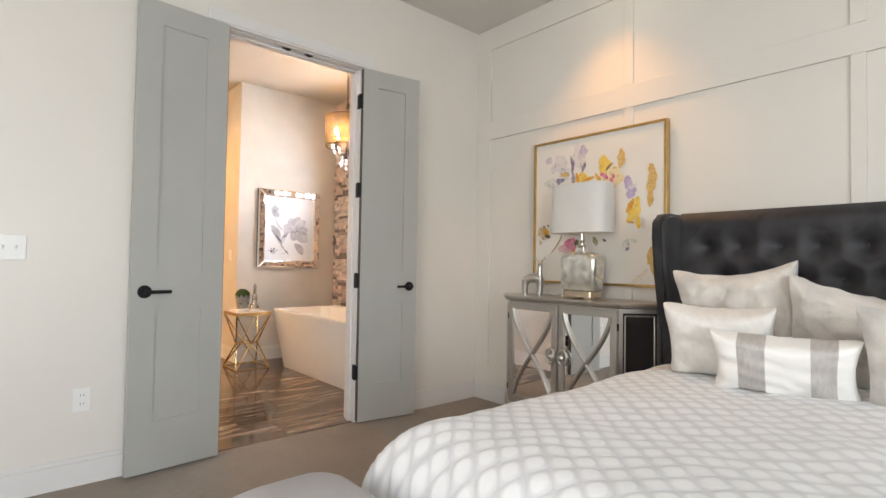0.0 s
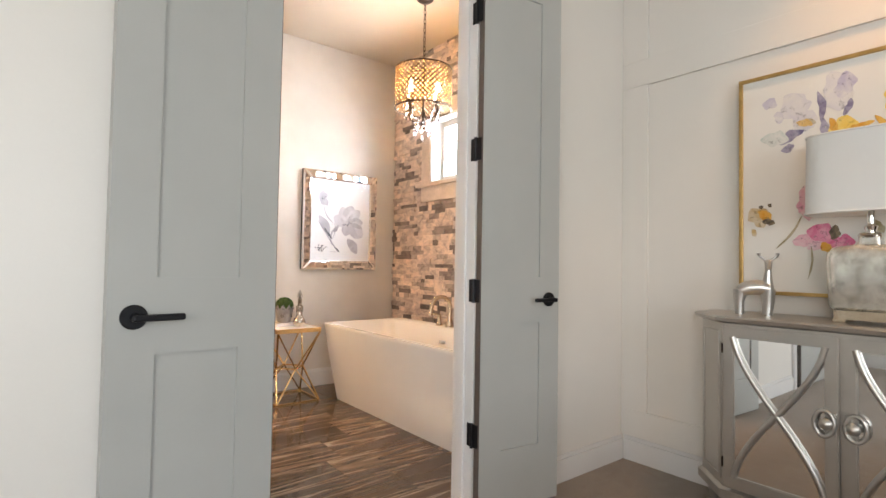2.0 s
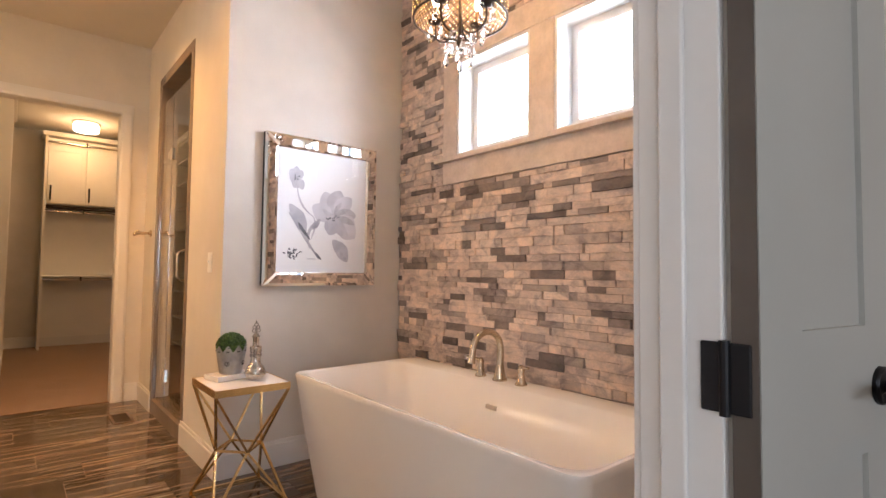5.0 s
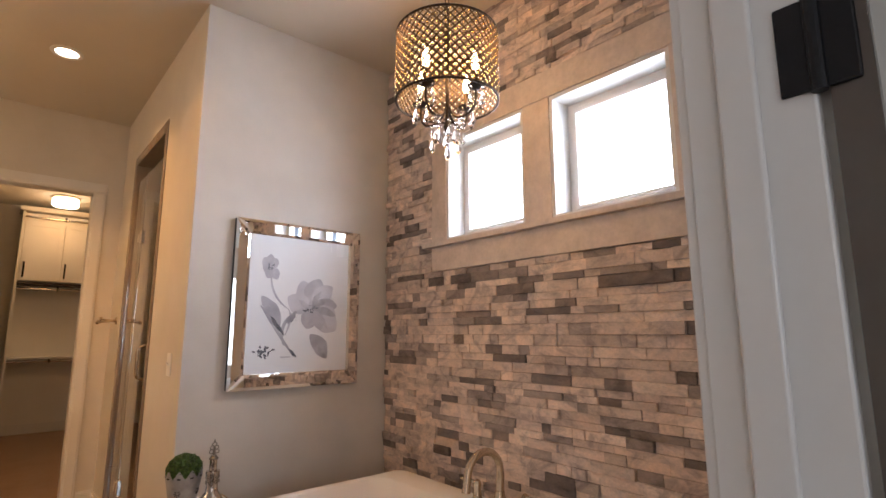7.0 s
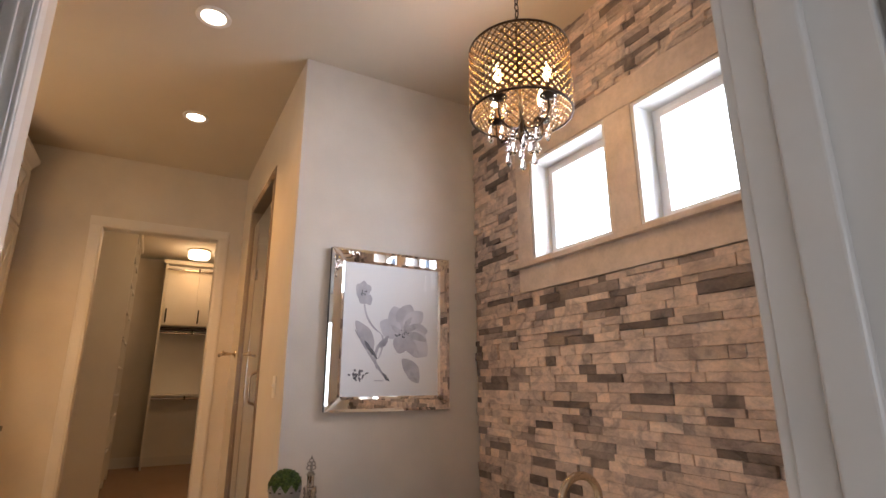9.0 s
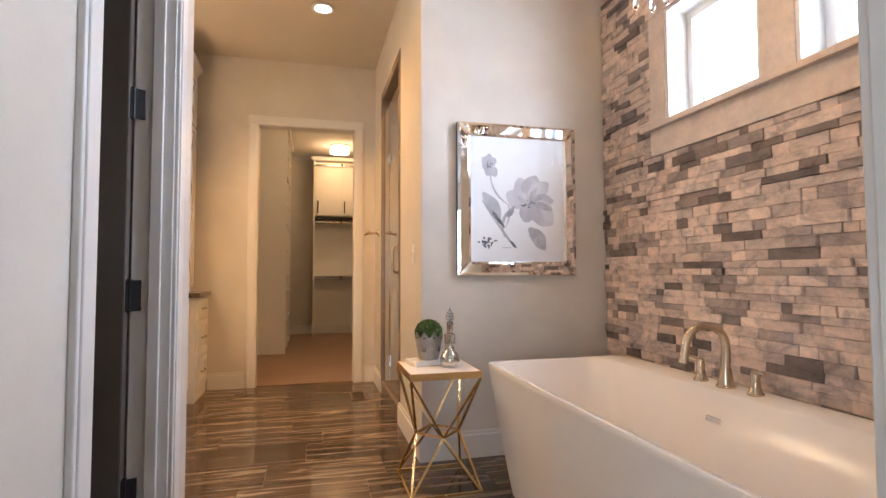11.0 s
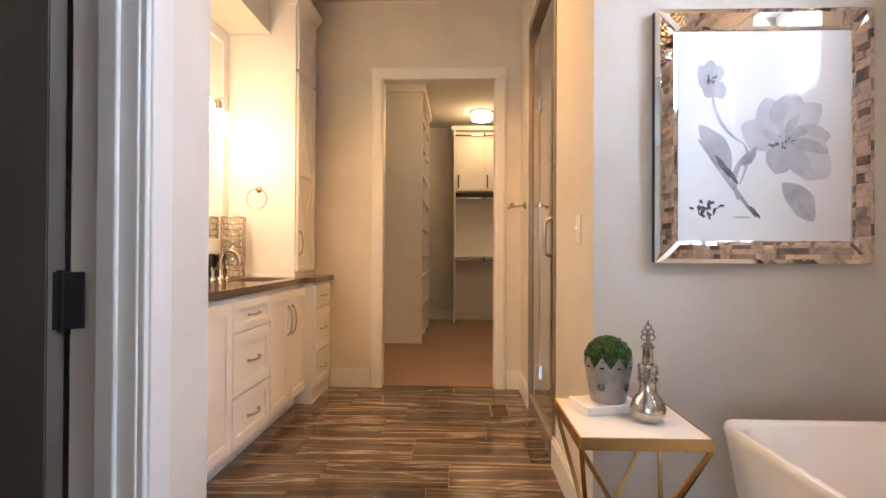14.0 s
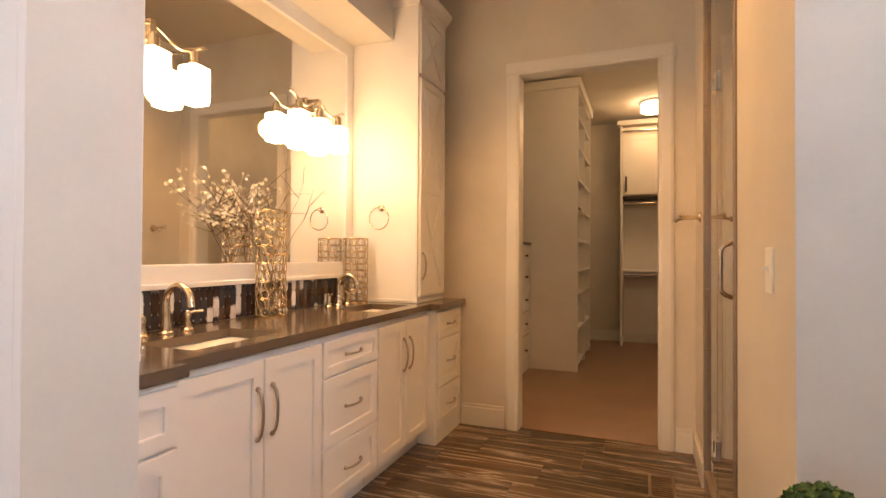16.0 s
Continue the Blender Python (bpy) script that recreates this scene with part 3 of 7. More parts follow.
# windows over the bathtub
for k, (a, b) in enumerate(WIN):
    root = tagged(new("window_%d" % (k + 1)), "white-framed square window over the bathtub", "window", kind="structure")
    x0, x1 = STONE_X - 0.006, STONE_X + 0.17
    for y0, y1, z0, z1 in ((a, a + 0.018, WIN_Z0, WIN_Z1), (b - 0.018, b, WIN_Z0, WIN_Z1)):
        part("reveal", box(x0, x1, y0, y1, z0, z1, 0.002), TRIM, root)
    for z0, z1 in ((WIN_Z0, WIN_Z0 + 0.018), (WIN_Z1 - 0.018, WIN_Z1)):
        part("reveal", box(x0, x1, a + 0.018, b - 0.018, z0, z1, 0.002), TRIM, root)
    f = STONE_X + 0.115
    sash = part("sash", slab("x", f, f + 0.04, (a + 0.018, a + 0.07, b - 0.07, b - 0.018), (WIN_Z0 + 0.018, WIN_Z0 + 0.07, WIN_Z1 - 0.07, WIN_Z1 - 0.018), lambda u, v, a=a, b=b: a + 0.07 < u < b - 0.07 and WIN_Z0 + 0.07 < v < WIN_Z1 - 0.07), TRIM, root, "white window sash")
    part("sash_bead", slab("x", f - 0.012, f, (a + 0.055, a + 0.07, b - 0.07, b - 0.055), (WIN_Z0 + 0.055, WIN_Z0 + 0.07, WIN_Z1 - 0.07, WIN_Z1 - 0.055), lambda u, v, a=a, b=b: a + 0.07 < u < b - 0.07 and WIN_Z0 + 0.07 < v < WIN_Z1 - 0.07), TRIM, sash)
    part("maker_label", box(f - 0.0015, f - 0.0005, b - 0.16, b - 0.08, WIN_Z1 - 0.046, WIN_Z1 - 0.036), SWITCH, sash)
    pane = part("pane", box(f + 0.018, f + 0.022, a + 0.07, b - 0.07, WIN_Z0 + 0.07, WIN_Z1 - 0.07), GLASS, root, "clear window pane")
    pane.visible_shadow = False
surround = tagged(new("window_surround"), "blush painted boards round both bathroom windows", "window trim", kind="structure")
for n, y0, y1, z0, z1, d in (("side_board", 5.208, 5.33, WIN_Z0 + 0.001, WIN_Z1, 0.026), ("mullion_board", 4.485, 4.64, WIN_Z0 + 0.001, WIN_Z1, 0.026), ("side_board", 3.785, 3.915, WIN_Z0 + 0.001, WIN_Z1, 0.026), ("head_board", 3.785, 5.33, WIN_Z1 + 0.001, 2.53, 0.028), ("apron", 3.785, 5.33, 1.652, 1.785, 0.026), ("sill", 3.745, 5.385, 1.786, WIN_Z0, 0.055)):
    part(n, box(STONE_X + 0.014 - d, STONE_X + 0.014, y0, y1, z0, z1, 0.002), TAN, surround)
# bedroom windows behind the walker
for n, axis, u0, u1, w in (("window_3", "x", -1.30, 1.00, -2.63), ("window_4", "y", -1.75, 0.55, -2.53)):
    root = tagged(new(n), "wide white-framed bedroom window", "window", kind="structure")
    mid = (u0 + u1) / 2
    part("window_frame", slab(axis, w - 0.03, w + 0.03, (u0, u0 + 0.06, mid - 0.03, mid + 0.03, u1 - 0.06, u1), (0.7, 0.76, 2.34, 2.4), lambda u, v, u0=u0, u1=u1, mid=mid: 0.76 < v < 2.34 and (u0 + 0.06 < u < mid - 0.03 or mid + 0.03 < u < u1 - 0.06)), TRIM, root)
setting("backdrop_east", box(4.6, 4.62, 2.5, 6.6, 0.6, 4.6), OUTSIDE, "overexposed sky beyond the windows", "sky")
setting("ground", box(-60, 60, -60, 60, -0.6, -0.5), GROUT, "ground around the house", "ground")

# ---- shower and bathroom fittings ----
shower = thing("glass_shower_door", (SHOWER_X + 0.016, SH_Y1, 0.0), 0, "clear frameless glass shower door with chrome hinges", "shower door")
for a, b in ((SH_Y0 - SH_Y1 + 0.02, -0.364), (-0.358, -0.016)):
    pane = part("glass_pane", box(-0.005, 0.005, a, b, 0.115, 2.42, 0.001), GREENGLASS, shower, "clear shower glass")
    pane.visible_shadow = False
for z in (0.34, 1.965):
    h = part("pivot_hinge", box(-0.016, 0.016, -0.40, -0.34, z - 0.045, z + 0.045, 0.004), CHROME, shower, "chrome glass hinge")
    part("clamp", box(-0.02, 0.02, -0.339, -0.30, z - 0.03, z + 0.03, 0.004), CHROME, h)
for s in (-1, 1):
    arc = [(0, 0, -0.10)] + [(s * 0.05 * math.sin(radians(a)), 0, -0.10 + 0.035 - 0.035 * math.cos(radians(a))) for a in (20, 45, 70, 90)] + [(s * 0.05 * math.sin(radians(a)), 0, 0.10 - 0.035 + 0.035 * math.cos(radians(a))) for a in (90, 70, 45, 20)] + [(0, 0, 0.10)]
    part("handle", moved(tube(arc, 0.009, 10), pose(0, SH_Y0 - SH_Y1 + 0.08, 1.14)), NICKEL, shower, "brushed nickel pull handle", 40)
# tiled edge of the shower opening
edge = tagged(new("shower_edge_tiles"), "taupe tile edging of the shower opening", "tile edging", kind="structure")
n = 8
for k in range(n):
    z0, z1 = 0.09 + (SH_Z1 - 0.09) * k / n + 0.001, 0.09 + (SH_Z1 - 0.09) * (k + 1) / n - 0.001
    part("tile", box(SHOWER_X - 0.004, SHOWER_X + 0.119, SH_Y1 - 0.014, SH_Y1, z0, z1, 0.0015), SHOWERTILE, edge)
    part("tile", box(SHOWER_X - 0.004, SHOWER_X + 0.119, SH_Y0, SH_Y0 + 0.014, z0, z1, 0.0015), SHOWERTILE, edge)
for k in range(3):
    y0, y1 = SH_Y0 + 0.014 + (SH_Y1 - SH_Y0 - 0.028) * k / 3, SH_Y0 + 0.013 + (SH_Y1 - SH_Y0 - 0.028) * (k + 1) / 3
    part("tile", box(SHOWER_X - 0.004, SHOWER_X + 0.119, y0, y1, SH_Z1 - 0.014, SH_Z1, 0.0015), SHOWERTILE, edge)
    part("tile", box(SHOWER_X - 0.008, SHOWER_X + 0.123, y0, y1, 0.092, 0.106, 0.0015), SHOWERTILE, edge)
for axis_y in (SH_Y0 - 0.055, SH_Y1 + 0.001):
    part("edge_strip", box(SHOWER_X - 0.005, SHOWER_X, axis_y, axis_y + 0.054, 0.0, SH_Z1 + 0.054, 0.0015), SHOWERTILE, edge)
part("edge_strip", box(SHOWER_X - 0.005, SHOWER_X, SH_Y0 - 0.001, SH_Y1 + 0.001, SH_Z1 + 0.001, SH_Z1 + 0.054, 0.0015), SHOWERTILE, edge)
part("kerb_face", box(SHOWER_X - 0.006, SHOWER_X, SH_Y0, SH_Y1, 0.0, 0.091, 0.0015), SHOWERTILE, edge)

# towel bar on the wall beyond the shower
bar = thing("robe_hook", (SHOWER_X, 7.69, 1.405), 0, "brushed nickel double robe hook on the wall", "robe hook")
part("rose", moved(lathe(((0.030, 0), (0.028, 0.008), (0.014, 0.014), (0.010, 0.022)), 24), pose(0, 0, 0, 0, -90)), NICKEL, bar, "", 35)
for dy, dz, reach in ((0.035, 0.012, 0.095), (-0.045, -0.014, 0.125)):
    arm = part("prong", tube([(-0.012, 0, 0), (-0.04, dy * 0.5, dz * 0.3), (-reach * 0.8, dy, dz * 0.7), (-reach, dy, dz)], 0.0085, 10), NICKEL, bar, "", 50)
    part("knob", lathe(((0.004, -0.016), (0.012, -0.010), (0.015, 0.0), (0.012, 0.010), (0.004, 0.016)), 16, (-reach, dy, dz)), NICKEL, arm, "", 50)

# floor register
VENT = surface("brown enamel", (0.15, 0.098, 0.062), 0.35, 0.2, vary=0.12, scale=12)
vent = thing("floor_vent", (1.745, 7.41, 0.0), 0, "brown slotted floor vent flush with the tiles", "floor vent")
part("frame", slab("z", 0.0, 0.006, (-0.065, -0.05, 0.05, 0.065), (-0.14, -0.125, 0.125, 0.14), lambda u, v: abs(u) < 0.05 and abs(v) < 0.125), VENT, vent)
for k in range(11):
    part("slat", box(-0.05, 0.05, -0.12 + 0.024 * k - 0.004, -0.12 + 0.024 * k + 0.004, 0.0, 0.004), VENT, vent)


def downlight(x, y, top, group):
    root = thing("ceiling_downlight", (x, y, top), 0, "round recessed ceiling light, switched on", "ceiling light", group)
    part("trim_ring", lathe(((0.062, 0.0), (0.086, 0.0), (0.088, -0.004), (0.084, -0.008), (0.064, -0.009), (0.060, -0.004)), 40, caps=False), TRIM, root, "white trim ring", 35)
    lens = part("lens", lathe(((0.062, -0.003), (0.001, -0.004)), 40, caps=False), LENS, root, "glowing lens")
    lens.visible_shadow = False
    return root


for x, y in ((1.42, 5.68), (1.42, 6.88)):
    downlight(x, y, BATH_H, "hall downlights")
downlight(2.62, 1.95, BED_H, "bedroom downlights")

# ---- bathtub corner ----
tub = thing("bathtub", (2.62, 4.56, 0.0), 0, "white freestanding bathtub with slanted sides below the windows", "bathtub")
X0, X1, Y0, Y1 = -0.43, 0.35, -0.865, 0.865
rings = [rounded(X0 + 0.085, X1 - 0.02, Y0 + 0.10, Y1 - 0.10, 0.0, 0.05),
         rounded(X0 + 0.080, X1 - 0.015, Y0 + 0.095, Y1 - 0.095, 0.02, 0.055),
         rounded(X0 + 0.03, X1 - 0.004, Y0 + 0.035, Y1 - 0.035, 0.36, 0.055),
         rounded(X0 + 0.004, X1, Y0 + 0.004, Y1 - 0.004, 0.573, 0.055),
         rounded(X0, X1, Y0, Y1, 0.590, 0.056),
         rounded(X0 + 0.004, X1 - 0.004, Y0 + 0.004, Y1 - 0.004, 0.600, 0.054),
         rounded(X0 + 0.022, X1 - 0.14, Y0 + 0.022, Y1 - 0.022, 0.600, 0.10),
         rounded(X0 + 0.030, X1 - 0.148, Y0 + 0.030, Y1 - 0.030, 0.592, 0.10),
         rounded(X0 + 0.09, X1 - 0.19, Y0 + 0.16, Y1 - 0.16, 0.30, 0.12),
         rounded(X0 + 0.13, X1 - 0.22, Y0 + 0.26, Y1 - 0.26, 0.15, 0.12),
         rounded(X0 + 0.19, X1 - 0.27, Y0 + 0.34, Y1 - 0.34, 0.13, 0.10)]
part("shell", loft(rings), TUBWHITE, tub, "", 50)
part("overflow_plate", moved(box(-0.035, 0.035, -0.003, 0.003, -0.011, 0.011, 0.0025), pose(0.176, 0.045, 0.495, 8, 0, 90)), CHROME, tub, "chrome overflow plate")

faucet = thing("tub_faucet", (2.895, 4.645, 0.600), 0, "brushed nickel gooseneck bath tap with two handles", "faucet")
part("spout_base", lathe(((0.036, 0), (0.036, 0.006), (0.029, 0.012), (0.024, 0.04), (0.019, 0.075)), 28), NICKEL, faucet, "", 35)
arch = [(0, 0, 0.06), (0.004, 0, 0.13)] + [(-0.088 + 0.092 * math.cos(radians(a)), 0, 0.155 + 0.082 * math.sin(radians(a))) for a in range(0, 181, 15)] + [(-0.186, 0, 0.12), (-0.190, 0, 0.10)]
part("spout", tube(arch, [0.017] * 2 + [0.0155] * 13 + [0.0155, 0.018], 16), NICKEL, faucet, "", 60)
for y in (-0.135, 0.13):
    h = part("handle_base", moved(lathe(((0.029, 0), (0.029, 0.005), (0.021, 0.015), (0.015, 0.05), (0.017, 0.072), (0.013, 0.086), (0.004, 0.092)), 24), pose(0, y, 0)), NICKEL, faucet, "", 35)
    part("lever", tube([(0, y, 0.078), (-0.02, y + 0.03 * (1 if y > 0 else -1), 0.086), (-0.03, y + 0.07 * (1 if y > 0 else -1), 0.09)], [0.008, 0.007, 0.006], 10), NICKEL, h, "", 40)

# side table
MARBLE = surface("white marble top", (0.80, 0.775, 0.74), 0.16, vary=0.05, scale=6, grain=22, bump=0.0)
table = thing("side_table", (1.970, 5.520, 0), 0, "gold angular wire side table with a white marble top", "side table")
TX, TY, TZ = 0.176, 0.188, 0.572
part("marble_top", box(-TX + 0.006, TX - 0.006, -TY + 0.006, TY - 0.006, TZ - 0.018, TZ, 0.001), MARBLE, table, "white marble top")
for a in ((-TX, TX, -TY, -TY + 0.006), (-TX, TX, TY - 0.006, TY), (-TX, -TX + 0.006, -TY + 0.006, TY - 0.006), (TX - 0.006, TX, -TY + 0.006, TY - 0.006)):
    part("edge_band", box(*a, TZ - 0.032, TZ + 0.001, 0.001), GOLD, table)


def bar_between(a, b, w=0.0055):
    return tube([a, b], w * 1.35, 4)


waist = [(0.0, -TY * 0.62, 0.25), (TX * 0.62, 0.0, 0.25), (0.0, TY * 0.62, 0.25), (-TX * 0.62, 0.0, 0.25)]
corners = [(TX - 0.006, -TY + 0.006), (TX - 0.006, TY - 0.006), (-TX + 0.006, TY - 0.006), (-TX + 0.006, -TY + 0.006)]
for k in range(4):
    part("waist_bar", bar_between(waist[k], waist[(k + 1) % 4]), GOLD, table)
    cx, cy = corners[k]
    for w in (waist[k], waist[(k + 1) % 4]):
        part("upper_strut", bar_between((cx, cy, TZ - 0.03), w), GOLD, table)
        part("lower_strut", bar_between((cx, cy, 0.008), w), GOLD, table)
    nx, ny = corners[(k + 1) % 4]
    part("foot_bar", bar_between((cx, cy, 0.007), (nx, ny, 0.007)), GOLD, table)

# plant on a marble block, and the silvered bottle
block = thing("marble_block", (1.935, 5.593, TZ + 0.001), 14, "small white marble block on the side table", "marble block")
part("slab", box(-0.095, 0.095, -0.062, 0.062, 0, 0.026, 0.002), MARBLE, block)
ZINC = surface("galvanised zinc", (0.37, 0.375, 0.38), 0.45, 0.7, vary=0.38, scale=16, grain=60, bump=0.15)
pot = thing("plant_pot", (1.942, 5.590, TZ + 0.0275), 0, "galvanised pot with a scalloped rim and clipped green ball plant", "potted plant")
segs = 64
outer = []
for k in range(segs):
    a = 2 * math.pi * k / segs
    peak = abs(((k * 9 / segs) % 1) - 0.5) * 2
    top = 0.096 + 0.034 * peak
    outer.append((a, top))
pot_rings = [[(r * math.cos(a), r * math.sin(a), z if z is not None else top) for a, top in outer] for r, z in ((0.046, 0.0), (0.049, 0.002), (0.064, 0.085), (0.067, None), (0.0645, None), (0.061, 0.085), (0.046, 0.008))]
part("bucket", loft(pot_rings), ZINC, pot, "galvanised scalloped bucket", 45)
for k in range(3):
    a0 = radians(-125 + 80 * k)
    for j in range(8):
        t = radians(45 * j)
        c = Vector((0.0575 * math.cos(a0), 0.0575 * math.sin(a0), 0.048))
        side, up = Vector((-math.sin(a0), math.cos(a0), 0)), Vector((0, 0, 1))
        p, q = c + 0.004 * (side * math.cos(t) + up * math.sin(t)), c + 0.013 * (side * math.cos(t) + up * math.sin(t))
        part("cutout", tube([p, q], 0.0016, 5), BLACK, pot)
for k in range(9):
    a0 = 2 * math.pi * (k + 0.0) / 9
    part("cutout", moved(box(-0.001, 0.001, -0.006, 0.006, -0.002, 0.002), Matrix.Translation((0.0665 * math.cos(a0), 0.0665 * math.sin(a0), 0.100)) @ pose(0, 0, 0, 0, 0, math.degrees(a0))), BLACK, pot)
m_leaf, tree, bsdf = shader("boxwood leaf")
geo = tree.nodes.new("ShaderNodeNewGeometry")
tree.links.new(ramp(tree, geo.outputs["Random Per Island"], ((0.0, (0.020, 0.052, 0.008)), (0.5, (0.044, 0.100, 0.014)), (1.0, (0.095, 0.175, 0.030)))), bsdf.inputs["Base Color"])
bsdf.inputs["Roughness"].default_value = 0.55
LEAF = m_leaf


def leaf_cloud(centre, radius, count, size, flat=1.0, rng=None):
    verts, faces = [], []
    for k in range(count):
        z = 1 - 2 * (k + 0.5) / count
        a = k * 2.399963
        d = Vector((math.sqrt(1 - z * z) * math.cos(a), math.sqrt(1 - z * z) * math.sin(a), z * flat))
        p = Vector(centre) + d * radius * rng.uniform(0.86, 1.05)
        side = d.orthogonal().normalized()
        side.rotate(Matrix.Rotation(rng.uniform(0, 6.28), 3, d))
        up = d.cross(side)
        n = (d * rng.uniform(0.2, 0.9) + up).normalized()
        s = size * rng.uniform(0.7, 1.3)
        b = len(verts)
        verts += [p - side * s * 0.5, p + n * s * 0.4 + d * s * 0.25, p + side * s * 0.5, p - n * s * 0.5 + d * s * 0.15]
        faces += [(b, b + 1, b + 2), (b, b + 2, b + 3)]
    data = bpy.data.meshes.new("leaves")
    data.from_pydata([tuple(v) for v in verts], [], faces)
    return data


rng = random.Random(4)
part("foliage", leaf_cloud((0, 0, 0.122), 0.062, 2600, 0.011, 0.86, rng), LEAF, pot, "tight green clipped foliage ball")
part("foliage_core", lathe([(0.056 * math.cos(radians(a)), 0.122 + 0.048 * math.sin(radians(a))) for a in range(-80, 90, 10)], 20), LEAF, pot)

pot.scale = (1.08, 1.08, 1.12)
TARNISH = surface("tarnished silver", (0.26, 0.24, 0.21), 0.3, 0.95, vary=0.25, scale=40, bump=0.1)
MERCURY = surface("mercury glass", (0.60, 0.56, 0.50), 0.14, 1.0, vary=0.35, scale=55, grain=160, bump=0.35, distance=0.002)
bottle = thing("decanter", (2.025, 5.480, TZ + 0.001), 0, "silver mercury-glass decanter with an ornate stopper", "decanter")
part("body", lathe(((0.026, 0), (0.038, 0.006), (0.052, 0.030), (0.053, 0.046), (0.044, 0.078), (0.028, 0.10), (0.024, 0.125), (0.026, 0.172), (0.030, 0.196), (0.029, 0.206), (0.016, 0.208), (0.0155, 0.262), (0.018, 0.266)), 36), MERCURY, bottle, "", 50)
part("collar", lathe(((0.020, 0.264), (0.020, 0.270), (0.014, 0.276), (0.012, 0.284)), 20), TARNISH, bottle)
for z in (0.172, 0.196):
    for k in range(6):
        a = radians(60 * k + z * 300)
        ring = [(0.0275 * math.cos(a) + 0.008 * math.cos(radians(t)) * -math.sin(a), 0.0275 * math.sin(a) + 0.008 * math.cos(radians(t)) * math.cos(a), z - 0.02 + 0.009 * math.sin(radians(t))) for t in range(0, 361, 40)]
        part("filigree", tube(ring, 0.0016, 5), TARNISH, bottle)
for k, (dx, dz) in enumerate(((-0.011, 0.302), (0.011, 0.302), (-0.008, 0.322), (0.008, 0.322), (0.0, 0.338))):
    part("stopper_scroll", tube([(dx + 0.010 * math.cos(radians(t)), 0.0, dz + 0.010 * math.sin(radians(t))) for t in range(0, 361, 30)], 0.0026, 6), TARNISH, bottle, "tarnished scrolled stopper")
part("stopper_tip", lathe(((0.003, 0.345), (0.005, 0.352), (0.001, 0.366)), 12), TARNISH, bottle)
part("stopper_stem", lathe(((0.006, 0.282), (0.005, 0.33)), 12), TARNISH, bottle)


bottle.scale = (0.95, 0.95, 0.80)

# ---- pictures ----
def petal(cx, cz, length, width, angle, y, lean=0.0, wobble=0.0, seed=0, axis="y", steps=28):
    """A flat leaf-shaped patch of paint that starts at (cx, cz)."""
    r = random.Random(seed)
    ph = [r.uniform(0, 6.28) for _ in range(4)]
    pts = []
    for k in range(2 * steps):
        t = k / steps if k < steps else 2 - k / steps
        s = 1 if k < steps else -1
        w = width / 2 * math.sin(math.pi * t) ** 0.7 * (1 + wobble * math.sin(7 * t + ph[0] + s) + wobble * 0.6 * math.sin(17 * t + ph[1] * s))
        u, v = length * t, s * w + lean * length * math.sin(math.pi * t)
        a = radians(angle)
        pu, pv = cx + u * math.cos(a) - v * math.sin(a), cz + u * math.sin(a) + v * math.cos(a)
        pts.append((pu, y, pv) if axis == "y" else (y, pu, pv))
    bm = bmesh.new()
    bm.faces.new([bm.verts.new(p) for p in pts])
    bmesh.ops.triangulate(bm, faces=bm.faces)
    return bm


def wash(name, colour, paper, scale=14, low=0.32, high=0.68, thin=False):
    """Watercolour: colour that pools and thins to the paper."""
    m, tree, bsdf = shader(name)
    vec = coords(tree)
    n = noise_of(tree, vec, scale, 5, 0.6, 0.6)
    fine = noise_of(tree, vec, scale * 6, 3)
    c = ramp(tree, n, ((low, paper), ((low + high) / 2, tuple(0.5 * (a + b) for a, b in zip(paper, colour))), (high, colour)))
    tree.links.new(mixed(tree, 0.15, c, mixed(tree, fine, (*shade(colour, 0.8), 1), (*paper, 1))), bsdf.inputs["Base Color"])
    bsdf.inputs["Roughness"].default_value = 0.7
    if thin:
        tree.links.new(ramp(tree, noise_of(tree, vec, scale * 2.2, 5, 0.65, 0.8), ((0.30, (0.35, 0.35, 0.35)), (0.45, (1, 1, 1)))), bsdf.inputs["Alpha"])
    return m


PAPER = surface("white print paper", (0.78, 0.775, 0.78), 0.6, vary=0.015, bump=0.02)
W = (0.74, 0.735, 0.75)
GREY0 = wash("mist grey wash", (0.47, 0.455, 0.50), (0.67, 0.655, 0.69), 6)
GREY1, GREY2, GREY3 = wash("pale grey wash", (0.36, 0.345, 0.39), (0.60, 0.585, 0.62), 6), wash("mid grey wash", (0.24, 0.23, 0.27), (0.55, 0.54, 0.57), 12), wash("ink wash", (0.045, 0.045, 0.06), (0.20, 0.20, 0.23), 20)
AX0, AX1, AZ0, AZ1 = 2.152, 2.890, 1.026, 1.906
art = thing("framed_flower_print", (0, ART_Y, 0), 0, "pale flower watercolour behind glass in a silvery mirrored frame", "framed picture")
FW = 0.078
part("backing", box(AX0 + 0.002, AX1 - 0.002, -0.030, 0.0, AZ0 + 0.002, AZ1 - 0.002, 0.001), BLACK, art)
part("print", box(AX0 + FW - 0.004, AX1 - FW + 0.004, -0.0335, -0.0305, AZ0 + FW - 0.004, AZ1 - FW + 0.004), PAPER, art, "grey watercolour flower print")


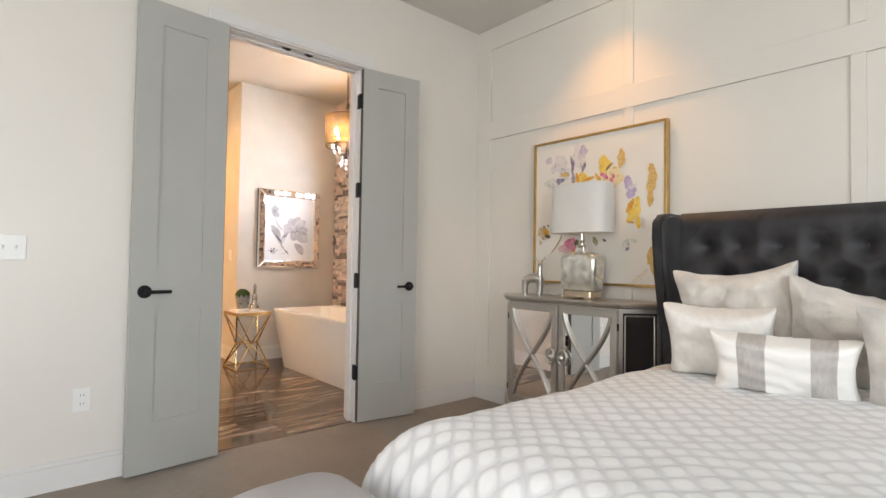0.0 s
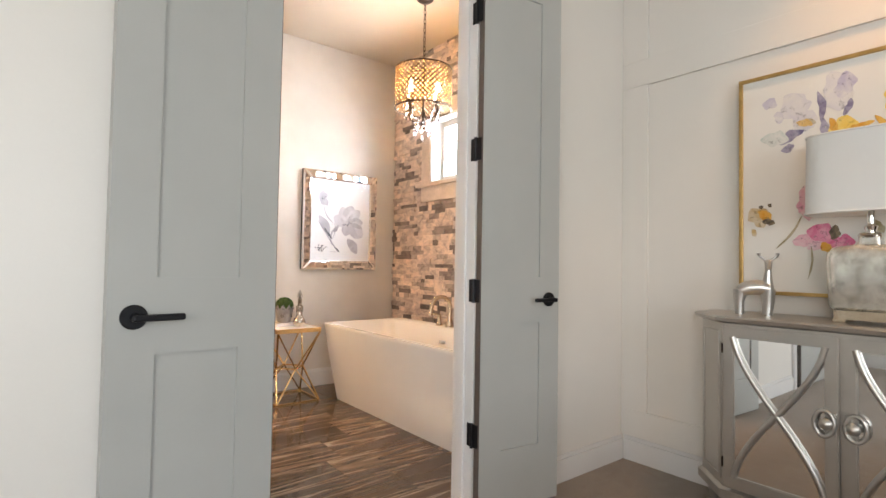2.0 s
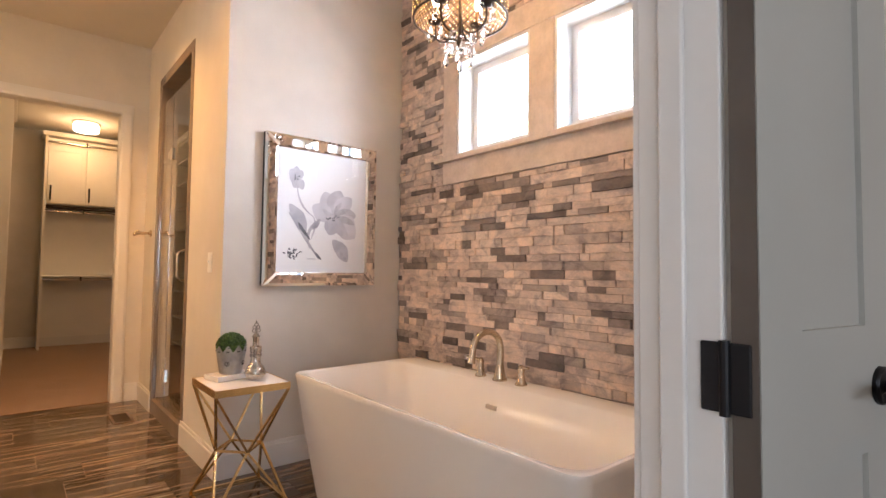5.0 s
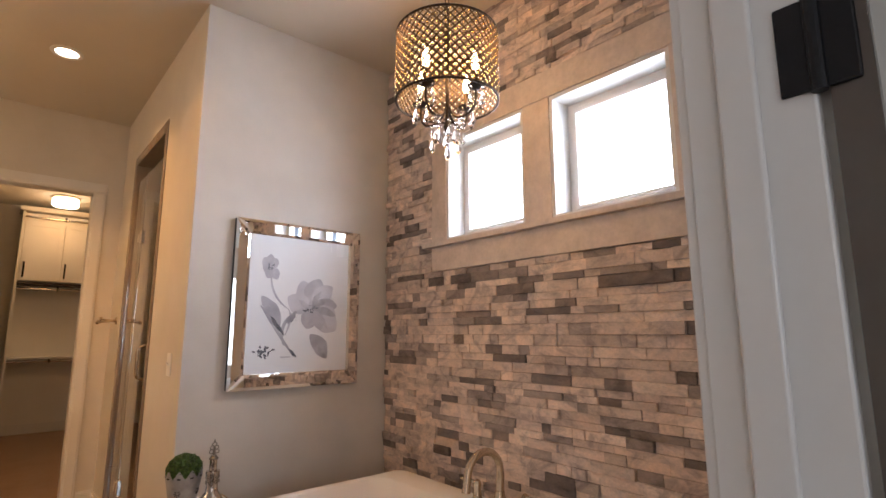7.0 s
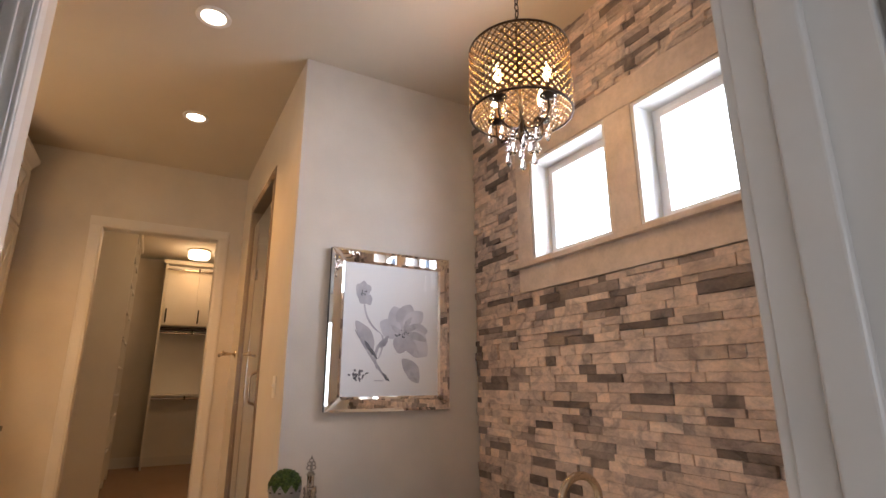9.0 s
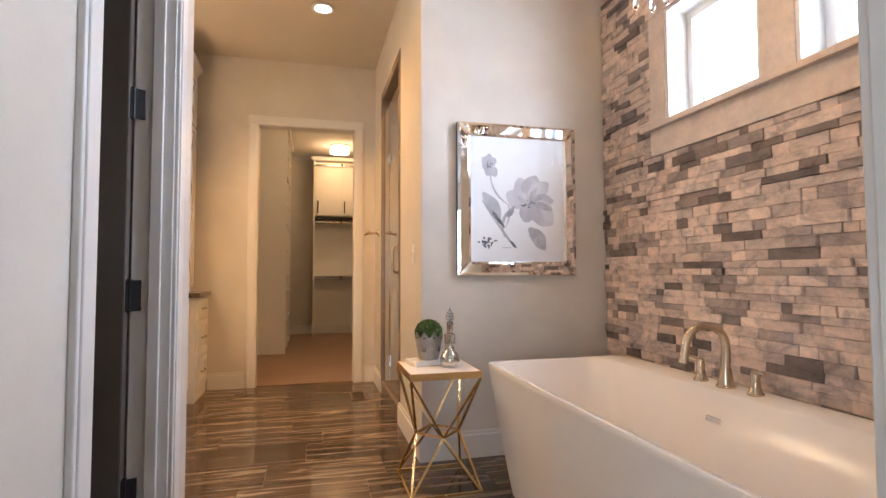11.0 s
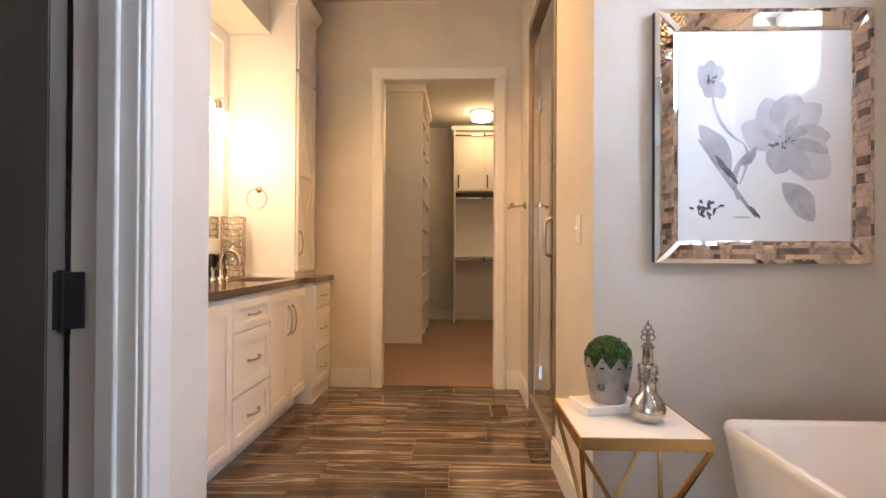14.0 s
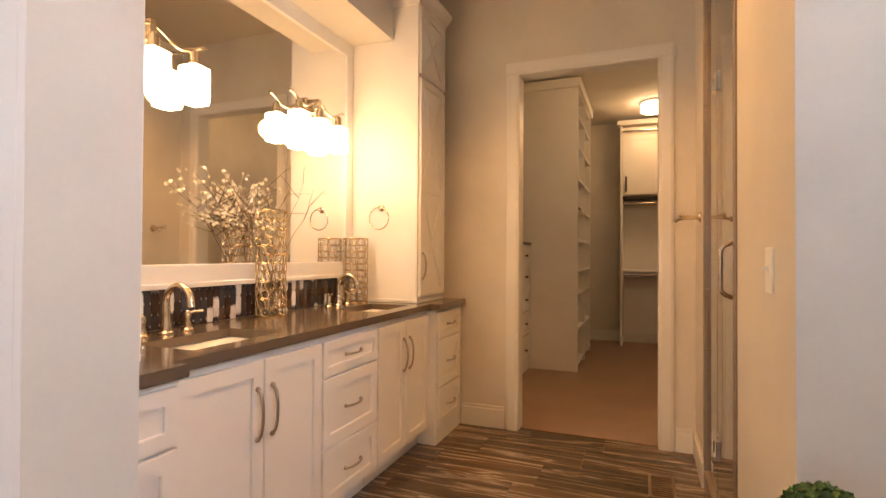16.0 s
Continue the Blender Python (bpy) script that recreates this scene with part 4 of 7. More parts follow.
def mitred(side):
    """One mirror strip of the frame with ground bevels."""
    a, b, c, d = AX0, AX1, AZ0, AZ1
    o = [(a, c), (b, c), (b, d), (a, d)]
    i = [(a + FW, c + FW), (b - FW, c + FW), (b - FW, d - FW), (a + FW, d - FW)]
    k, j = side, (side + 1) % 4
    quad = [o[k], o[j], i[j], i[k]]
    mid = (sum(p[0] for p in quad) / 4, sum(p[1] for p in quad) / 4)
    lo = [(x, -0.0305, z) for x, z in quad]

    def inset(p, q, r):
        dx = [Vector((q[0] - p[0], q[1] - p[1])).normalized(), Vector((r[0] - p[0], r[1] - p[1])).normalized()]
        e = dx[0] + dx[1]
        s = abs(dx[0].x * dx[1].y - dx[0].y * dx[1].x)
        return (p[0] + e.x * 0.015 / s, p[1] + e.y * 0.015 / s)

    hi = [(*inset(quad[n], quad[(n + 1) % 4], quad[n - 1]), 0) for n in range(4)]
    hi = [(x, -0.040, z) for x, z, _ in hi]
    edge = [(x, -0.036, z) for x, z in quad]
    return loft([lo, edge, hi])


for side in range(4):
    part("mirror_strip", mitred(side), MIRROR, art, "bevelled mirror strip")
# flower: big bloom, small bloom, stems, leaves
cx, cz = 2.589, 1.445
for k, (ang, ln, wd, mat_) in enumerate(((112, 0.165, 0.125, GREY0), (76, 0.175, 0.13, GREY1), (46, 0.18, 0.11, GREY0), (158, 0.155, 0.115, GREY0), (8, 0.16, 0.085, GREY1), (-38, 0.195, 0.145, GREY0), (-104, 0.115, 0.105, GREY1), (-62, 0.13, 0.075, GREY1), (-14, 0.155, 0.045, GREY2), (28, 0.12, 0.035, GREY2), (-48, 0.15, 0.03, GREY1), (62, 0.11, 0.03, GREY2), (150, 0.09, 0.03, GREY1), (95, 0.10, 0.02, GREY1))):
    part("petal", petal(cx, cz, ln, wd, ang, -0.0337 - 0.00012 * k, 0.05, 0.05, k), mat_, art)
for k in range(26):
    a, r = rng.uniform(0, 360), rng.uniform(0.0, 0.034)
    part("stamen", petal(cx + r * math.cos(radians(a)) - 0.01, cz + 0.8 * r * math.sin(radians(a)), rng.uniform(0.012, 0.03), rng.uniform(0.004, 0.010), rng.uniform(0, 180), -0.0350, 0.1, 0.2, 40 + k, steps=8), GREY3, art)
for k, (ang, ln) in enumerate(((95, 0.075), (60, 0.06), (130, 0.07), (-110, 0.06), (-60, 0.07), (180, 0.05))):
    part("petal", petal(2.348, 1.655, ln, 0.055, ang, -0.0337 - 0.00012 * k, 0.05, 0.08, 70 + k), GREY1, art)
for k in range(10):
    a, r = rng.uniform(0, 360), rng.uniform(0.0, 0.02)
    part("stamen", petal(2.348 + r * math.cos(radians(a)), 1.655 + 0.7 * r * math.sin(radians(a)), 0.014, 0.006, rng.uniform(0, 180), -0.0350, 0.1, 0.2, 90 + k, steps=8), GREY3, art)


def stroke(points, width, y):
    pts = [Vector((x, 0, z)) for x, z in points]
    bm = bmesh.new()
    rows = []
    for i, p in enumerate(pts):
        d = (pts[min(i + 1, len(pts) - 1)] - pts[max(i - 1, 0)]).normalized()
        s = Vector((-d.z, 0, d.x)) * width * (0.35 + 0.65 * math.sin(math.pi * (i + 0.6) / len(pts))) / 2
        rows.append((bm.verts.new((p.x + s.x, y, p.z + s.z)), bm.verts.new((p.x - s.x, y, p.z - s.z))))
    for a, b in zip(rows, rows[1:]):
        bm.faces.new((a[0], b[0], b[1], a[1]))
    return bm


def curve_points(p, q, r, n=14):
    return [((1 - t) ** 2 * p[0] + 2 * t * (1 - t) * q[0] + t * t * r[0], (1 - t) ** 2 * p[1] + 2 * t * (1 - t) * q[1] + t * t * r[1]) for t in (k / n for k in range(n + 1))]


part("stem", stroke(curve_points((2.348, 1.635), (2.345, 1.50), (2.452, 1.44)), 0.012, -0.0341), GREY1, art)
part("stem", stroke(curve_points((2.452, 1.44), (2.485, 1.40), (2.44, 1.30)), 0.012, -0.0342), GREY1, art)
part("stem", stroke(curve_points((2.50, 1.425), (2.39, 1.36), (2.435, 1.245)), 0.018, -0.0343), GREY2, art)
part("stem", stroke(curve_points((2.30, 1.455), (2.40, 1.31), (2.495, 1.185)), 0.016, -0.0344), GREY2, art)
part("leaf_patch", petal(2.302, 1.505, 0.20, 0.075, -58, -0.0339, 0.05, 0.05, 120), GREY1, art)
part("leaf_patch", petal(2.355, 1.40, 0.13, 0.022, -52, -0.0346, 0.0, 0.2, 121), GREY3, art)
part("leaf_patch", petal(2.585, 1.305, 0.17, 0.085, -52, -0.0339, 0.05, 0.05, 122), GREY1, art)
part("leaf_patch", petal(2.625, 1.25, 0.10, 0.02, -52, -0.0346, 0.0, 0.2, 123), GREY2, art)
part("leaf_patch", petal(2.45, 1.36, 0.085, 0.03, 55, -0.0346, 0.0, 0.2, 124), GREY2, art)
part("leaf_patch", petal(2.47, 1.225, 0.06, 0.014, -48, -0.0347, 0.0, 0.2, 125), GREY3, art)
for k in range(22):
    part("ink_spot", petal(2.285 + rng.uniform(0, 0.085), 1.175 + rng.uniform(0, 0.05) * 1.2, rng.uniform(0.012, 0.03), rng.uniform(0.005, 0.012), rng.uniform(0, 180), -0.0345, 0.1, 0.2, 150 + k, steps=8), GREY3, art)
part("caption_bar", box(2.42, 2.475, -0.0342, -0.0337, 1.182, 1.188), GREY1, art)
glass = part("glass", box(AX0 + FW - 0.004, AX1 - FW + 0.004, -0.0375, -0.0358, AZ0 + FW - 0.004, AZ1 - FW + 0.004), clear("coated picture glass", (1, 1, 1), 0.0, 1.24), art, "clear picture glass")
glass.visible_shadow = False

# ---- chandelier over the tub ----
CHX, CHY = 2.545, 4.565
ch = thing("chandelier", (CHX, CHY, 0), 0, "bronze drum chandelier with crystal beads and lit candle bulbs", "chandelier")
part("canopy", lathe(((0.062, BATH_H), (0.062, BATH_H - 0.008), (0.045, BATH_H - 0.022), (0.012, BATH_H - 0.028)), 32), BRONZE, ch, "", 35)
DR, DT, DB = 0.205, 2.515, 2.225
for k in range(15):
    z = BATH_H - 0.032 - k * 0.034
    turn = 90 * (k % 2)
    loop_pts = [(0.009 * math.cos(radians(t)), 0, 0.021 * math.sin(radians(t))) for t in range(0, 361, 30)]
    part("chain_link", moved(tube(loop_pts, 0.0026, 6), pose(0, 0, z, 0, 0, turn)), BRONZE, ch)
for z in (DT, DB):
    part("hoop", tube([(DR * math.cos(radians(t)), DR * math.sin(radians(t)), z) for t in range(0, 361, 6)], 0.005, 8), BRONZE, ch)
for k in range(2):
    a = radians(90 * k + 30)
    part("cross_bar", tube([(DR * math.cos(a), DR * math.sin(a), DT), (-DR * math.cos(a), -DR * math.sin(a), DT)], 0.004, 6), BRONZE, ch)
part("stem", lathe(((0.008, 2.10), (0.016, 2.12), (0.008, 2.15), (0.008, 2.40), (0.014, 2.47), (0.006, DT + 0.03)), 16), BRONZE, ch)
N, ROWS_ = 38, 17
lattice = bmesh.new()
for k in range(N):
    for s in (1, -1):
        pts = []
        for j in range(ROWS_ + 1):
            a = 2 * math.pi * (k + s * 0.5 * j) / N
            pts.append((DR * math.cos(a), DR * math.sin(a), DB + (DT - DB) * j / ROWS_))
        tube(pts, 0.0030, 4, lattice, caps=False)
part("lattice", lattice, surface("antique brass wire", (0.13, 0.085, 0.045), 0.4, 0.8, vary=0.2, scale=30), ch, "crossed bronze wires")
bead = bmesh.new()
bmesh.ops.create_icosphere(bead, subdivisions=1, radius=0.0118)
bead_data = mesh(bead, "bead")
bead_data.materials.append(CRYSTAL)
beads = bmesh.new()
for j in range(1, ROWS_):
    for k in range(N):
        a = 2 * math.pi * (k + 0.5 * j + 0.5) / N
        own = bmesh.new()
        bmesh.ops.create_icosphere(own, subdivisions=1, radius=0.0068)
        joined(beads, own, Matrix.Translation((DR * math.cos(a), DR * math.sin(a), DB + (DT - DB) * j / ROWS_)))
tagged(part("bead_mesh", beads, BEADGLASS, ch, "small crystal beads, lamp amber in their tint", 60), kind="stuff")
drop_data = mesh(lathe(((0.001, 0.0), (0.010, 0.012), (0.012, 0.022), (0.008, 0.038), (0.001, 0.058)), 8), "drop")
drop_data.materials.append(CRYSTAL)


def string_of(x, y, top, count):
    for i in range(count):
        b = part("bead", bead_data, CRYSTAL, ch)
        b.location, b.scale = (x, y, top - 0.019 * i), (0.75, 0.75, 0.75)
    d = part("crystal_drop", drop_data, CRYSTAL, ch, "faceted crystal drop")
    d.location = (x, y, top - 0.019 * count - 0.052)


for k in range(4):
    a = radians(90 * k + 12)
    c, s = math.cos(a), math.sin(a)
    arm = [(0.012 * c, 0.012 * s, 2.20)] + [((0.075 - 0.062 * math.cos(radians(t))) * c, (0.075 - 0.062 * math.cos(radians(t))) * s, 2.20 - 0.055 * math.sin(radians(t))) for t in range(15, 181, 15)] + [(0.137 * c, 0.137 * s, 2.25)]
    arm_ob = part("arm", tube(arm, 0.0048, 8), BRONZE, ch, "curved bronze arm", 60)
    at = (0.137 * c, 0.137 * s, 0)
    part("bobeche", lathe(((0.006, 2.238), (0.034, 2.25), (0.036, 2.254), (0.010, 2.252)), 24, at), BRONZE, arm_ob, "", 35)
    part("candle", lathe(((0.010, 2.252), (0.010, 2.315)), 16, at), BRONZE, arm_ob)
    flame = part("bulb", lathe(((0.007, 2.316), (0.0145, 2.335), (0.016, 2.35), (0.010, 2.375), (0.002, 2.402)), 16, at), BULB, arm_ob, "lit flame-shaped bulb", 60)
    flame.visible_shadow = False
    for j in range(4):
        b = a + radians(90 * j)
        string_of(at[0] + 0.033 * math.cos(b), at[1] + 0.033 * math.sin(b), 2.235, 1)
    string_of(0.075 * c, 0.075 * s, 2.135, 3)
for k in range(6):
    a = radians(60 * k)
    string_of(0.04 * math.cos(a), 0.04 * math.sin(a), 2.13, 1 + k % 2)
string_of(0, 0, 2.09, 3)
lamp("chandelier_glow", "POINT", pose(CHX, CHY, 2.37), 12, WARM, 0.07)

# ---- vanity ----
VF, EF = 0.386, 0.45                  # faces of the middle and of the end cabinets


def shaker(name, parent, face, y0, y1, z0, z1, material=None, rail=0.055):
    """A framed front facing +x, 20 mm proud of its cabinet."""
    material = material or CREAM
    rail = min(rail, (y1 - y0) * 0.28, (z1 - z0) * 0.28)
    bm = slab("x", face, face + 0.019, (y0, y0 + rail, y1 - rail, y1), (z0, z0 + rail, z1 - rail, z1), lambda u, v: y0 + rail < u < y1 - rail and z0 + rail < v < z1 - rail)
    bmesh.ops.bevel(bm, geom=[e for e in bm.edges if e.calc_face_angle(0) > 0.5], offset=0.0025, segments=2, affect="EDGES")
    ob = part(name, bm, material, parent)
    part("panel", box(face + 0.002, face + 0.009, y0 + rail - 0.004, y1 - rail + 0.004, z0 + rail - 0.004, z1 - rail + 0.004), material, ob)
    return ob


def pull(parent, x, y, z, length, upright=False):
    """A bowed bar pull on a front facing +x."""
    h = length / 2
    bow = [(0.006 + 0.022 * math.sin(math.pi * k / 10) ** 0.5, -h + length * k / 10) for k in range(11)]
    pts = [(x + d, y, z + s) if upright else (x + d, y + s, z) for d, s in bow]
    ob = part("handle", tube(pts, 0.0058, 8), PULL, parent, "satin nickel bow handle", 60)
    for s in (-h, h):
        part("foot", moved(lathe(((0.009, 0), (0.008, 0.008), (0.006, 0.012)), 12), Matrix.Translation((x, y, z + s) if upright else (x, y + s, z)) @ pose(0, 0, 0, 0, 90)), PULL, ob)
    return ob


def cabinet(name, y0, y1, face, fronts, label, toe=0.06):
    root = thing(name, (0, 0, 0), 0, label, "bathroom cabinet", "vanity cabinets")
    body = box(MIRROR_X + 0.003, face, y0, y1, 0.10, 0.845, 0.001)
    part("body", body, CREAM, root)
    part("toe_board", box(MIRROR_X + 0.003, face - toe, y0 + 0.002, y1 - 0.002, 0.0, 0.10), CREAM, root)
    for kind, a, b, z0, z1, pulls in fronts:
        f = shaker(kind, root, face, a, b, z0, z1)
        if kind == "drawer":
            pull(f, face + 0.019, (a + b) / 2, (z0 + z1) / 2, min(0.13, (b - a) * 0.4))
        else:
            pull(f, face + 0.019, b - 0.035 if pulls == "far" else a + 0.035, 0.63, 0.175, True)
    return root


D3 = ((0.665, 0.825), (0.36, 0.655), (0.108, 0.35))
cabinet("vanity_cabinet", 5.605, 6.356, VF, [("door", 5.635, 5.998, 0.112, 0.815, "far"), ("door", 6.004, 6.35, 0.112, 0.815, "near")], "cream double-door sink cabinet with nickel pulls")
cabinet("vanity_cabinet", 6.357, 6.834, VF, [("drawer", 6.362, 6.828, a, min(b, 0.815), "") for a, b in D3], "cream three-drawer vanity cabinet with nickel pulls")
cabinet("vanity_cabinet", 6.835, 7.495, VF, [("door", 6.84, 7.160, 0.112, 0.815, "far"), ("door", 7.166, 7.486, 0.112, 0.815, "near")], "cream double-door sink cabinet with nickel pulls")
cabinet("vanity_cabinet", 7.496, 7.955, EF, [("drawer", 7.512, 7.905, a, b, "") for a, b in D3], "cream end drawer cabinet standing proud of the vanity", 0.0)
cabinet("vanity_cabinet", 5.14, 5.604, EF, [("drawer", 5.165, 5.588, a, b, "") for a, b in D3], "cream end drawer cabinet beside the wall", 0.0)

SINKS = ((5.765, 6.185), (6.955, 7.365))
SX0, SX1 = 0.065, 0.325
top = thing("vanity_worktop", (0, 0, 0), 0, "polished taupe quartz worktop with two sink cutouts", "worktop")
bm = slab("z", 0.846, 0.882, (MIRROR_X + 0.001, SX0, SX1, 0.418, 0.482), (5.135, 5.61, SINKS[0][0], SINKS[0][1], SINKS[1][0], SINKS[1][1], 7.478, CLOSET_Y - 0.002),
          lambda u, v: (SX0 < u < SX1 and any(a < v < b for a, b in SINKS)) or (u > 0.418 and 5.61 < v < 7.478))
bmesh.ops.bevel(bm, geom=[e for e in bm.edges if e.calc_face_angle(0) > 0.5], offset=0.0025, segments=2, affect="EDGES")
part("slab", bm, QUARTZ, top)
for k, (a, b) in enumerate(SINKS):
    sink = thing("sink_basin", (0, 0, 0), 0, "white rectangular undermount sink basin", "sink", "vanity sinks")
    o = 0.006
    part("bowl", loft([rounded(SX0 - o, SX1 + o, a - o, b + o, 0.845, 0.03), rounded(SX0 + 0.004, SX1 - 0.004, a + 0.004, b - 0.004, 0.76, 0.04), rounded(SX0 + 0.03, SX1 - 0.03, a + 0.03, b - 0.03, 0.72, 0.05)], caps=(False, True)), TUBWHITE, sink, "", 50)
    part("drain", lathe(((0.022, 0.7225), (0.020, 0.725), (0.006, 0.7235)), 20, ((SX0 + SX1) / 2, (a + b) / 2, 0)), CHROME, sink)
    c = (a + b) / 2
    tap = thing("sink_faucet", (-0.045, c, 0.882), 0, "brushed nickel arched basin tap with two levers", "faucet", "vanity taps")
    part("spout_base", lathe(((0.028, 0), (0.028, 0.005), (0.021, 0.012), (0.017, 0.045), (0.0135, 0.07)), 24), NICKEL, tap, "", 35)
    arc = [(0, 0, 0.05), (0, 0, 0.10)] + [(0.062 - 0.062 * math.cos(radians(t)), 0, 0.125 + 0.06 * math.sin(radians(t))) for t in range(0, 171, 15)] + [(0.127, 0, 0.105)]
    part("spout", tube(arc, [0.014] * 2 + [0.0125] * 12 + [0.014], 14), NICKEL, tap, "", 60)
    for s in (-1, 1):
        h = part("handle_base", moved(lathe(((0.024, 0), (0.024, 0.004), (0.016, 0.012), (0.011, 0.045), (0.014, 0.062), (0.010, 0.074), (0.003, 0.08)), 20), pose(0, s * 0.10, 0)), NICKEL, tap, "", 35)
        part("lever", tube([(0, s * 0.10, 0.066), (0.02, s * 0.115, 0.074), (0.045, s * 0.135, 0.078)], [0.006, 0.0055, 0.005], 8), NICKEL, h, "", 40)

# tall cupboards standing on the worktop


def tall_cupboard(y0, y1, label):
    root = thing("tall_cupboard", (0, 0, 0), 0, label, "cupboard", "cupboards on the vanity")
    z0, z1, face = 0.883, 2.775, 0.332
    part("body", box(MIRROR_X + 0.002, face, y0, y1, z0, z1, 0.0015), CREAM, root)
    part("plinth", box(MIRROR_X + 0.002, face + 0.004, y0 - 0.006, y1, z0, z0 + 0.024, 0.003), CREAM, root)
    crown = [(0.0, 0.0), (0.012, 0.0), (0.02, 0.025), (0.05, 0.06), (0.062, 0.075), (0.062, 0.10), (0.0, 0.10)]
    part("crown", loft([[(face + d, y0 - d, z1 + h) for d, h in crown], [(face + d, y1, z1 + h) for d, h in crown]]), CREAM, root)
    part("crown_return", loft([[(MIRROR_X + 0.002, y0 - d, z1 + h) for d, h in crown], [(face + d, y0 - d, z1 + h) for d, h in crown]]), CREAM, root)
    part("top_board", box(MIRROR_X + 0.002, face, y0, y1, z1, z1 + 0.1), CREAM, root)
    for a, b, cells in ((0.925, 2.315, 2), (2.335, 2.765, 1)):
        d = shaker("door", root, face, y0 + 0.012, y1 - 0.012, a, b, rail=0.045)
        h = (b - a - 0.045 * (cells + 1)) / cells
        for c in range(cells):
            lo = a + 0.045 + c * (h + 0.045)
            if c:
                part("mid_rail", box(face + 0.008, face + 0.019, y0 + 0.057, y1 - 0.057, lo - 0.045, lo, 0.001), CREAM, d)
            ya, yb = y0 + 0.057, y1 - 0.057
            for q, (u, v) in enumerate(((ya, yb), (yb, ya))):
                n = Vector((0, v - u, h)).normalized()
                s = Vector((0, -n.z, n.y)) * 0.014
                x0, x1 = face + 0.008, face + 0.0165 + 0.001 * q
                p, r = Vector((0, u, lo)), Vector((0, v, lo + h))
                part("cross_bar", loft([[(x, *(w)[1:]) for w in (p + s, r + s, r - s, p - s)] for x in (x0, x1)]), CREAM, d)
        if cells == 2:
            pull(d, face + 0.019, y0 + 0.034, 1.12, 0.16, True)
    return root


tall_cupboard(7.466, 7.90, "tall cream cupboard with crossed door bars on the worktop")
tall_cupboard(5.14, 5.575, "tall cream cupboard beside the mirror")

# framed mirror
mirror = thing("vanity_mirror", (MIRROR_X, 0, 0), 0, "large cream-framed vanity mirror reaching the soffit", "mirror")
MY0, MY1, MZ0, MZ1 = 5.58, 7.46, 1.056, 2.568
part("glass", box(0.004, 0.010, MY0 + 0.05, MY1 - 0.05, MZ0 + 0.05, MZ1 - 0.05), MIRROR, mirror, "clear silvered glass")
for a, b, c, d in ((MY0, MY1, MZ0, MZ0 + 0.088), (MY0, MY1, MZ1 - 0.088, MZ1), (MY0, MY0 + 0.078, MZ0 + 0.088, MZ1 - 0.088), (MY1 - 0.078, MY1, MZ0 + 0.088, MZ1 - 0.088)):
    part("frame_board", box(0.001, 0.024, a, b, c, d, 0.004), CREAM, mirror)
part("ledge", box(0.001, 0.036, MY0, MY1, MZ0 - 0.012, MZ0 + 0.010, 0.003), CREAM, mirror)

# picket tiles
splash = tagged(new("backsplash"), "band of brown, charcoal and white picket tiles", "tile band", kind="structure")
part("grout_bed", box(MIRROR_X + 0.0005, MIRROR_X + 0.004, 5.58, 7.462, 0.883, 1.044), surface("pale tile grout", (0.52, 0.49, 0.45), 0.8, vary=0.06), splash)
TONES = [surface("picket tile %s" % n, c, 0.12, vary=0.12, scale=30, bump=0.0) for n, c in (("espresso", (0.045, 0.028, 0.022)), ("charcoal", (0.055, 0.052, 0.058)), ("cocoa", (0.10, 0.065, 0.05)), ("white", (0.78, 0.74, 0.68)))]
PW, PH, PT = 0.0345, 0.106, 0.018


def picket(lo, hi):
    """A pointed tile, cut at lo and hi."""
    pts = [(0, -PH / 2), (PW / 2 - 0.001, -PH / 2 + PT), (PW / 2 - 0.001, PH / 2 - PT), (0, PH / 2), (-PW / 2 + 0.001, PH / 2 - PT), (-PW / 2 + 0.001, -PH / 2 + PT)]
    pts = [(u, min(max(v, lo), hi)) for u, v in pts]
    return mesh(prism(pts, "x", 0.0, 0.006), "picket")


shapes = {}
rng = random.Random(11)
pitch = PH - PT + 0.002
for i in range(54):
    y = 5.60 + PW * i
    if y > 7.445:
        break
    for j in range(-1, 3):
        z = 0.90 + j * pitch + (pitch / 2 if i % 2 else 0)
        lo, hi = round(max(-PH / 2, 0.884 - z), 3), round(min(PH / 2, 1.043 - z), 3)
        if hi - lo < 0.012:
            continue
        tone = rng.choice((0, 0, 1, 1, 2, 3) if rng.random() < 0.9 else (3,))
        key = (lo, hi, tone)
        if key not in shapes:
            shapes[key] = picket(lo, hi)
            shapes[key].materials.append(TONES[tone])
        p = part("tile", shapes[key], TONES[tone], splash)
        p.location = (MIRROR_X + 0.004, y, z)


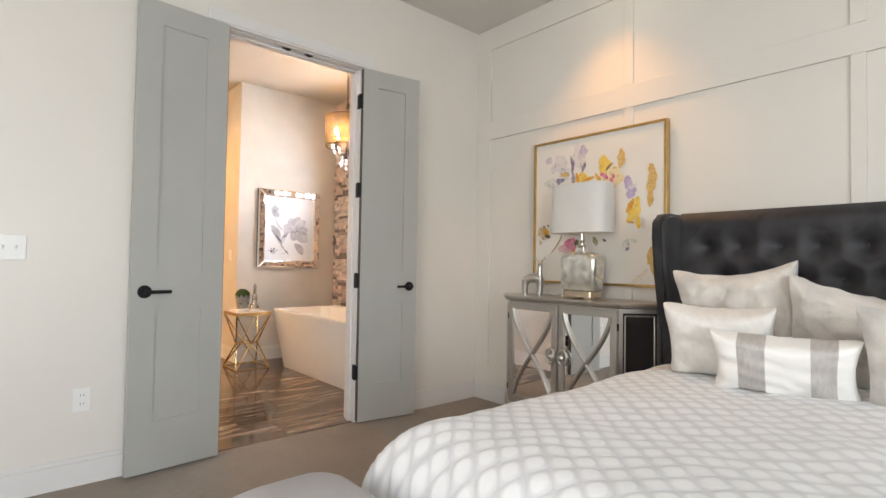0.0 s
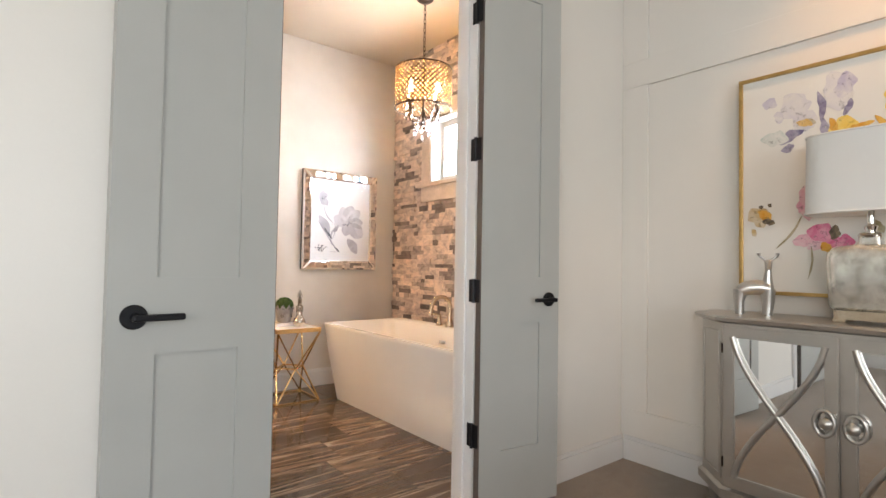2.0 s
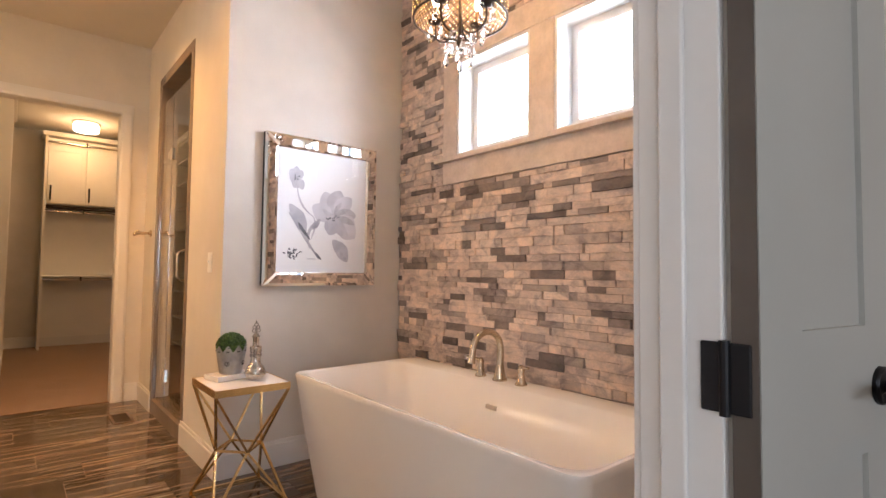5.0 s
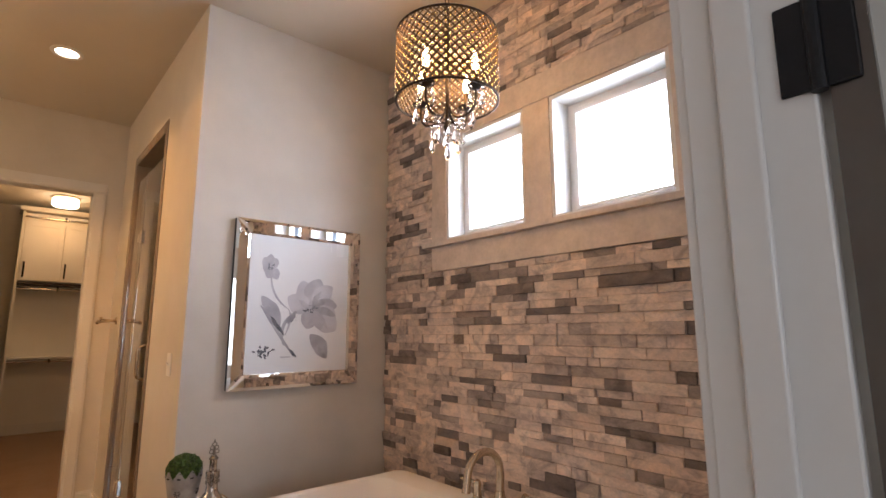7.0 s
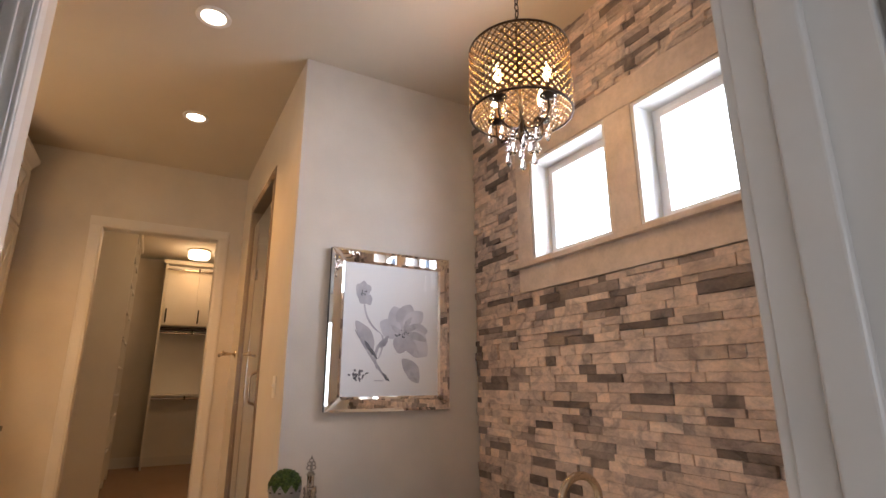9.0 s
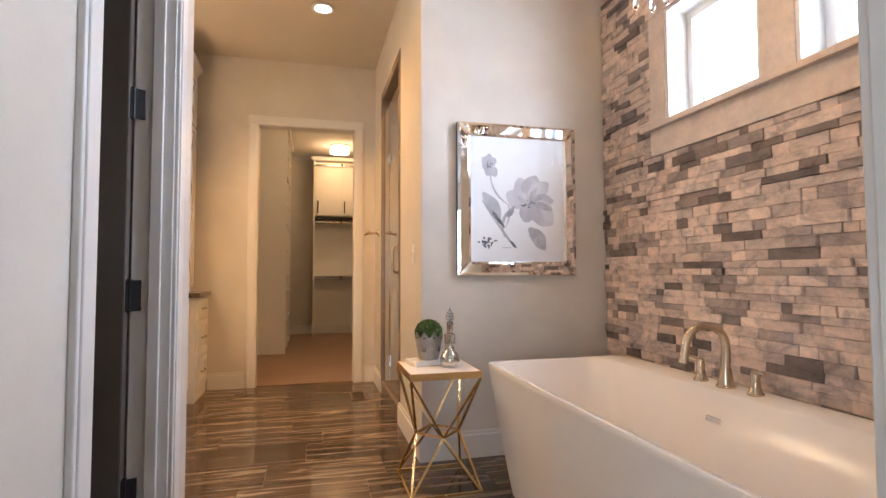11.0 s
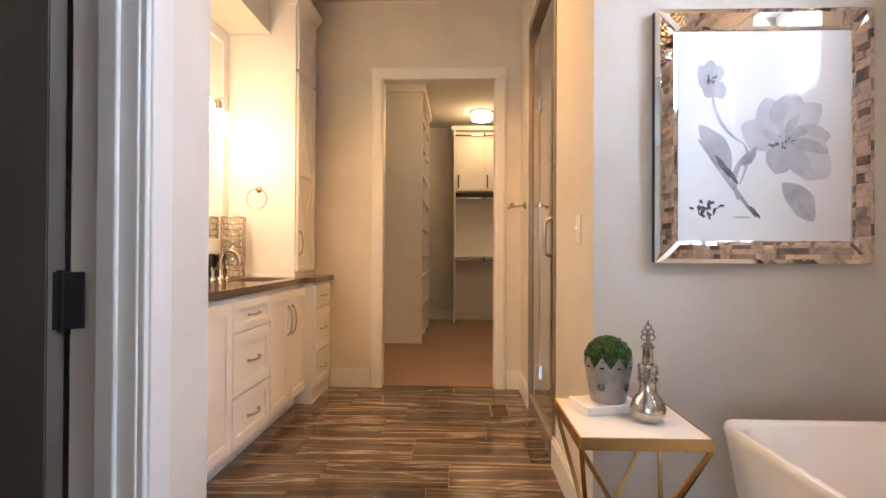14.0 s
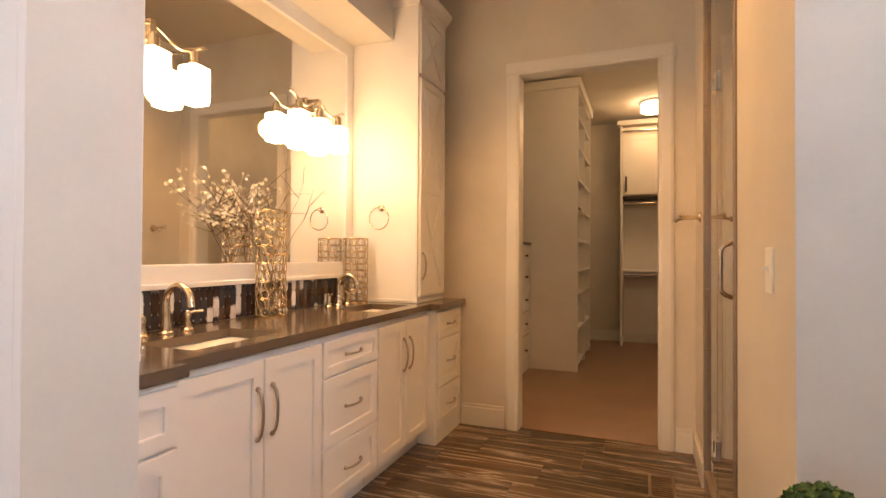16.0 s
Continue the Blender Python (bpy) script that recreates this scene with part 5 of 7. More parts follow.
def sconce(y, label):
    root = thing("wall_sconce", (MIRROR_X + 0.011, y, 2.03), 0, label, "wall light", "vanity lights")
    part("back_plate", box(0.0, 0.02, -0.055, 0.055, -0.055, 0.055, 0.006), NICKEL, root)
    for k, w in enumerate((0.035, 0.03)):
        part("stem", box(0.018 + 0.02 * k, 0.045 + 0.03 * k, -w / 2, w / 2, -0.03 + 0.02 * k, 0.05, 0.003), NICKEL, root)
    wave = [(0.065, -0.26 + 0.52 * k / 24, 0.008 + 0.024 * math.cos(4 * math.pi * (k / 24 - 0.5))) for k in range(25)]
    part("arm", tube(wave, 0.0075, 8), NICKEL, root, "waved nickel arm", 60)
    for s in (-0.19, 0.0, 0.19):
        part("socket", lathe(((0.017, -0.065), (0.022, -0.06), (0.020, -0.012), (0.010, 0.0)), 18, (0.075, s, 0)), NICKEL, root, "", 35)
        shade_ob = part("shade", loft([rounded(0.075 - w, 0.075 + w, s - w, s + w, z, 0.012, 3) for w, z in ((0.026, -0.062), (0.046, -0.074), (0.047, -0.195), (0.044, -0.222), (0.040, -0.222))], caps=(True, False)), SHADEGLOW, root, "glowing square glass shade", 40)
        shade_ob.visible_shadow = False
        lamp("sconce_glow", "POINT", pose(MIRROR_X + 0.011 + 0.12, y + s, 1.88), 3.4, WARM, 0.06)
    return root


sconce(7.0, "three-light nickel sconce with lit glass shades, mounted on the mirror")
sconce(5.93, "three-light nickel sconce with lit glass shades, mounted on the mirror")

ring = thing("towel_ring", (0.078, 7.466, 1.49), 0, "brushed nickel towel ring on the cupboard side", "towel ring")
part("post", moved(lathe(((0.024, 0), (0.022, 0.006), (0.012, 0.012), (0.010, 0.04), (0.004, 0.046)), 20), pose(0, 0, 0, 90)), NICKEL, ring, "", 35)
part("ring", tube([(0.07 * math.sin(radians(t)), -0.036, -0.068 + 0.07 * math.cos(radians(t))) for t in range(0, 361, 12)], 0.0042, 8), NICKEL, ring, "", 60)

# gold openwork vases


def lattice_vase(at, radius, height, square, label):
    root = thing("openwork_vase", at, 0, label, "vase")
    inner = part("glass_liner", lathe(((radius - 0.012, 0.004), (radius - 0.012, height - 0.01), (radius - 0.015, height - 0.01), (radius - 0.015, 0.008)), 32), GLASS, root, "clear glass liner", 40)
    inner.visible_shadow = False
    part("base_plate", lathe(((radius, 0), (radius, 0.006), (radius - 0.01, 0.008)), 40), GOLD, root)
    net = bmesh.new()
    cols = round(2 * math.pi * radius / 0.044)
    rows = round((height - 0.01) / 0.042)
    for j in range(rows):
        for k in range(cols):
            a0, z0 = 2 * math.pi * (k + 0.5 * (j % 2) * (not square)) / cols, 0.008 + (j + 0.5) * (height - 0.012) / rows
            rr = 0.5 * 2 * math.pi * radius / cols
            if square:
                shape = [(-1, -1), (1, -1), (1, 1), (-1, 1), (-1, -1)] if (j + k) % 2 else [(-0.6, -1), (0.6, -0.6), (0.6, 1), (-0.6, 0.6), (-0.6, -1)]
            else:
                shape = [(math.cos(radians(t)), math.sin(radians(t))) for t in range(0, 361, 45)]
            tube([(radius * math.cos(a0 + u * rr / radius), radius * math.sin(a0 + u * rr / radius), z0 + v * (height - 0.012) / rows / 2) for u, v in shape], 0.0026, 5, net, caps=False)
    part("openwork", net, CHAMP, root, "pale gold pierced metal sleeve")
    part("rim", tube([(radius * math.cos(radians(t)), radius * math.sin(radians(t)), height) for t in range(0, 361, 10)], 0.003, 6), CHAMP, root)
    return root


CHAMP = surface("champagne metal", (0.74, 0.60, 0.40), 0.2, 1.0, vary=0.06, scale=20, bump=0.03)
vase = lattice_vase((-0.045, 6.565, 0.882), 0.071, 0.52, False, "tall pale gold openwork cylinder vase on the worktop")
lattice_vase((-0.055, 7.37, 0.882), 0.078, 0.41, True, "pale gold openwork cylinder vase in the corner")

BARK = surface("twig bark", (0.16, 0.11, 0.07), 0.8, vary=0.2, scale=30)
BLOSSOM = surface("cream blossom", (0.80, 0.74, 0.60), 0.7, vary=0.08, scale=40)
branches = thing("blossom_branches", (-0.045, 6.565, 0.90), 0, "bare twigs with small cream blossoms in the gold vase", "dried flowers")
rng = random.Random(21)
bloom = bmesh.new()
for k in range(5):
    a = radians(72 * k)
    c, s = math.cos(a), math.sin(a)
    v = [bloom.verts.new(p) for p in ((0, 0, 0), (0.007 * c - 0.004 * s, 0.007 * s + 0.004 * c, 0.003), (0.013 * c, 0.013 * s, 0.001), (0.007 * c + 0.004 * s, 0.007 * s - 0.004 * c, 0.003))]
    bloom.faces.new(v)
bloom_data = mesh(bloom, "blossom")
bloom_data.materials.append(BLOSSOM)
for k in range(8):
    low = k < 6
    a = radians(rng.uniform(215, 300)) if low else radians(rng.uniform(60, 100))
    reach, high = (rng.uniform(0.12, 0.34), rng.uniform(0.46, 0.57)) if low else (rng.uniform(0.20, 0.40), rng.uniform(0.60, 0.78))
    x_lim = -0.06
    pts = []
    for i in range(9):
        t = i / 8
        out = reach * max(0, t - 0.3) ** 1.2 * 1.4
        px = max(x_lim, 0.02 * math.cos(k) + out * math.cos(a) * 0.45 + rng.uniform(-0.008, 0.008))
        py = 0.03 * math.sin(k * 2) + out * math.sin(a) + rng.uniform(-0.010, 0.010)
        pts.append((px, py, high * t))
    twig = part("branch", tube(pts, [0.0026 - 0.0018 * i / 8 for i in range(9)], 5), BARK, branches)
    tips = [pts]
    for q in range(6 if low else 3):
        i = rng.randint(6, 8)
        p0 = Vector(pts[i])
        d = Vector((rng.uniform(-0.3, 0.3), rng.uniform(-1, 1), rng.uniform(-0.15, 0.8))).normalized()
        side = [tuple(p0 + d * 0.05 * s + Vector((0, rng.uniform(-0.006, 0.006), 0.006 * s))) for s in range(4)]
        side = [(max(x_lim, x), y, z) for x, y, z in side]
        part("twig", tube(side, [0.0018, 0.0015, 0.0012, 0.0009], 4), BARK, branches)
        tips.append(side)
    for pts_ in tips:
        for p in pts_[2:]:
            for q in range(4 if pts_ is not pts else 1):
                if p[2] > 0.41 and rng.random() < (0.95 if low else 0.12):
                    b = part("blossom", bloom_data, BLOSSOM, branches)
                    b.location = (max(x_lim, p[0] + rng.uniform(-0.012, 0.02)), p[1] + rng.uniform(-0.018, 0.018), p[2] + rng.uniform(-0.015, 0.015))
                    b.rotation_euler = (rng.uniform(-1.4, 1.4), rng.uniform(-1.4, 1.4), rng.uniform(0, 6))
                    s = rng.uniform(0.45, 0.9)
                    b.scale = (s, s, s)

# ---- closet ----
closet_tower = thing("closet_tower", (0, 0, 0), 0, "tall cream closet tower with open shelves on one side", "closet shelving")
part("end_panel", box(0.07, 1.035, 9.885, 9.91, 0.004, 2.92, 0.002), CREAM, closet_tower)
part("crown", box(0.07, 1.065, 9.86, 11.2, 2.92, 3.02, 0.012), CREAM, closet_tower)
part("far_panel", box(0.405, 1.035, 11.17, 11.195, 0.004, 2.92), CREAM, closet_tower)
part("middle_panel", box(0.405, 1.035, 10.53, 10.55, 0.004, 2.92), CREAM, closet_tower)
part("back_panel", box(0.402, 0.412, 9.91, 11.17, 0.004, 2.92), CREAM, closet_tower)
for z in (0.06, 0.42, 0.78, 1.02, 1.34, 1.66, 1.98, 2.32, 2.64, 2.9):
    part("shelf", box(0.412, 1.03, 9.91, 11.17, z, z + 0.019, 0.001), CREAM, closet_tower)
SHOE = surface("black leather", (0.02, 0.018, 0.018), 0.4, vary=0.2, scale=20)
for k, y in enumerate((10.02, 10.20, 10.62)):
    bag = thing("shoe", (0.93, y, 1.679), 0, "black shoe resting on the closet shelf", "shoe", "shoes on the shelves")
    part("sole", loft([rounded(-0.13, 0.10, -0.04, 0.04, z, 0.035, 4) for z in (0.0, 0.02)]), SHOE, bag)
    part("upper", loft([rounded(-0.125, 0.095, -0.036, 0.036, 0.02, 0.034, 4), rounded(-0.12, 0.03, -0.034, 0.034, 0.06, 0.03, 4), rounded(-0.12, -0.02, -0.03, 0.03, 0.12, 0.028, 4)]), SHOE, bag, "", 50)

drawers = thing("closet_dresser", (0, 0, 0), 0, "cream built-in chest of drawers beside the closet door", "chest of drawers")
part("body", box(0.07, 0.535, 8.75, 9.884, 0.004, 1.30, 0.002), CREAM, drawers)
part("top", box(0.065, 0.56, 8.74, 9.884, 1.30, 1.325, 0.003), QUARTZ, drawers, "taupe top")
for a in (8.77, 9.33):
    for z0, z1 in ((0.10, 0.38), (0.39, 0.62), (0.63, 0.86), (0.87, 1.08), (1.09, 1.285)):
        f = shaker("drawer", drawers, 0.535, a, a + 0.54, z0, z1, rail=0.045)
        part("knob", moved(lathe(((0.006, 0), (0.006, 0.015), (0.014, 0.022), (0.010, 0.03)), 14), pose(0.554, a + 0.27, (z0 + z1) / 2, 0, 90)), BRONZE, f)

unit = thing("closet_unit", (0, 0, 0), 0, "cream hanging unit with upper doors and two rods", "wardrobe unit")
U0, U1, UY = 1.37, 2.748, 11.70
part("side_panel", box(U0, U0 + 0.03, UY, 12.078, 0.004, 2.92, 0.002), CREAM, unit)
part("side_panel", box(U1 - 0.03, U1, UY, 12.078, 0.004, 2.92, 0.002), CREAM, unit)
part("crown", box(U0 - 0.035, U1, UY - 0.035, 12.078, 2.92, 2.985, 0.010), CREAM, unit)
part("upper_box", box(U0 + 0.03, U1 - 0.03, UY + 0.03, 12.078, 1.99, 2.90), CREAM, unit)
part("shelf", box(U0 + 0.03, U1 - 0.03, UY, 12.078, 1.955, 1.975, 0.002), BRONZE, unit, "dark shelf edge")
part("shelf", box(U0 + 0.03, U1 - 0.03, UY + 0.02, 12.078, 0.985, 1.005, 0.002), CREAM, unit)
part("back_panel", box(U0 + 0.03, U1 - 0.03, 12.066, 12.078, 0.004, 1.95), CREAM, unit)
for k in range(3):
    a = U0 + 0.035 + k * 0.435
    d = part("door", box(a, a + 0.43, UY + 0.01, UY + 0.03, 2.0, 2.78, 0.003), CREAM, unit)
    part("door_panel", slab("y", UY + 0.002, UY + 0.0098, (a + 0.003, a + 0.055, a + 0.375, a + 0.427), (2.003, 2.055, 2.725, 2.777), lambda u, v, a=a: a + 0.055 < u < a + 0.375 and 2.055 < v < 2.725), CREAM, d)
    part("handle", tube([(a + 0.04, UY - 0.012, 2.04), (a + 0.04, UY - 0.02, 2.10), (a + 0.04, UY - 0.02, 2.18), (a + 0.04, UY - 0.012, 2.24)], 0.010, 8), BLACK, d)
for z, off in ((1.90, 0.12), (0.95, 0.12), (2.84, 0.0)):
    rod = part("hanging_rod", tube([(U0 + 0.03, UY + off - 0.02, z), (U1 - 0.03, UY + off - 0.02, z)], 0.014, 12), CHROME, unit, "chrome hanging rod", 40)
    for k in range(1, 3):
        part("bracket", box(U0 + 0.03 + 0.435 * k - 0.01, U0 + 0.03 + 0.435 * k + 0.01, UY + off - 0.035, UY + off - 0.005, z - 0.02, z + 0.04, 0.003), BLACK, rod)
dome = thing("closet_ceiling_light", (1.77, 11.15, 3.05), 0, "lit flush-mount closet ceiling light with a white drum; the nearer copy is added", "ceiling light")
part("pan", lathe(((0.16, 0.0), (0.16, -0.02), (0.14, -0.03)), 36), NICKEL, dome, "", 35)
d = part("drum", lathe(((0.14, -0.03), (0.145, -0.05), (0.145, -0.11), (0.13, -0.125), (0.02, -0.13)), 36), SHADEGLOW, dome, "glowing white drum", 35)
d.visible_shadow = False
# second fixture added for the fill lamp, hidden above the doorway head
copy_thing(dome, pose(1.77, 9.0, 3.05))

# ---- bedroom ----
chest = thing("mirrored_chest", (2.985, 2.11, 0), 0, "silver two-door chest with mirrored fronts and crossing arcs", "chest")
CW, CDX, CZ = 0.925, 0.345, 0.888
h = CW / 2
CF, CS = 0.405, 0.565                  # half widths of the front and of the back, with canted corners between
foot = ((-CDX, -CF), (-CDX, CF), (-CDX + 0.165, CS), (0, CS), (0, -CS), (-CDX + 0.165, -CS))


def chest_ring(grow, z):
    return [(x - (grow if x < -0.1 else 0), y + math.copysign(grow, y), z) for x, y in foot]


part("carcass", loft([chest_ring(0, 0.155), chest_ring(0, CZ - 0.03)]), SILVERWOOD, chest)
part("top", loft([chest_ring(g, z) for g, z in ((0.006, CZ - 0.030), (0.022, CZ - 0.022), (0.026, CZ - 0.008), (0.020, CZ))]), SILVERWOOD, chest, "", 35)
part("apron", loft([chest_ring(g, z) for g, z in ((0.004, 0.125), (0.014, 0.130), (0.014, 0.165), (0.004, 0.175))]), SILVERWOOD, chest, "", 35)
for x, y in ((-CDX + 0.03, -CF + 0.03), (-CDX + 0.03, CF - 0.03), (-0.13, -CS + 0.03), (-0.13, CS - 0.03)):
    part("foot", lathe(((0.014, 0.0), (0.018, 0.02), (0.024, 0.09), (0.030, 0.115), (0.026, 0.128)), 16, (x, y, 0)), SILVERWOOD, chest, "", 35)
BLACKGLASS = surface("black side panel", (0.02, 0.019, 0.02), 0.12, vary=0.1, scale=12, bump=0.0)
for sgn, fill, words in ((-1, BLACKGLASS, "dark glossy side panel"), (1, SILVERWOOD, "silver framed side panel")):
    u, v = Vector((-CDX, sgn * CF, 0)), Vector((-CDX + 0.165, sgn * CS, 0))
    way = (v - u).normalized()
    out = Vector((-abs(way.y), sgn * abs(way.x), 0))
    u, v = u + way * 0.022, v - way * 0.022
    part("side_panel", loft([[tuple(q + out * d + Vector((0, 0, z))) for q, z in ((u, 0.20), (v, 0.20), (v, CZ - 0.055), (u, CZ - 0.055))] for d in (0.0005, 0.004)]), fill, chest, words)
    for z in (0.215, CZ - 0.07):
        part("panel_bead", tube([tuple(q + out * 0.004 + Vector((0, 0, z))) for q in (u + way * 0.012, v - way * 0.012)], 0.005, 6), SILVERWOOD, chest)
    for q in (u + way * 0.012, v - way * 0.012):
        part("panel_bead", tube([tuple(q + out * 0.004 + Vector((0, 0, z))) for z in (0.215, CZ - 0.07)], 0.005, 6), SILVERWOOD, chest)
for s in (-1, 1):
    y0, y1 = sorted((s * 0.006, s * (h - 0.062)))
    z0, z1 = 0.19, CZ - 0.045
    f = -CDX - 0.018
    rail = 0.042
    bm = slab("x", f, -CDX - 0.001, (y0, y0 + rail, y1 - rail, y1), (z0, z0 + rail, z1 - rail, z1), lambda u, v: y0 + rail < u < y1 - rail and z0 + rail < v < z1 - rail)
    bmesh.ops.bevel(bm, geom=[e for e in bm.edges if e.calc_face_angle(0) > 0.5], offset=0.004, segments=2, affect="EDGES")
    door = part("door", bm, SILVERWOOD, chest)
    part("mirror_panel", box(f + 0.010, f + 0.013, y0 + rail - 0.003, y1 - rail + 0.003, z0 + rail - 0.003, z1 - rail + 0.003), MIRROR, door, "mirrored door panel")
    a, b, c, d = y0 + rail - 0.004, y1 - rail + 0.004, z0 + rail - 0.004, z1 - rail + 0.004
    for flip in (0, 1):
        pts = []
        for k in range(17):
            t = k / 16
            yy = a + (b - a) * (0.35 * t + 0.65 * (0.5 - 0.5 * math.cos(math.pi * t)))
            zz = d - (d - c) * t
            pts.append((f + 0.002, yy if not flip else a + b - yy, zz))
        part("arc", tube(pts, 0.0115, 10), SILVERWOOD, door, "curved silver arc", 60)
    part("ring_pull", tube([(f - 0.012, s * 0.046 + 0.031 * math.cos(radians(t)), 0.53 + 0.046 * math.sin(radians(t))) for t in range(0, 361, 20)], 0.0075, 8), SILVERWOOD, door, "oval silver ring pull", 60)
    part("pull_knob", moved(lathe(((0.010, 0), (0.020, 0.008), (0.022, 0.016), (0.014, 0.026), (0.003, 0.030)), 20), pose(f - 0.004, s * 0.040, 0.53, 0, -90)), SILVERWOOD, door, "", 45)
    part("pull_plate", box(f - 0.006, f, s * 0.022 - 0.012, s * 0.022 + 0.012, 0.488, 0.572, 0.003), SILVERWOOD, door)
    for z in (z0 + 0.09, z1 - 0.09):
        part("hinge", box(f + 0.002, f + 0.014, s * (h - 0.058) - 0.003, s * (h - 0.058) + 0.003, z - 0.02, z + 0.02), BRONZE, door)

# gold framed flower canvas on the wall above the chest
CANVAS = surface("off-white canvas", (0.74, 0.715, 0.66), 0.75, vary=0.025, scale=3, grain=300, bump=0.25, distance=0.0006)
pic = thing("flower_canvas", (HEAD_X - 0.017, 0, 0), 0, "abstract flower canvas in a thin gold frame above the chest", "painting")
PY0, PY1, PZ0, PZ1 = 1.585, 2.578, 0.972, 1.985
part("canvas", box(-0.030, -0.002, PY0 + 0.014, PY1 - 0.014, PZ0 + 0.014, PZ1 - 0.014), CANVAS, pic, "white painted canvas")
for a, b, c, d in ((PY0, PY1, PZ0, PZ0 + 0.016), (PY0, PY1, PZ1 - 0.016, PZ1), (PY0, PY0 + 0.016, PZ0 + 0.016, PZ1 - 0.016), (PY1 - 0.016, PY1, PZ0 + 0.016, PZ1 - 0.016)):
    part("frame_rail", box(-0.042, 0.0, a, b, c, d, 0.002), ANTIQUE, pic, "thin gold frame rail")
CW_ = (0.72, 0.69, 0.64)
PAINTS = {}
for n, c, p, k in (("lilac wash", (0.46, 0.42, 0.55), CW_, 14), ("mist wash", (0.60, 0.57, 0.62), CW_, 12), ("slate wash", (0.13, 0.10, 0.20), (0.45, 0.42, 0.50), 18), ("violet wash", (0.38, 0.27, 0.52), (0.62, 0.56, 0.64), 18), ("pale wash", (0.78, 0.62, 0.30), (0.76, 0.68, 0.50), 16), ("cream wash", (0.72, 0.62, 0.44), CW_, 16),
                   ("yellow wash", (0.80, 0.50, 0.04), (0.80, 0.64, 0.22), 18), ("orange wash", (0.66, 0.28, 0.02), (0.72, 0.46, 0.10), 26), ("pink wash", (0.58, 0.06, 0.20), (0.72, 0.36, 0.44), 24), ("rose wash", (0.68, 0.30, 0.40), (0.72, 0.58, 0.58), 20), ("olive wash", (0.24, 0.18, 0.06), (0.55, 0.50, 0.38), 24), ("sand wash", (0.48, 0.32, 0.12), (0.68, 0.60, 0.46), 24),
                   ("mint wash", (0.42, 0.52, 0.47), CW_, 16), ("gold wash", (0.58, 0.34, 0.07), (0.70, 0.50, 0.22), 44), ("soot wash", (0.05, 0.04, 0.03), (0.26, 0.20, 0.12), 30)):
    PAINTS[n] = wash(n, c, p, k, thin=True)
layer = 0


def flower_paint(patches):
    """Patches of thinned paint, each a hair above the last."""
    global layer
    for u, v, ln, wd, an, paint in patches:
        part("paint_patch", petal(u, v, ln, wd * 1.12, an, -0.0305 - 0.00012 * layer, 0.07, 0.17, 300 + layer, "x"), PAINTS[paint], pic)
        layer += 1


# iris
flower_paint((
    (2.420, 1.834, 0.065, 0.044, 20, "lilac wash"), (2.409, 1.749, 0.058, 0.041, 80, "lilac wash"), (2.322, 1.757, 0.134, 0.101, 60, "mist wash"), (2.348, 1.706, 0.100, 0.083, 130, "mist wash"), (2.187, 1.757, 0.179, 0.101, 80, "mist wash"),
    (2.185, 1.810, 0.114, 0.065, 100, "lilac wash"), (2.253, 1.722, 0.140, 0.025, 85, "slate wash"), (2.250, 1.628, 0.115, 0.028, 92, "slate wash"), (2.175, 1.735, 0.074, 0.023, 110, "slate wash"), (2.271, 1.724, 0.056, 0.023, 20, "olive wash"),
    (2.315, 1.701, 0.111, 0.040, -25, "slate wash"), (2.372, 1.667, 0.119, 0.058, 10, "mint wash"), (2.406, 1.623, 0.057, 0.030, 160, "slate wash")))
# yellow flower
flower_paint((
    (1.973, 1.580, 0.187, 0.137, 95, "pale wash"), (2.206, 1.616, 0.127, 0.094, 110, "yellow wash"), (2.182, 1.657, 0.071, 0.042, 160, "orange wash"), (2.203, 1.663, 0.075, 0.026, 75, "orange wash"), (2.018, 1.691, 0.141, 0.072, 93, "yellow wash"),
    (2.027, 1.633, 0.095, 0.021, 60, "orange wash"), (2.073, 1.692, 0.083, 0.021, -20, "orange wash"), (1.935, 1.768, 0.078, 0.012, -40, "soot wash"), (1.973, 1.667, 0.072, 0.028, 30, "pink wash"), (1.944, 1.621, 0.053, 0.022, 70, "pink wash"),
    (1.955, 1.632, 0.044, 0.022, 0, "orange wash"), (1.944, 1.659, 0.040, 0.019, 100, "pink wash"), (1.846, 1.584, 0.091, 0.046, 95, "violet wash"), (1.833, 1.521, 0.097, 0.057, 110, "violet wash"), (1.824, 1.585, 0.060, 0.021, 150, "mist wash"),
    (1.842, 1.374, 0.181, 0.069, 115, "yellow wash"), (1.850, 1.435, 0.106, 0.033, 120, "orange wash"), (1.763, 1.327, 0.099, 0.030, 80, "yellow wash"), (1.789, 1.367, 0.060, 0.014, 10, "orange wash"), (1.733, 1.328, 0.077, 0.027, 85, "lilac wash")))
# small flower
flower_paint((
    (2.473, 1.279, 0.107, 0.076, 60, "sand wash"), (2.445, 1.311, 0.069, 0.038, 40, "orange wash"), (2.428, 1.297, 0.055, 0.027, 10, "soot wash"), (2.475, 1.373, 0.021, 0.015, 0, "soot wash"), (2.444, 1.371, 0.020, 0.015, 50, "soot wash"),
    (2.510, 1.239, 0.038, 0.021, 70, "sand wash")))
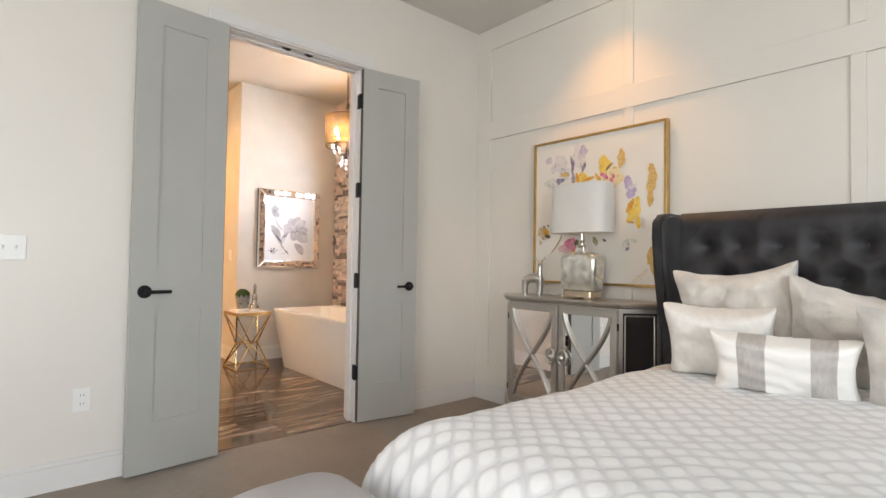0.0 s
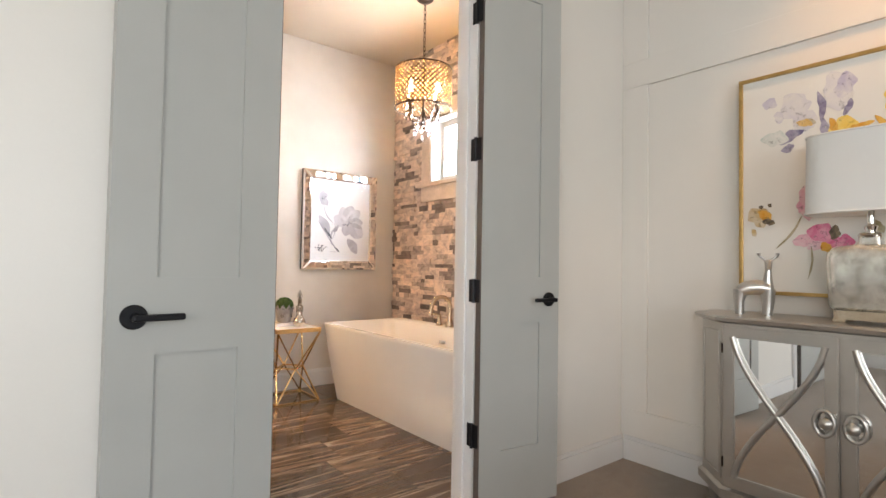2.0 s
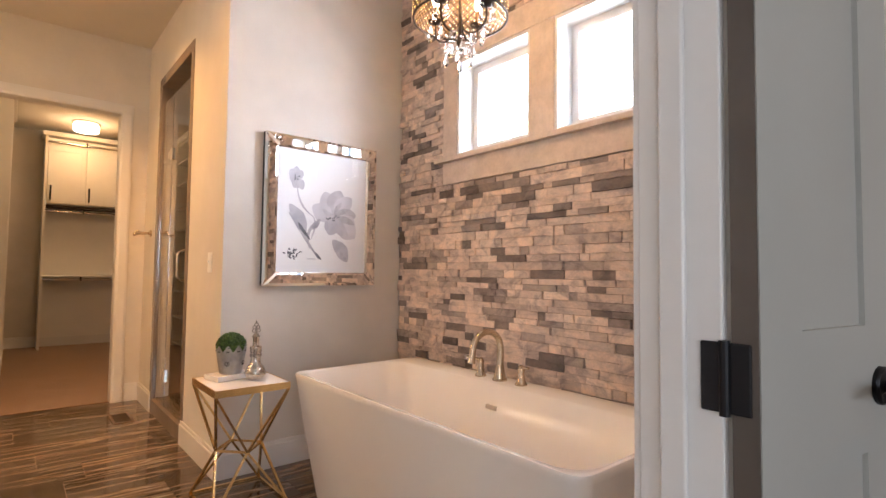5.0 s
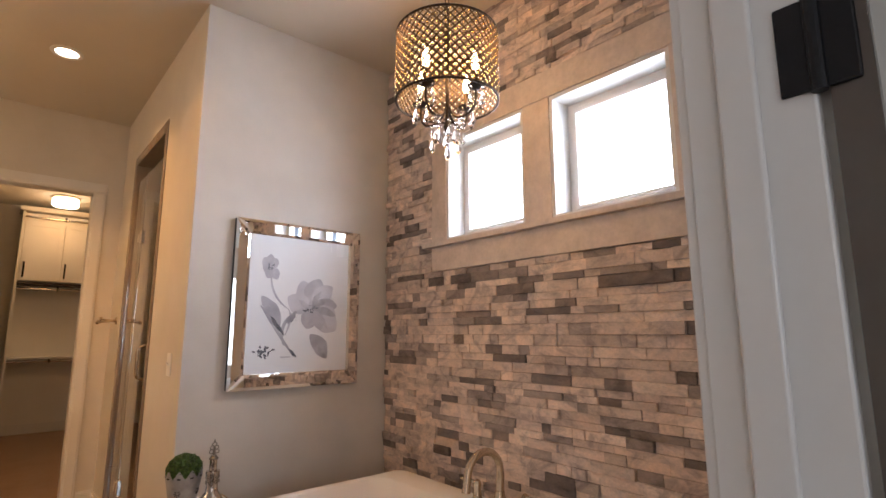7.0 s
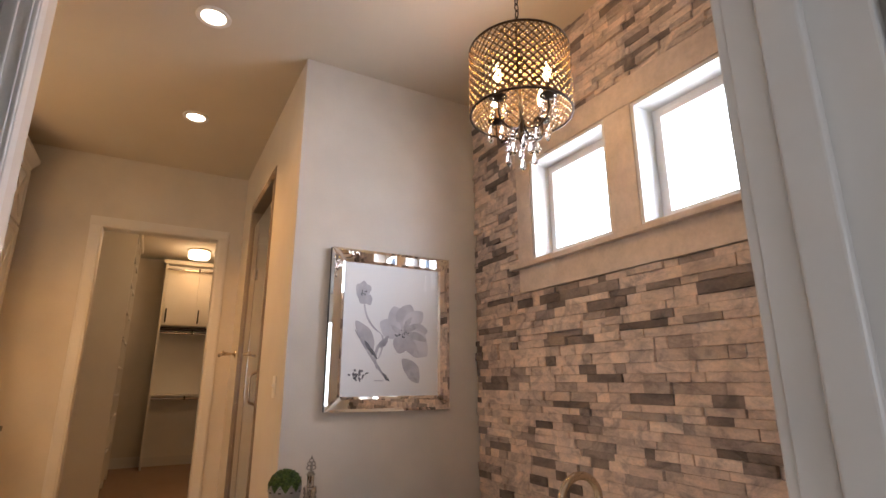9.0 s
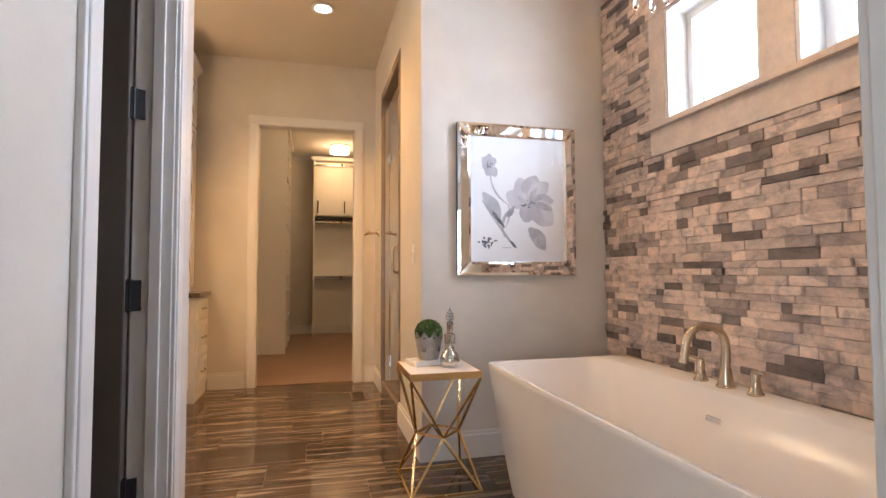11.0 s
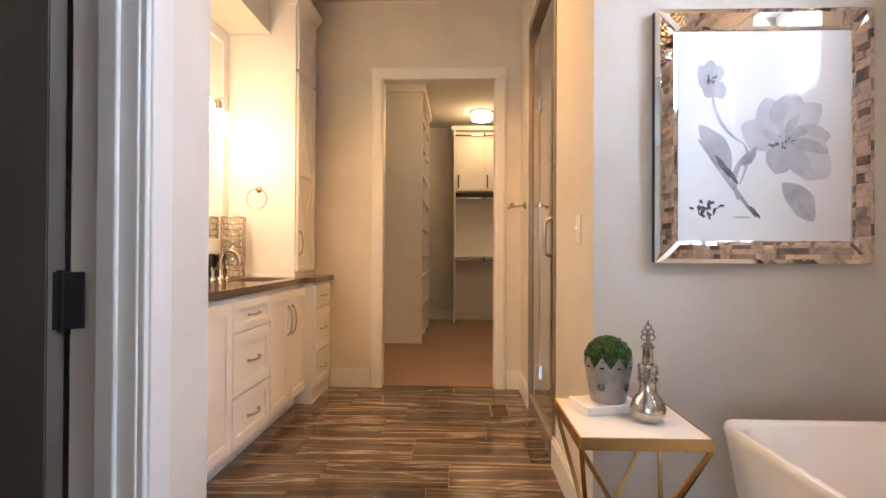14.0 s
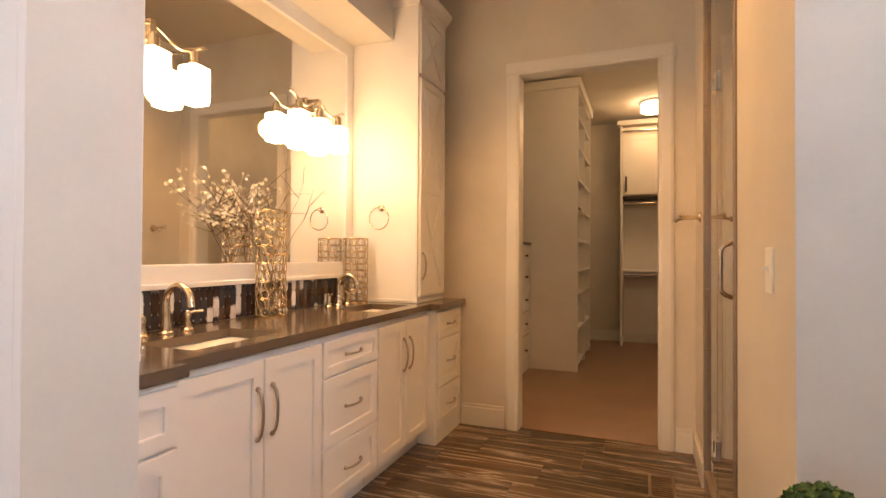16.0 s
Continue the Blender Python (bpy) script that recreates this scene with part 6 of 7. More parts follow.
# pink flower
flower_paint((
    (2.284, 1.312, 0.149, 0.100, 80, "rose wash"), (2.277, 1.352, 0.099, 0.040, 100, "pink wash"), (2.295, 1.300, 0.083, 0.033, 60, "rose wash"), (2.214, 1.439, 0.056, 0.030, 20, "soot wash"), (2.193, 1.194, 0.132, 0.089, 30, "pink wash"),
    (2.270, 1.198, 0.093, 0.050, 10, "rose wash"), (2.216, 1.215, 0.065, 0.033, 100, "soot wash"), (2.307, 1.178, 0.066, 0.030, 150, "rose wash"), (2.183, 1.161, 0.081, 0.049, 100, "pink wash"), (2.228, 1.164, 0.049, 0.033, 60, "orange wash")))
# sprigs
flower_paint((
    (1.874, 1.209, 0.076, 0.040, 125, "mint wash"), (1.767, 1.245, 0.066, 0.018, 20, "mint wash"), (1.853, 1.200, 0.036, 0.015, 150, "slate wash"), (2.056, 1.227, 0.070, 0.032, 70, "olive wash"), (1.984, 1.259, 0.031, 0.016, 20, "soot wash"),
    (2.428, 1.178, 0.185, 0.010, 125, "olive wash"), (2.304, 1.045, 0.149, 0.008, 95, "olive wash"), (2.131, 1.009, 0.194, 0.008, 80, "mint wash"), (1.840, 0.974, 0.180, 0.033, 140, "cream wash")))
# gold leaf
flower_paint((
    (1.893, 1.720, 0.135, 0.046, 95, "gold wash"), (1.695, 1.534, 0.176, 0.056, 95, "gold wash"), (1.677, 1.658, 0.073, 0.038, 80, "gold wash"), (1.694, 1.460, 0.118, 0.035, 92, "gold wash"), (1.649, 1.021, 0.190, 0.067, 80, "gold wash"),
    (1.701, 1.108, 0.118, 0.038, 100, "gold wash"), (1.650, 0.998, 0.102, 0.029, 85, "gold wash"), (2.281, 1.716, 0.067, 0.027, 20, "gold wash")))

# table lamp
LINEN = surface("pale linen shade", (0.70, 0.685, 0.65), 0.8, vary=0.03, scale=5, grain=240, bump=0.3, distance=0.0006)
lampx = thing("table_lamp", (2.80, 2.055, CZ + 0.001), 0, "mercury-glass table lamp with a white oval shade, unlit", "table lamp")


def oval(rx, ry, z, p=3.2, n=48):
    out = []
    for k in range(n):
        a = 2 * math.pi * k / n
        c, s = math.cos(a), math.sin(a)
        out.append((rx * math.copysign(abs(c) ** (2 / p), c), ry * math.copysign(abs(s) ** (2 / p), s), z))
    return out


part("base", loft([oval(0.066, 0.108, z, 8) for z in (0.012, 0.042)]), NICKEL, lampx, "silver block base")
for sx in (-1, 1):
    for sy in (-1, 1):
        part("base_foot", box(sx * 0.055 - 0.014, sx * 0.055 + 0.014, sy * 0.085 - 0.02, sy * 0.085 + 0.02, 0.0, 0.0125), NICKEL, lampx)
SILVERGLASS = surface("mottled silver glass", (0.74, 0.71, 0.64), 0.24, 0.75, vary=0.45, scale=26, grain=90, bump=0.12)
part("glass_body", loft([oval(rx, ry, z, 6) for rx, ry, z in ((0.055, 0.112, 0.043), (0.066, 0.124, 0.055), (0.070, 0.132, 0.215), (0.066, 0.129, 0.238), (0.045, 0.098, 0.258), (0.032, 0.036, 0.266), (0.030, 0.034, 0.29))]), SILVERGLASS, lampx, "mottled mercury-glass body", 50)
part("neck", lathe(((0.036, 0.288), (0.040, 0.295), (0.036, 0.303), (0.016, 0.310), (0.022, 0.325), (0.012, 0.335), (0.012, 0.39)), 24), CHROME, lampx, "", 35)
part("shade", loft([oval(rx, ry, z, 3.6) for rx, ry, z in ((0.112, 0.200, 0.372), (0.108, 0.194, 0.645), (0.106, 0.192, 0.645), (0.110, 0.198, 0.374))], caps=(False, False)), LINEN, lampx, "white linen shade", 40)
for z in (0.374, 0.644):
    part("shade_trim", tube([(p[0], p[1], p[2]) for p in oval(0.1125 if z < 0.5 else 0.1085, 0.2005 if z < 0.5 else 0.1945, z, 3.6)] + [oval(0.1125 if z < 0.5 else 0.1085, 0.2005 if z < 0.5 else 0.1945, z, 3.6)[0]], 0.004, 6), LINEN, lampx)
part("spider", tube([(0, -0.192, 0.60), (0, 0.192, 0.60)], 0.003, 6), CHROME, lampx)
bulb = part("bulb", lathe(((0.012, 0.39), (0.03, 0.44), (0.022, 0.475), (0.004, 0.49)), 16), SWITCH, lampx, "unlit white bulb", 50)

lampx.scale = (1.0, 1.0, 1.12)

# silver deer
PEWTER = surface("dull pewter", (0.55, 0.53, 0.50), 0.32, 0.9, vary=0.12, scale=20, bump=0.1)
deer = thing("deer_figurine", (2.815, 2.455, CZ + 0.001), -68, "stylised silver deer figurine on the chest", "figurine")
bm = tube([(-0.062, 0, 0.0), (-0.066, 0, 0.06), (-0.058, 0, 0.11)], [0.019, 0.023, 0.032], 12)
tube([(0.045, 0, 0.0), (0.050, 0, 0.06), (0.046, 0, 0.115)], [0.021, 0.025, 0.034], 12, bm)
tube([(-0.062, 0, 0.105), (-0.03, 0, 0.122), (0.02, 0, 0.126), (0.052, 0, 0.118)], [0.030, 0.034, 0.035, 0.034], 14, bm)
tube([(0.046, 0, 0.105), (0.048, -0.004, 0.16), (0.050, -0.006, 0.205), (0.050, -0.006, 0.232)], [0.030, 0.019, 0.013, 0.014], 12, bm)
tube([(0.050, 0.004, 0.238), (0.050, -0.018, 0.230), (0.050, -0.040, 0.212)], [0.015, 0.014, 0.008], 10, bm)
for k in (-1, 1):
    tube([(0.050 + k * 0.006, 0, 0.244), (0.050 + k * 0.020, 0, 0.258), (0.050 + k * 0.034, 0, 0.268), (0.050 + k * 0.036, 0, 0.282)], [0.006, 0.005, 0.006, 0.009], 8, bm)
part("statue_body", moved(bm, Matrix.Diagonal((0.95, 0.95, 0.95, 1))), PEWTER, deer, "", 60)

# bed
VELVET, tree, bsdf = shader("charcoal velvet")
vec = coords(tree)
nap = noise_of(tree, vec, 7, 5, 0.6, 0.8)
tree.links.new(ramp(tree, nap, ((0.35, (0.009, 0.009, 0.010)), (0.65, (0.034, 0.032, 0.037)))), bsdf.inputs["Base Color"])
bsdf.inputs["Roughness"].default_value, bsdf.inputs["Sheen Weight"].default_value, bsdf.inputs["Sheen Roughness"].default_value = 0.55, 0.6, 0.32
bumped(tree, bsdf, noise_of(tree, vec, 240, 3), 0.2, 0.001)
BY0, BY1 = -0.50, 1.50
bed = thing("upholstered_bed", (0, 0, 0), 0, "charcoal velvet wing-back bed with a button-tufted headboard", "bed")
# tufted panel as a height field
ny, nz = 150, 70
y0, y1, z0, z1 = BY0 + 0.06, BY1 - 0.06, 0.35, 1.392
buttons = [(y1 - 0.14 - 0.165 * i - (0.0825 if j % 2 else 0), 1.205 - 0.15 * j) for j in range(6) for i in range(11)]
buttons = [(u, v) for u, v in buttons if y0 + 0.08 < u < y1 - 0.06 and v > 0.4]
bu, bv = np.array([b[0] for b in buttons]), np.array([b[1] for b in buttons])
verts, faces = [], []
for j in range(nz + 1):
    for i in range(ny + 1):
        u, v = y0 + (y1 - y0) * i / ny, z0 + (z1 - z0) * j / nz
        d = np.sqrt((bu - u) ** 2 + (bv - v) ** 2)
        o = np.argsort(d)[:3]
        dip = 0.058 * math.exp(-(float(d[o[0]]) / 0.042) ** 1.0)
        crease = 0.0
        for q in o[1:]:
            ax, az = float(bu[q] - bu[o[0]]), float(bv[q] - bv[o[0]])
            ln = math.hypot(ax, az)
            if 0.06 < ln < 0.135:
                off = abs((u - float(bu[o[0]])) * az - (v - float(bv[o[0]])) * ax) / ln
                crease = max(crease, 0.030 * math.exp(-(off / 0.013) ** 1.3))
        top_roll = 0.05 * max(0.0, (v - (z1 - 0.07)) / 0.07) ** 2
        verts.append((2.78 + dip + crease + top_roll, u, v))
for j in range(nz):
    for i in range(ny):
        a = j * (ny + 1) + i
        faces.append((a, a + ny + 1, a + ny + 2, a + 1))
tuft = bpy.data.meshes.new("tufted_panel")
tuft.from_pydata(verts, [], faces)
part("tufted_panel", tuft, VELVET, bed, "deep button-tufted velvet panel", 80)
for u, v in buttons:
    if v > 0.95:
        part("button", moved(lathe(((0.011, 0), (0.010, 0.004), (0.004, 0.007)), 12), pose(2.830, u, v, 0, -90)), VELVET, bed)
part("headboard_core", box(2.83, 2.985, BY0 + 0.05, BY1 - 0.05, 0.02, 1.378, 0.02, segments=4), VELVET, bed)
for s, y in ((1, BY1), (-1, BY0)):
    prof = [(2.985, 0.02), (2.985, 1.36), (2.96, 1.385), (2.70, 1.385), (2.63, 1.375), (2.595, 1.34), (2.59, 1.25), (2.615, 1.05), (2.66, 0.85), (2.72, 0.66), (2.74, 0.02)]
    a, b = sorted((y, y - s * 0.075))
    bm = prism(prof, "y", a, b)
    bmesh.ops.recalc_face_normals(bm, faces=bm.faces)
    bmesh.ops.bevel(bm, geom=[e for e in bm.edges if abs(e.verts[0].co.y - e.verts[1].co.y) < 1e-4], offset=0.02, segments=3, affect="EDGES")
    part("wing", bm, VELVET, bed, "padded velvet wing", 50)
part("side_rail", box(0.86, 2.74, BY1 - 0.13, BY1 - 0.07, 0.10, 0.36, 0.015), VELVET, bed)
part("side_rail", box(0.86, 2.74, BY0 + 0.07, BY0 + 0.13, 0.10, 0.36, 0.015), VELVET, bed)
part("foot_rail", box(0.84, 0.90, BY0 + 0.07, BY1 - 0.07, 0.10, 0.36, 0.015), VELVET, bed)
for x in (0.90, 2.6):
    for y in (BY0 + 0.12, BY1 - 0.12):
        part("leg", lathe(((0.02, 0.0), (0.028, 0.10)), 14, (x, y, 0)), BRONZE, bed)
part("mattress", box(0.98, 2.78, BY0 + 0.16, BY1 - 0.16, 0.36, 0.56, 0.05, segments=4), PAPER, bed, "white mattress")

m_spread, tree, bsdf = shader("quilted white bedspread")
vec = coords(tree)
rot = tree.nodes.new("ShaderNodeMapping")
rot.inputs["Rotation"].default_value = (0, 0, radians(45))
tree.links.new(vec, rot.inputs["Vector"])
warp = noise_of(tree, vec, 5, 3)
cells = tree.nodes.new("ShaderNodeTexVoronoi")
cells.feature, cells.distance = "F1", "MINKOWSKI"
cells.inputs["Scale"].default_value, cells.inputs["Randomness"].default_value = 17.0, 0.14
cells.inputs["Exponent"].default_value = 2.6
sq = tree.nodes.new("ShaderNodeMapping")
sq.inputs["Scale"].default_value = (1.0, 0.9, 0.0)
tree.links.new(rot.outputs["Vector"], sq.inputs["Vector"])
tree.links.new(sq.outputs["Vector"], cells.inputs["Vector"])
fluff = noise_of(tree, vec, 90, 4, 0.7)
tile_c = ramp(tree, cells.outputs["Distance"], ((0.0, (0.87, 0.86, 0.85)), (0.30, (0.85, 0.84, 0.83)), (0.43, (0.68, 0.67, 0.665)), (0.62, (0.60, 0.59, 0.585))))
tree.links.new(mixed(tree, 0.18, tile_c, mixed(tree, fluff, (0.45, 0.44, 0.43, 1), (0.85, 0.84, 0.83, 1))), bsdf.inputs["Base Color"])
bsdf.inputs["Roughness"].default_value, bsdf.inputs["Sheen Weight"].default_value = 0.85, 0.4
hgt = ramp(tree, cells.outputs["Distance"], ((0.0, (1, 1, 1)), (0.36, (0.8, 0.8, 0.8)), (0.55, (0, 0, 0))))
bumped(tree, bsdf, mixed(tree, 0.3, hgt, fluff), 0.42, 0.011)
# bedspread: a draped sheet
SX, SY = 92, 92
verts, faces = [], []
x_foot, x_head = 0.835, 2.52
ya, yb = BY0 - 0.02, BY1 + 0.02
rn = noise.noise
over = 0.34
for j in range(SY + 1):
    for i in range(SX + 1):
        s = -over + (x_head - x_foot + over) * i / SX
        t = -over + (yb - ya + 2 * over) * j / SY
        r = 0.19

        def fold(q):
            """Position and drop of a cloth that runs over a round edge at 0, q metres in from the edge."""
            if q >= r:
                return q, 0.0
            ang = min((r - q) / r, math.pi / 2)
            rest = max(0.0, r - q - r * math.pi / 2)
            return r - r * math.sin(ang), r * (1 - math.cos(ang)) + rest

        px, dx = fold(s)
        if t < (yb - ya) / 2:
            py, dy = fold(t)
            y = ya + py
        else:
            py, dy = fold(yb - ya - t)
            y = yb - py
        x = x_foot + px
        drop = max(dx, dy) + 0.25 * min(dx, dy)
        z = 0.615 - drop
        puff = 0.012 * rn((x * 3.1, y * 3.1, 1.0)) + 0.006 * rn((x * 9, y * 9, 4.0))
        hang = min(1.0, drop / 0.25)
        x -= hang * 0.02 * rn((y * 7, z * 2, 3.0)) if dx > dy else 0
        y += hang * 0.03 * rn((x * 7, z * 2, 7.0)) * (1 if dy >= dx else 0)
        z += puff * (1 - 0.7 * hang) + 0.03 * math.exp(-((y - 0.45) / 0.7) ** 2) * (1 - hang)
        verts.append((x, y, max(0.06, z)))
for j in range(SY):
    for i in range(SX):
        a = j * (SX + 1) + i
        faces.append((a, a + 1, a + SX + 2, a + SX + 1))
data = bpy.data.meshes.new("bedspread")
data.from_pydata(verts, [], faces)
spread = thing("bedspread", (0, 0, 0), 0, "white puckered bedspread with a grey lattice, draped over the bed", "bedspread")
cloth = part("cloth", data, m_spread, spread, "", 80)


def cushion(name, at, turn, tilt, w, hgt_, d, material, label, seed, stripes=None, roll=0):
    """A pillow that stands on its lower edge, facing -x before its turn."""
    root = thing(name, at, turn, label, "pillow", "pillows on the bed")
    r = random.Random(seed)
    n = 30
    off = r.uniform(0, 50)

    crumple = 0.036 if hgt_ > 0.4 else 0.010

    def shape(u, v, side):
        edge = max(0.0, (1 - abs(u) ** 3.4) * (1 - abs(v) ** 3.4)) ** 0.28
        pinch = 1 - 0.10 * (abs(u) ** 2) * (1 - abs(v)) - 0.02
        round_ = 0.07 if hgt_ > 0.4 else 0.04
        u, v = u * math.sqrt(1 - round_ * v ** 6), v * math.sqrt(1 - round_ * u ** 6)
        y, z = u * w / 2 * (1 - 0.07 * (1 - abs(v) ** 2) * abs(u) ** 3), v * hgt_ / 2 * (1 - 0.15 * (1 - abs(u) ** 2) * abs(v) ** 3)
        ear = (0.034 if hgt_ > 0.4 else 0.012) * (abs(u) * abs(v)) ** 3
        y, z = y + math.copysign(ear, u), z + math.copysign(ear, v)
        x = side * d / 2 * edge + side * 0.010 * edge * rn((u * 2.3 + off, v * 2.3, side)) + crumple * rn((u * 4 + off, v * 3.4, 9.0)) * edge + crumple * 0.4 * rn((u * 10 + off, v * 6, 2.0)) * edge
        return (x, y, z + hgt_ / 2)

    m = pose(0, 0, 0, roll, tilt, 0)
    bands = stripes or [(-1.0, 1.0, material)]
    for b0, b1, mt in bands:
        bm = bmesh.new()
        cols = max(3, round(n * (b1 - b0) / 2))
        for side in (-1, 1):
            grid = [[bm.verts.new(shape(math.sin(math.asin(b0) + (math.asin(b1) - math.asin(b0)) * i / cols), math.sin(math.pi * (j / n - 0.5)), side)) for i in range(cols + 1)] for j in range(n + 1)]
            for j in range(n):
                for i in range(cols):
                    bm.faces.new((grid[j][i], grid[j][i + 1], grid[j + 1][i + 1], grid[j + 1][i]))
        bmesh.ops.remove_doubles(bm, verts=bm.verts, dist=0.00001)
        bmesh.ops.recalc_face_normals(bm, faces=bm.faces)
        part("cover" if mt is material else "stripe", moved(bm, m), mt, root, "", 80)
    return root


FUR = surface("oatmeal plush", (0.66, 0.615, 0.56), 0.9, vary=0.24, scale=9, grain=150, bump=0.9, distance=0.004, sheen=0.6)
IVORY = surface("ivory sequin cloth", (0.80, 0.77, 0.72), 0.40, vary=0.06, scale=40, grain=340, bump=0.8, distance=0.003, sheen=0.3)
LINE = surface("grey crackle band", (0.47, 0.44, 0.41), 0.6, vary=0.18, scale=26, grain=80, bump=0.5, distance=0.002, stretch=(1, 3, 1))
SILK = surface("white silk cloth", (0.83, 0.81, 0.77), 0.45, vary=0.03, scale=6, grain=260, bump=0.3, sheen=0.3)
CAMO = surface("mottled ivory velvet", (0.60, 0.565, 0.52), 0.7, vary=0.28, scale=11, grain=200, bump=0.5, distance=0.002, sheen=0.5)
TOP = 0.620
cushion("square_pillow", (2.62, 1.035, TOP + 0.02), 4, -13, 0.48, 0.465, 0.20, FUR, "oatmeal plush square pillow leaning on the headboard", 1, roll=-6)
cushion("square_pillow", (2.60, 0.665, TOP + 0.02), -5, -24, 0.44, 0.41, 0.19, FUR, "oatmeal plush square pillow slumped in the middle", 2, roll=12)
cushion("square_pillow", (2.58, 0.24, TOP + 0.02), 5, -16, 0.54, 0.50, 0.19, FUR, "oatmeal plush pillow at the far side", 3)
cushion("square_pillow", (2.64, -0.30, TOP + 0.02), 0, -14, 0.52, 0.50, 0.18, FUR, "oatmeal plush pillow at the bed's other end", 8)
cushion("sequin_pillow", (2.38, 1.065, TOP + 0.012), 10, -22, 0.41, 0.325, 0.16, IVORY, "ivory sequinned pillow in the front row", 4)
cushion("bolster_pillow", (2.24, 0.80, TOP + 0.012), 12, -24, 0.455, 0.235, 0.13, SILK, "white lumbar pillow with two grey crackle bands", 5, [(-1.0, -0.72, SILK), (-0.72, -0.38, LINE), (-0.38, 0.22, SILK), (0.22, 0.62, LINE), (0.62, 1.0, SILK)])
cushion("mottled_pillow", (2.26, 0.33, TOP + 0.012), -6, -20, 0.44, 0.36, 0.16, CAMO, "mottled ivory velvet pillow in the front row", 6)

bench = thing("bed_bench", (0.58, 0.80, 0.03), 0, "pale grey tufted bench at the foot of the bed", "bench")
BENCHC = surface("pale lilac-grey linen", (0.50, 0.485, 0.50), 0.85, vary=0.05, scale=6, grain=220, bump=0.5)
part("seat", loft([rounded(-w, w, -l, l, z, r) for w, l, z, r in ((0.15, 0.70, 0.36, 0.05), (0.165, 0.735, 0.375, 0.07), (0.17, 0.745, 0.43, 0.08), (0.162, 0.735, 0.465, 0.08), (0.13, 0.70, 0.485, 0.07), (0.05, 0.5, 0.495, 0.04))]), BENCHC, bench, "padded linen seat", 60)
for x in (-0.12, 0.12):
    for y in (-0.62, 0.62):
        part("leg", lathe(((0.016, -0.03), (0.026, 0.36)), 14, (x, y, 0)), BRONZE, bench)

# ---- plank tiles of the bathroom floor ----
floor_b = bpy.data.objects["floor_bathroom"]
GAP = 0.0022
rows_y = [3.262 + 0.301 * k for k in range(17)]
rng = random.Random(31)
for r, y in enumerate(rows_y):
    ya_, yb_ = max(y, 3.25), min(y + 0.301, 8.02)
    if yb_ - ya_ < 0.02:
        continue
    x = -0.40 - (0.0, 0.20, 0.41, 0.30, 0.10)[r % 5] * 1.0
    while x < 3.12:
        xa, xb = max(x, -0.30), min(x + 0.61, 3.13)
        if xb - xa > 0.03 and not (yb_ < 4.9 and xb < -0.2):
            t = part("tile", box(-(xb - xa) / 2 + GAP / 2, (xb - xa) / 2 - GAP / 2, -(yb_ - ya_) / 2 + GAP / 2, (yb_ - ya_) / 2 - GAP / 2, -0.006, 0.0), PLANK, floor_b)
            t.location = ((xa + xb) / 2, (ya_ + yb_) / 2, rng.uniform(0.0, 0.0004))
        x += 0.61

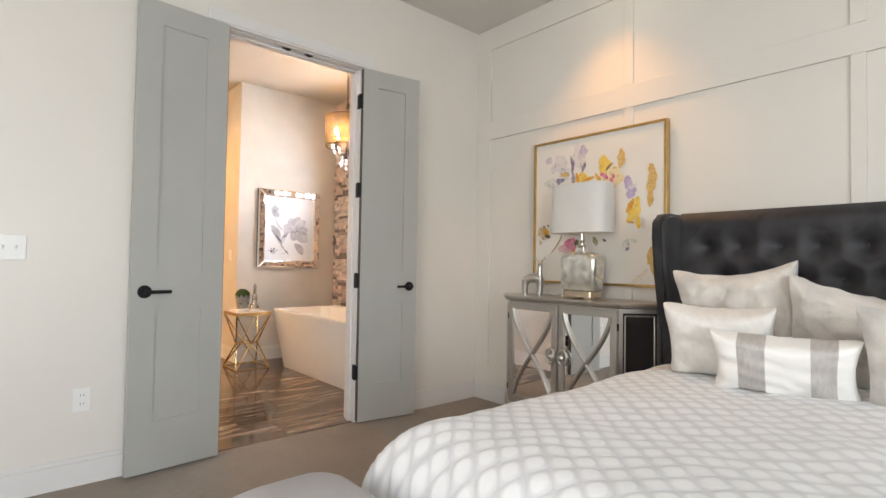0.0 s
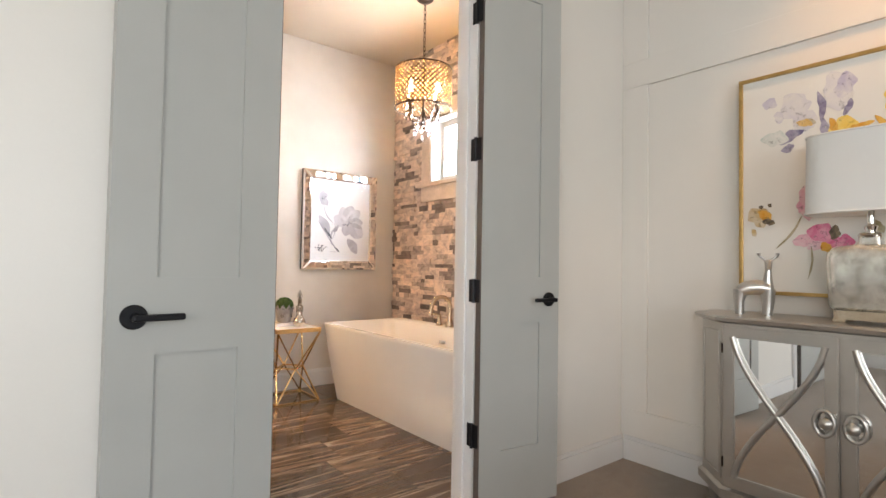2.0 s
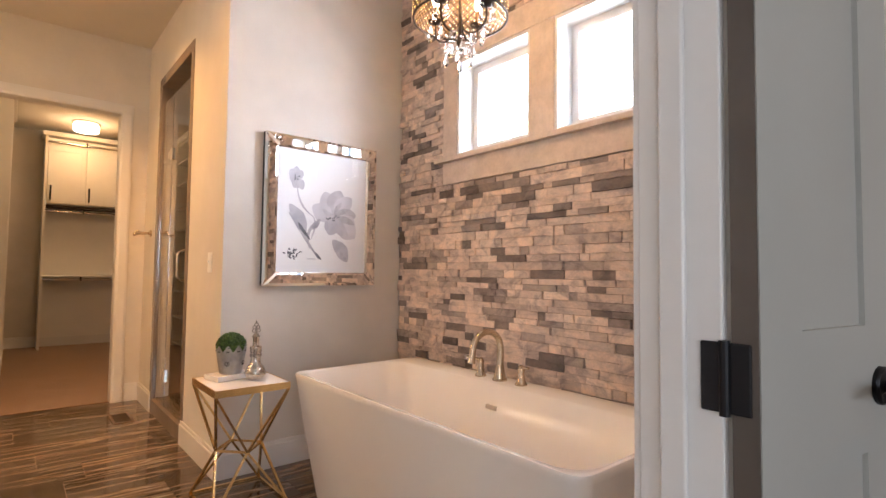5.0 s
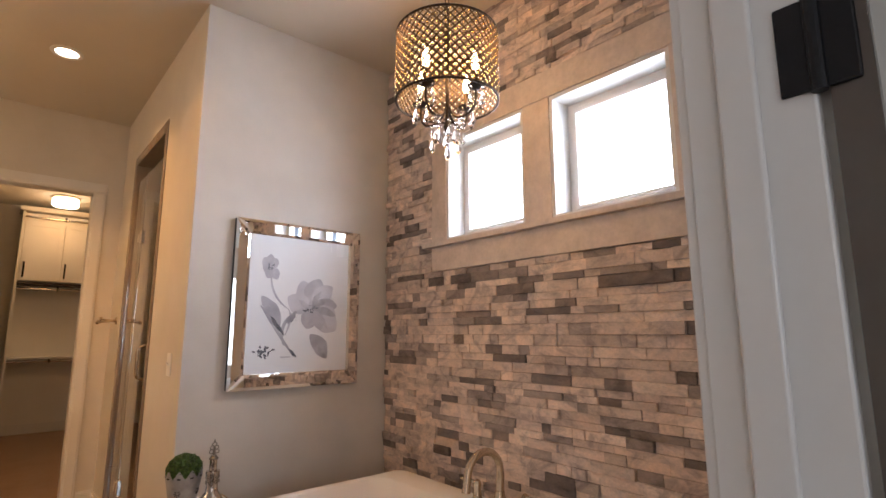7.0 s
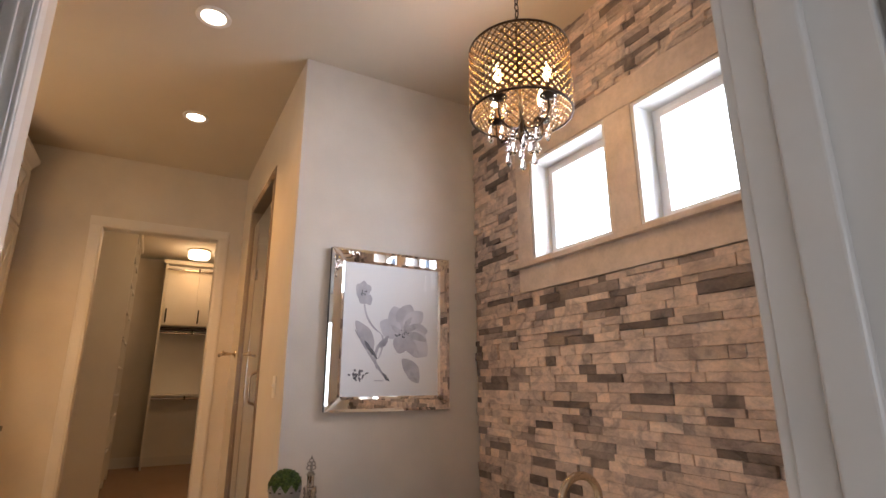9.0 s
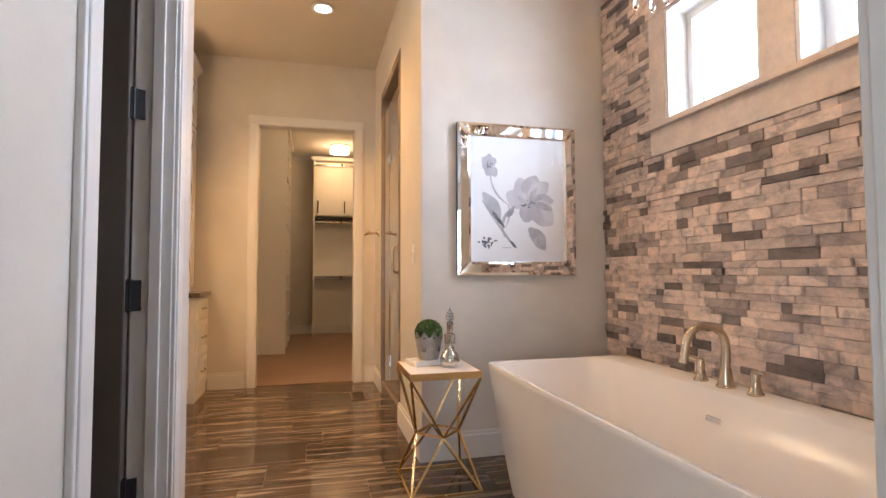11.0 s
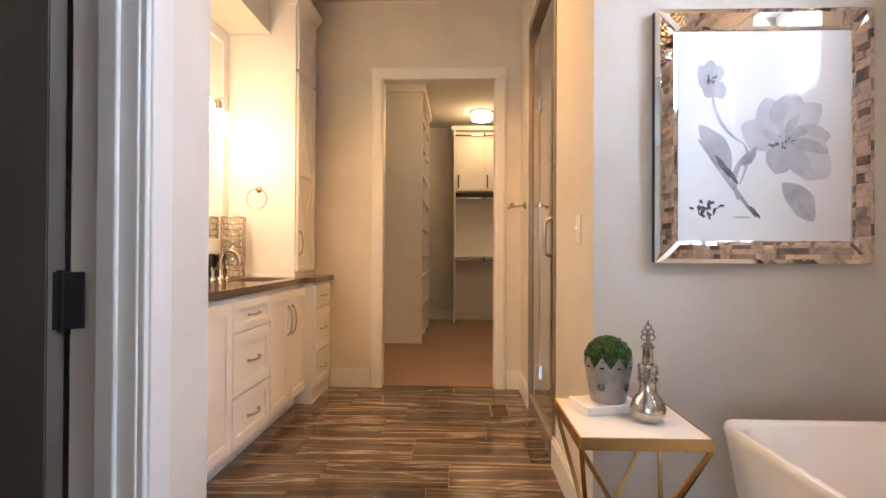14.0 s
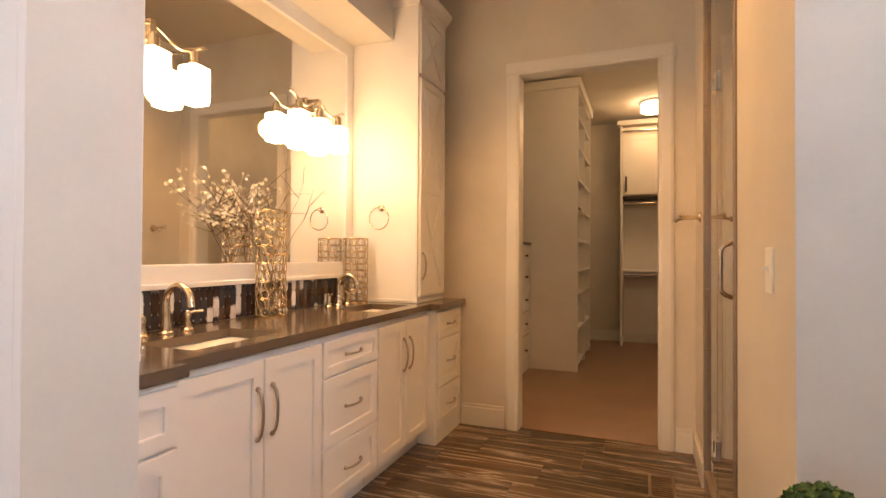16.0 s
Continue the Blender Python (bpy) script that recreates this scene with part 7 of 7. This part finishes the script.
# ---- ledger stones of the window wall ----
wall_w = bpy.data.objects["wall_windows"]
rng = random.Random(7)
near, rest = [], []
z = 0.003
while z < 3.07:
    hh = rng.choice((0.030, 0.035, 0.039, 0.043, 0.048))
    y = BATH_Y + 0.003 - rng.uniform(0, 0.12)
    while y < ART_Y - 0.003:
        ln = rng.choice((0.06, 0.08, 0.10, 0.12, 0.14, 0.17, 0.22)) * rng.uniform(0.85, 1.15)
        a, b, c, d = max(y, BATH_Y + 0.003), min(y + ln, ART_Y - 0.003), z, min(z + hh, 3.073)
        y += ln + 0.0004
        if b - a < 0.02:
            continue
        if c < 2.53 and d > 1.652 and b > 3.785 and a < 5.332:
            for p, q in ((a, min(b, 3.783)), (max(a, 5.333), b)):
                if q - p > 0.015:
                    (rest).append((p, q, c, d))
            if c >= 1.652 - hh and d > 1.652 and c < 1.652:
                rest.append((max(a, 3.785), min(b, 5.33), c, 1.651))
            if c < 2.53 < d:
                rest.append((max(a, 3.785), min(b, 5.33), 2.531, d))
            continue
        (near if 0.56 < c < 1.60 and len(near) < 300 else rest).append((a, b, c, d))
    z += hh + 0.0004


def stone(a, b, c, d):
    """One split stone: a box with an uneven, tilted face."""
    x = STONE_X - rng.choice((-0.003, -0.001, 0.001, 0.003, 0.006, 0.012)) - rng.uniform(0, 0.003)
    bm = bmesh.new()
    back = [bm.verts.new((STONE_X + 0.0118, yy, zz)) for yy, zz in ((a, c), (b, c), (b, d), (a, d))]
    m = 0.0016
    rim = [bm.verts.new((x + 0.003 + rng.uniform(-0.002, 0.002), yy, zz)) for yy, zz in ((a, c), (b, c), (b, d), (a, d))]
    front = [bm.verts.new((x + rng.uniform(-0.004, 0.003), yy, zz)) for yy, zz in ((a + m, c + m), ((a + b) / 2, c + m * 0.8), (b - m, c + m), (b - m, d - m), ((a + b) / 2, d - m * 0.8), (a + m, d - m))]
    for k in range(4):
        bm.faces.new((back[k], back[(k + 1) % 4], rim[(k + 1) % 4], rim[k]))
    bm.faces.new((rim[0], rim[1], front[2], front[1], front[0]))
    bm.faces.new((rim[1], rim[2], front[3], front[2]))
    bm.faces.new((rim[2], rim[3], front[5], front[4], front[3]))
    bm.faces.new((rim[3], rim[0], front[0], front[5]))
    bm.faces.new((front[0], front[1], front[4], front[5]))
    bm.faces.new((front[1], front[2], front[3], front[4]))
    return bm


for s in near:
    part("stone", stone(*s), STONE, wall_w)
vs_, fs_ = [], []
for s in rest:
    if s[1] - s[0] < 0.008 or s[3] - s[2] < 0.004:
        continue
    own = stone(*s)
    own.verts.index_update()
    base = len(vs_)
    vs_ += [tuple(v.co) for v in own.verts]
    fs_ += [tuple(base + v.index for v in f.verts) for f in own.faces]
    own.free()
data = bpy.data.meshes.new("ledger_course")
data.from_pydata(vs_, [], fs_)
tagged(part("ledger_course", data, STONE, wall_w, "remaining split ledger stones"), kind="stuff")
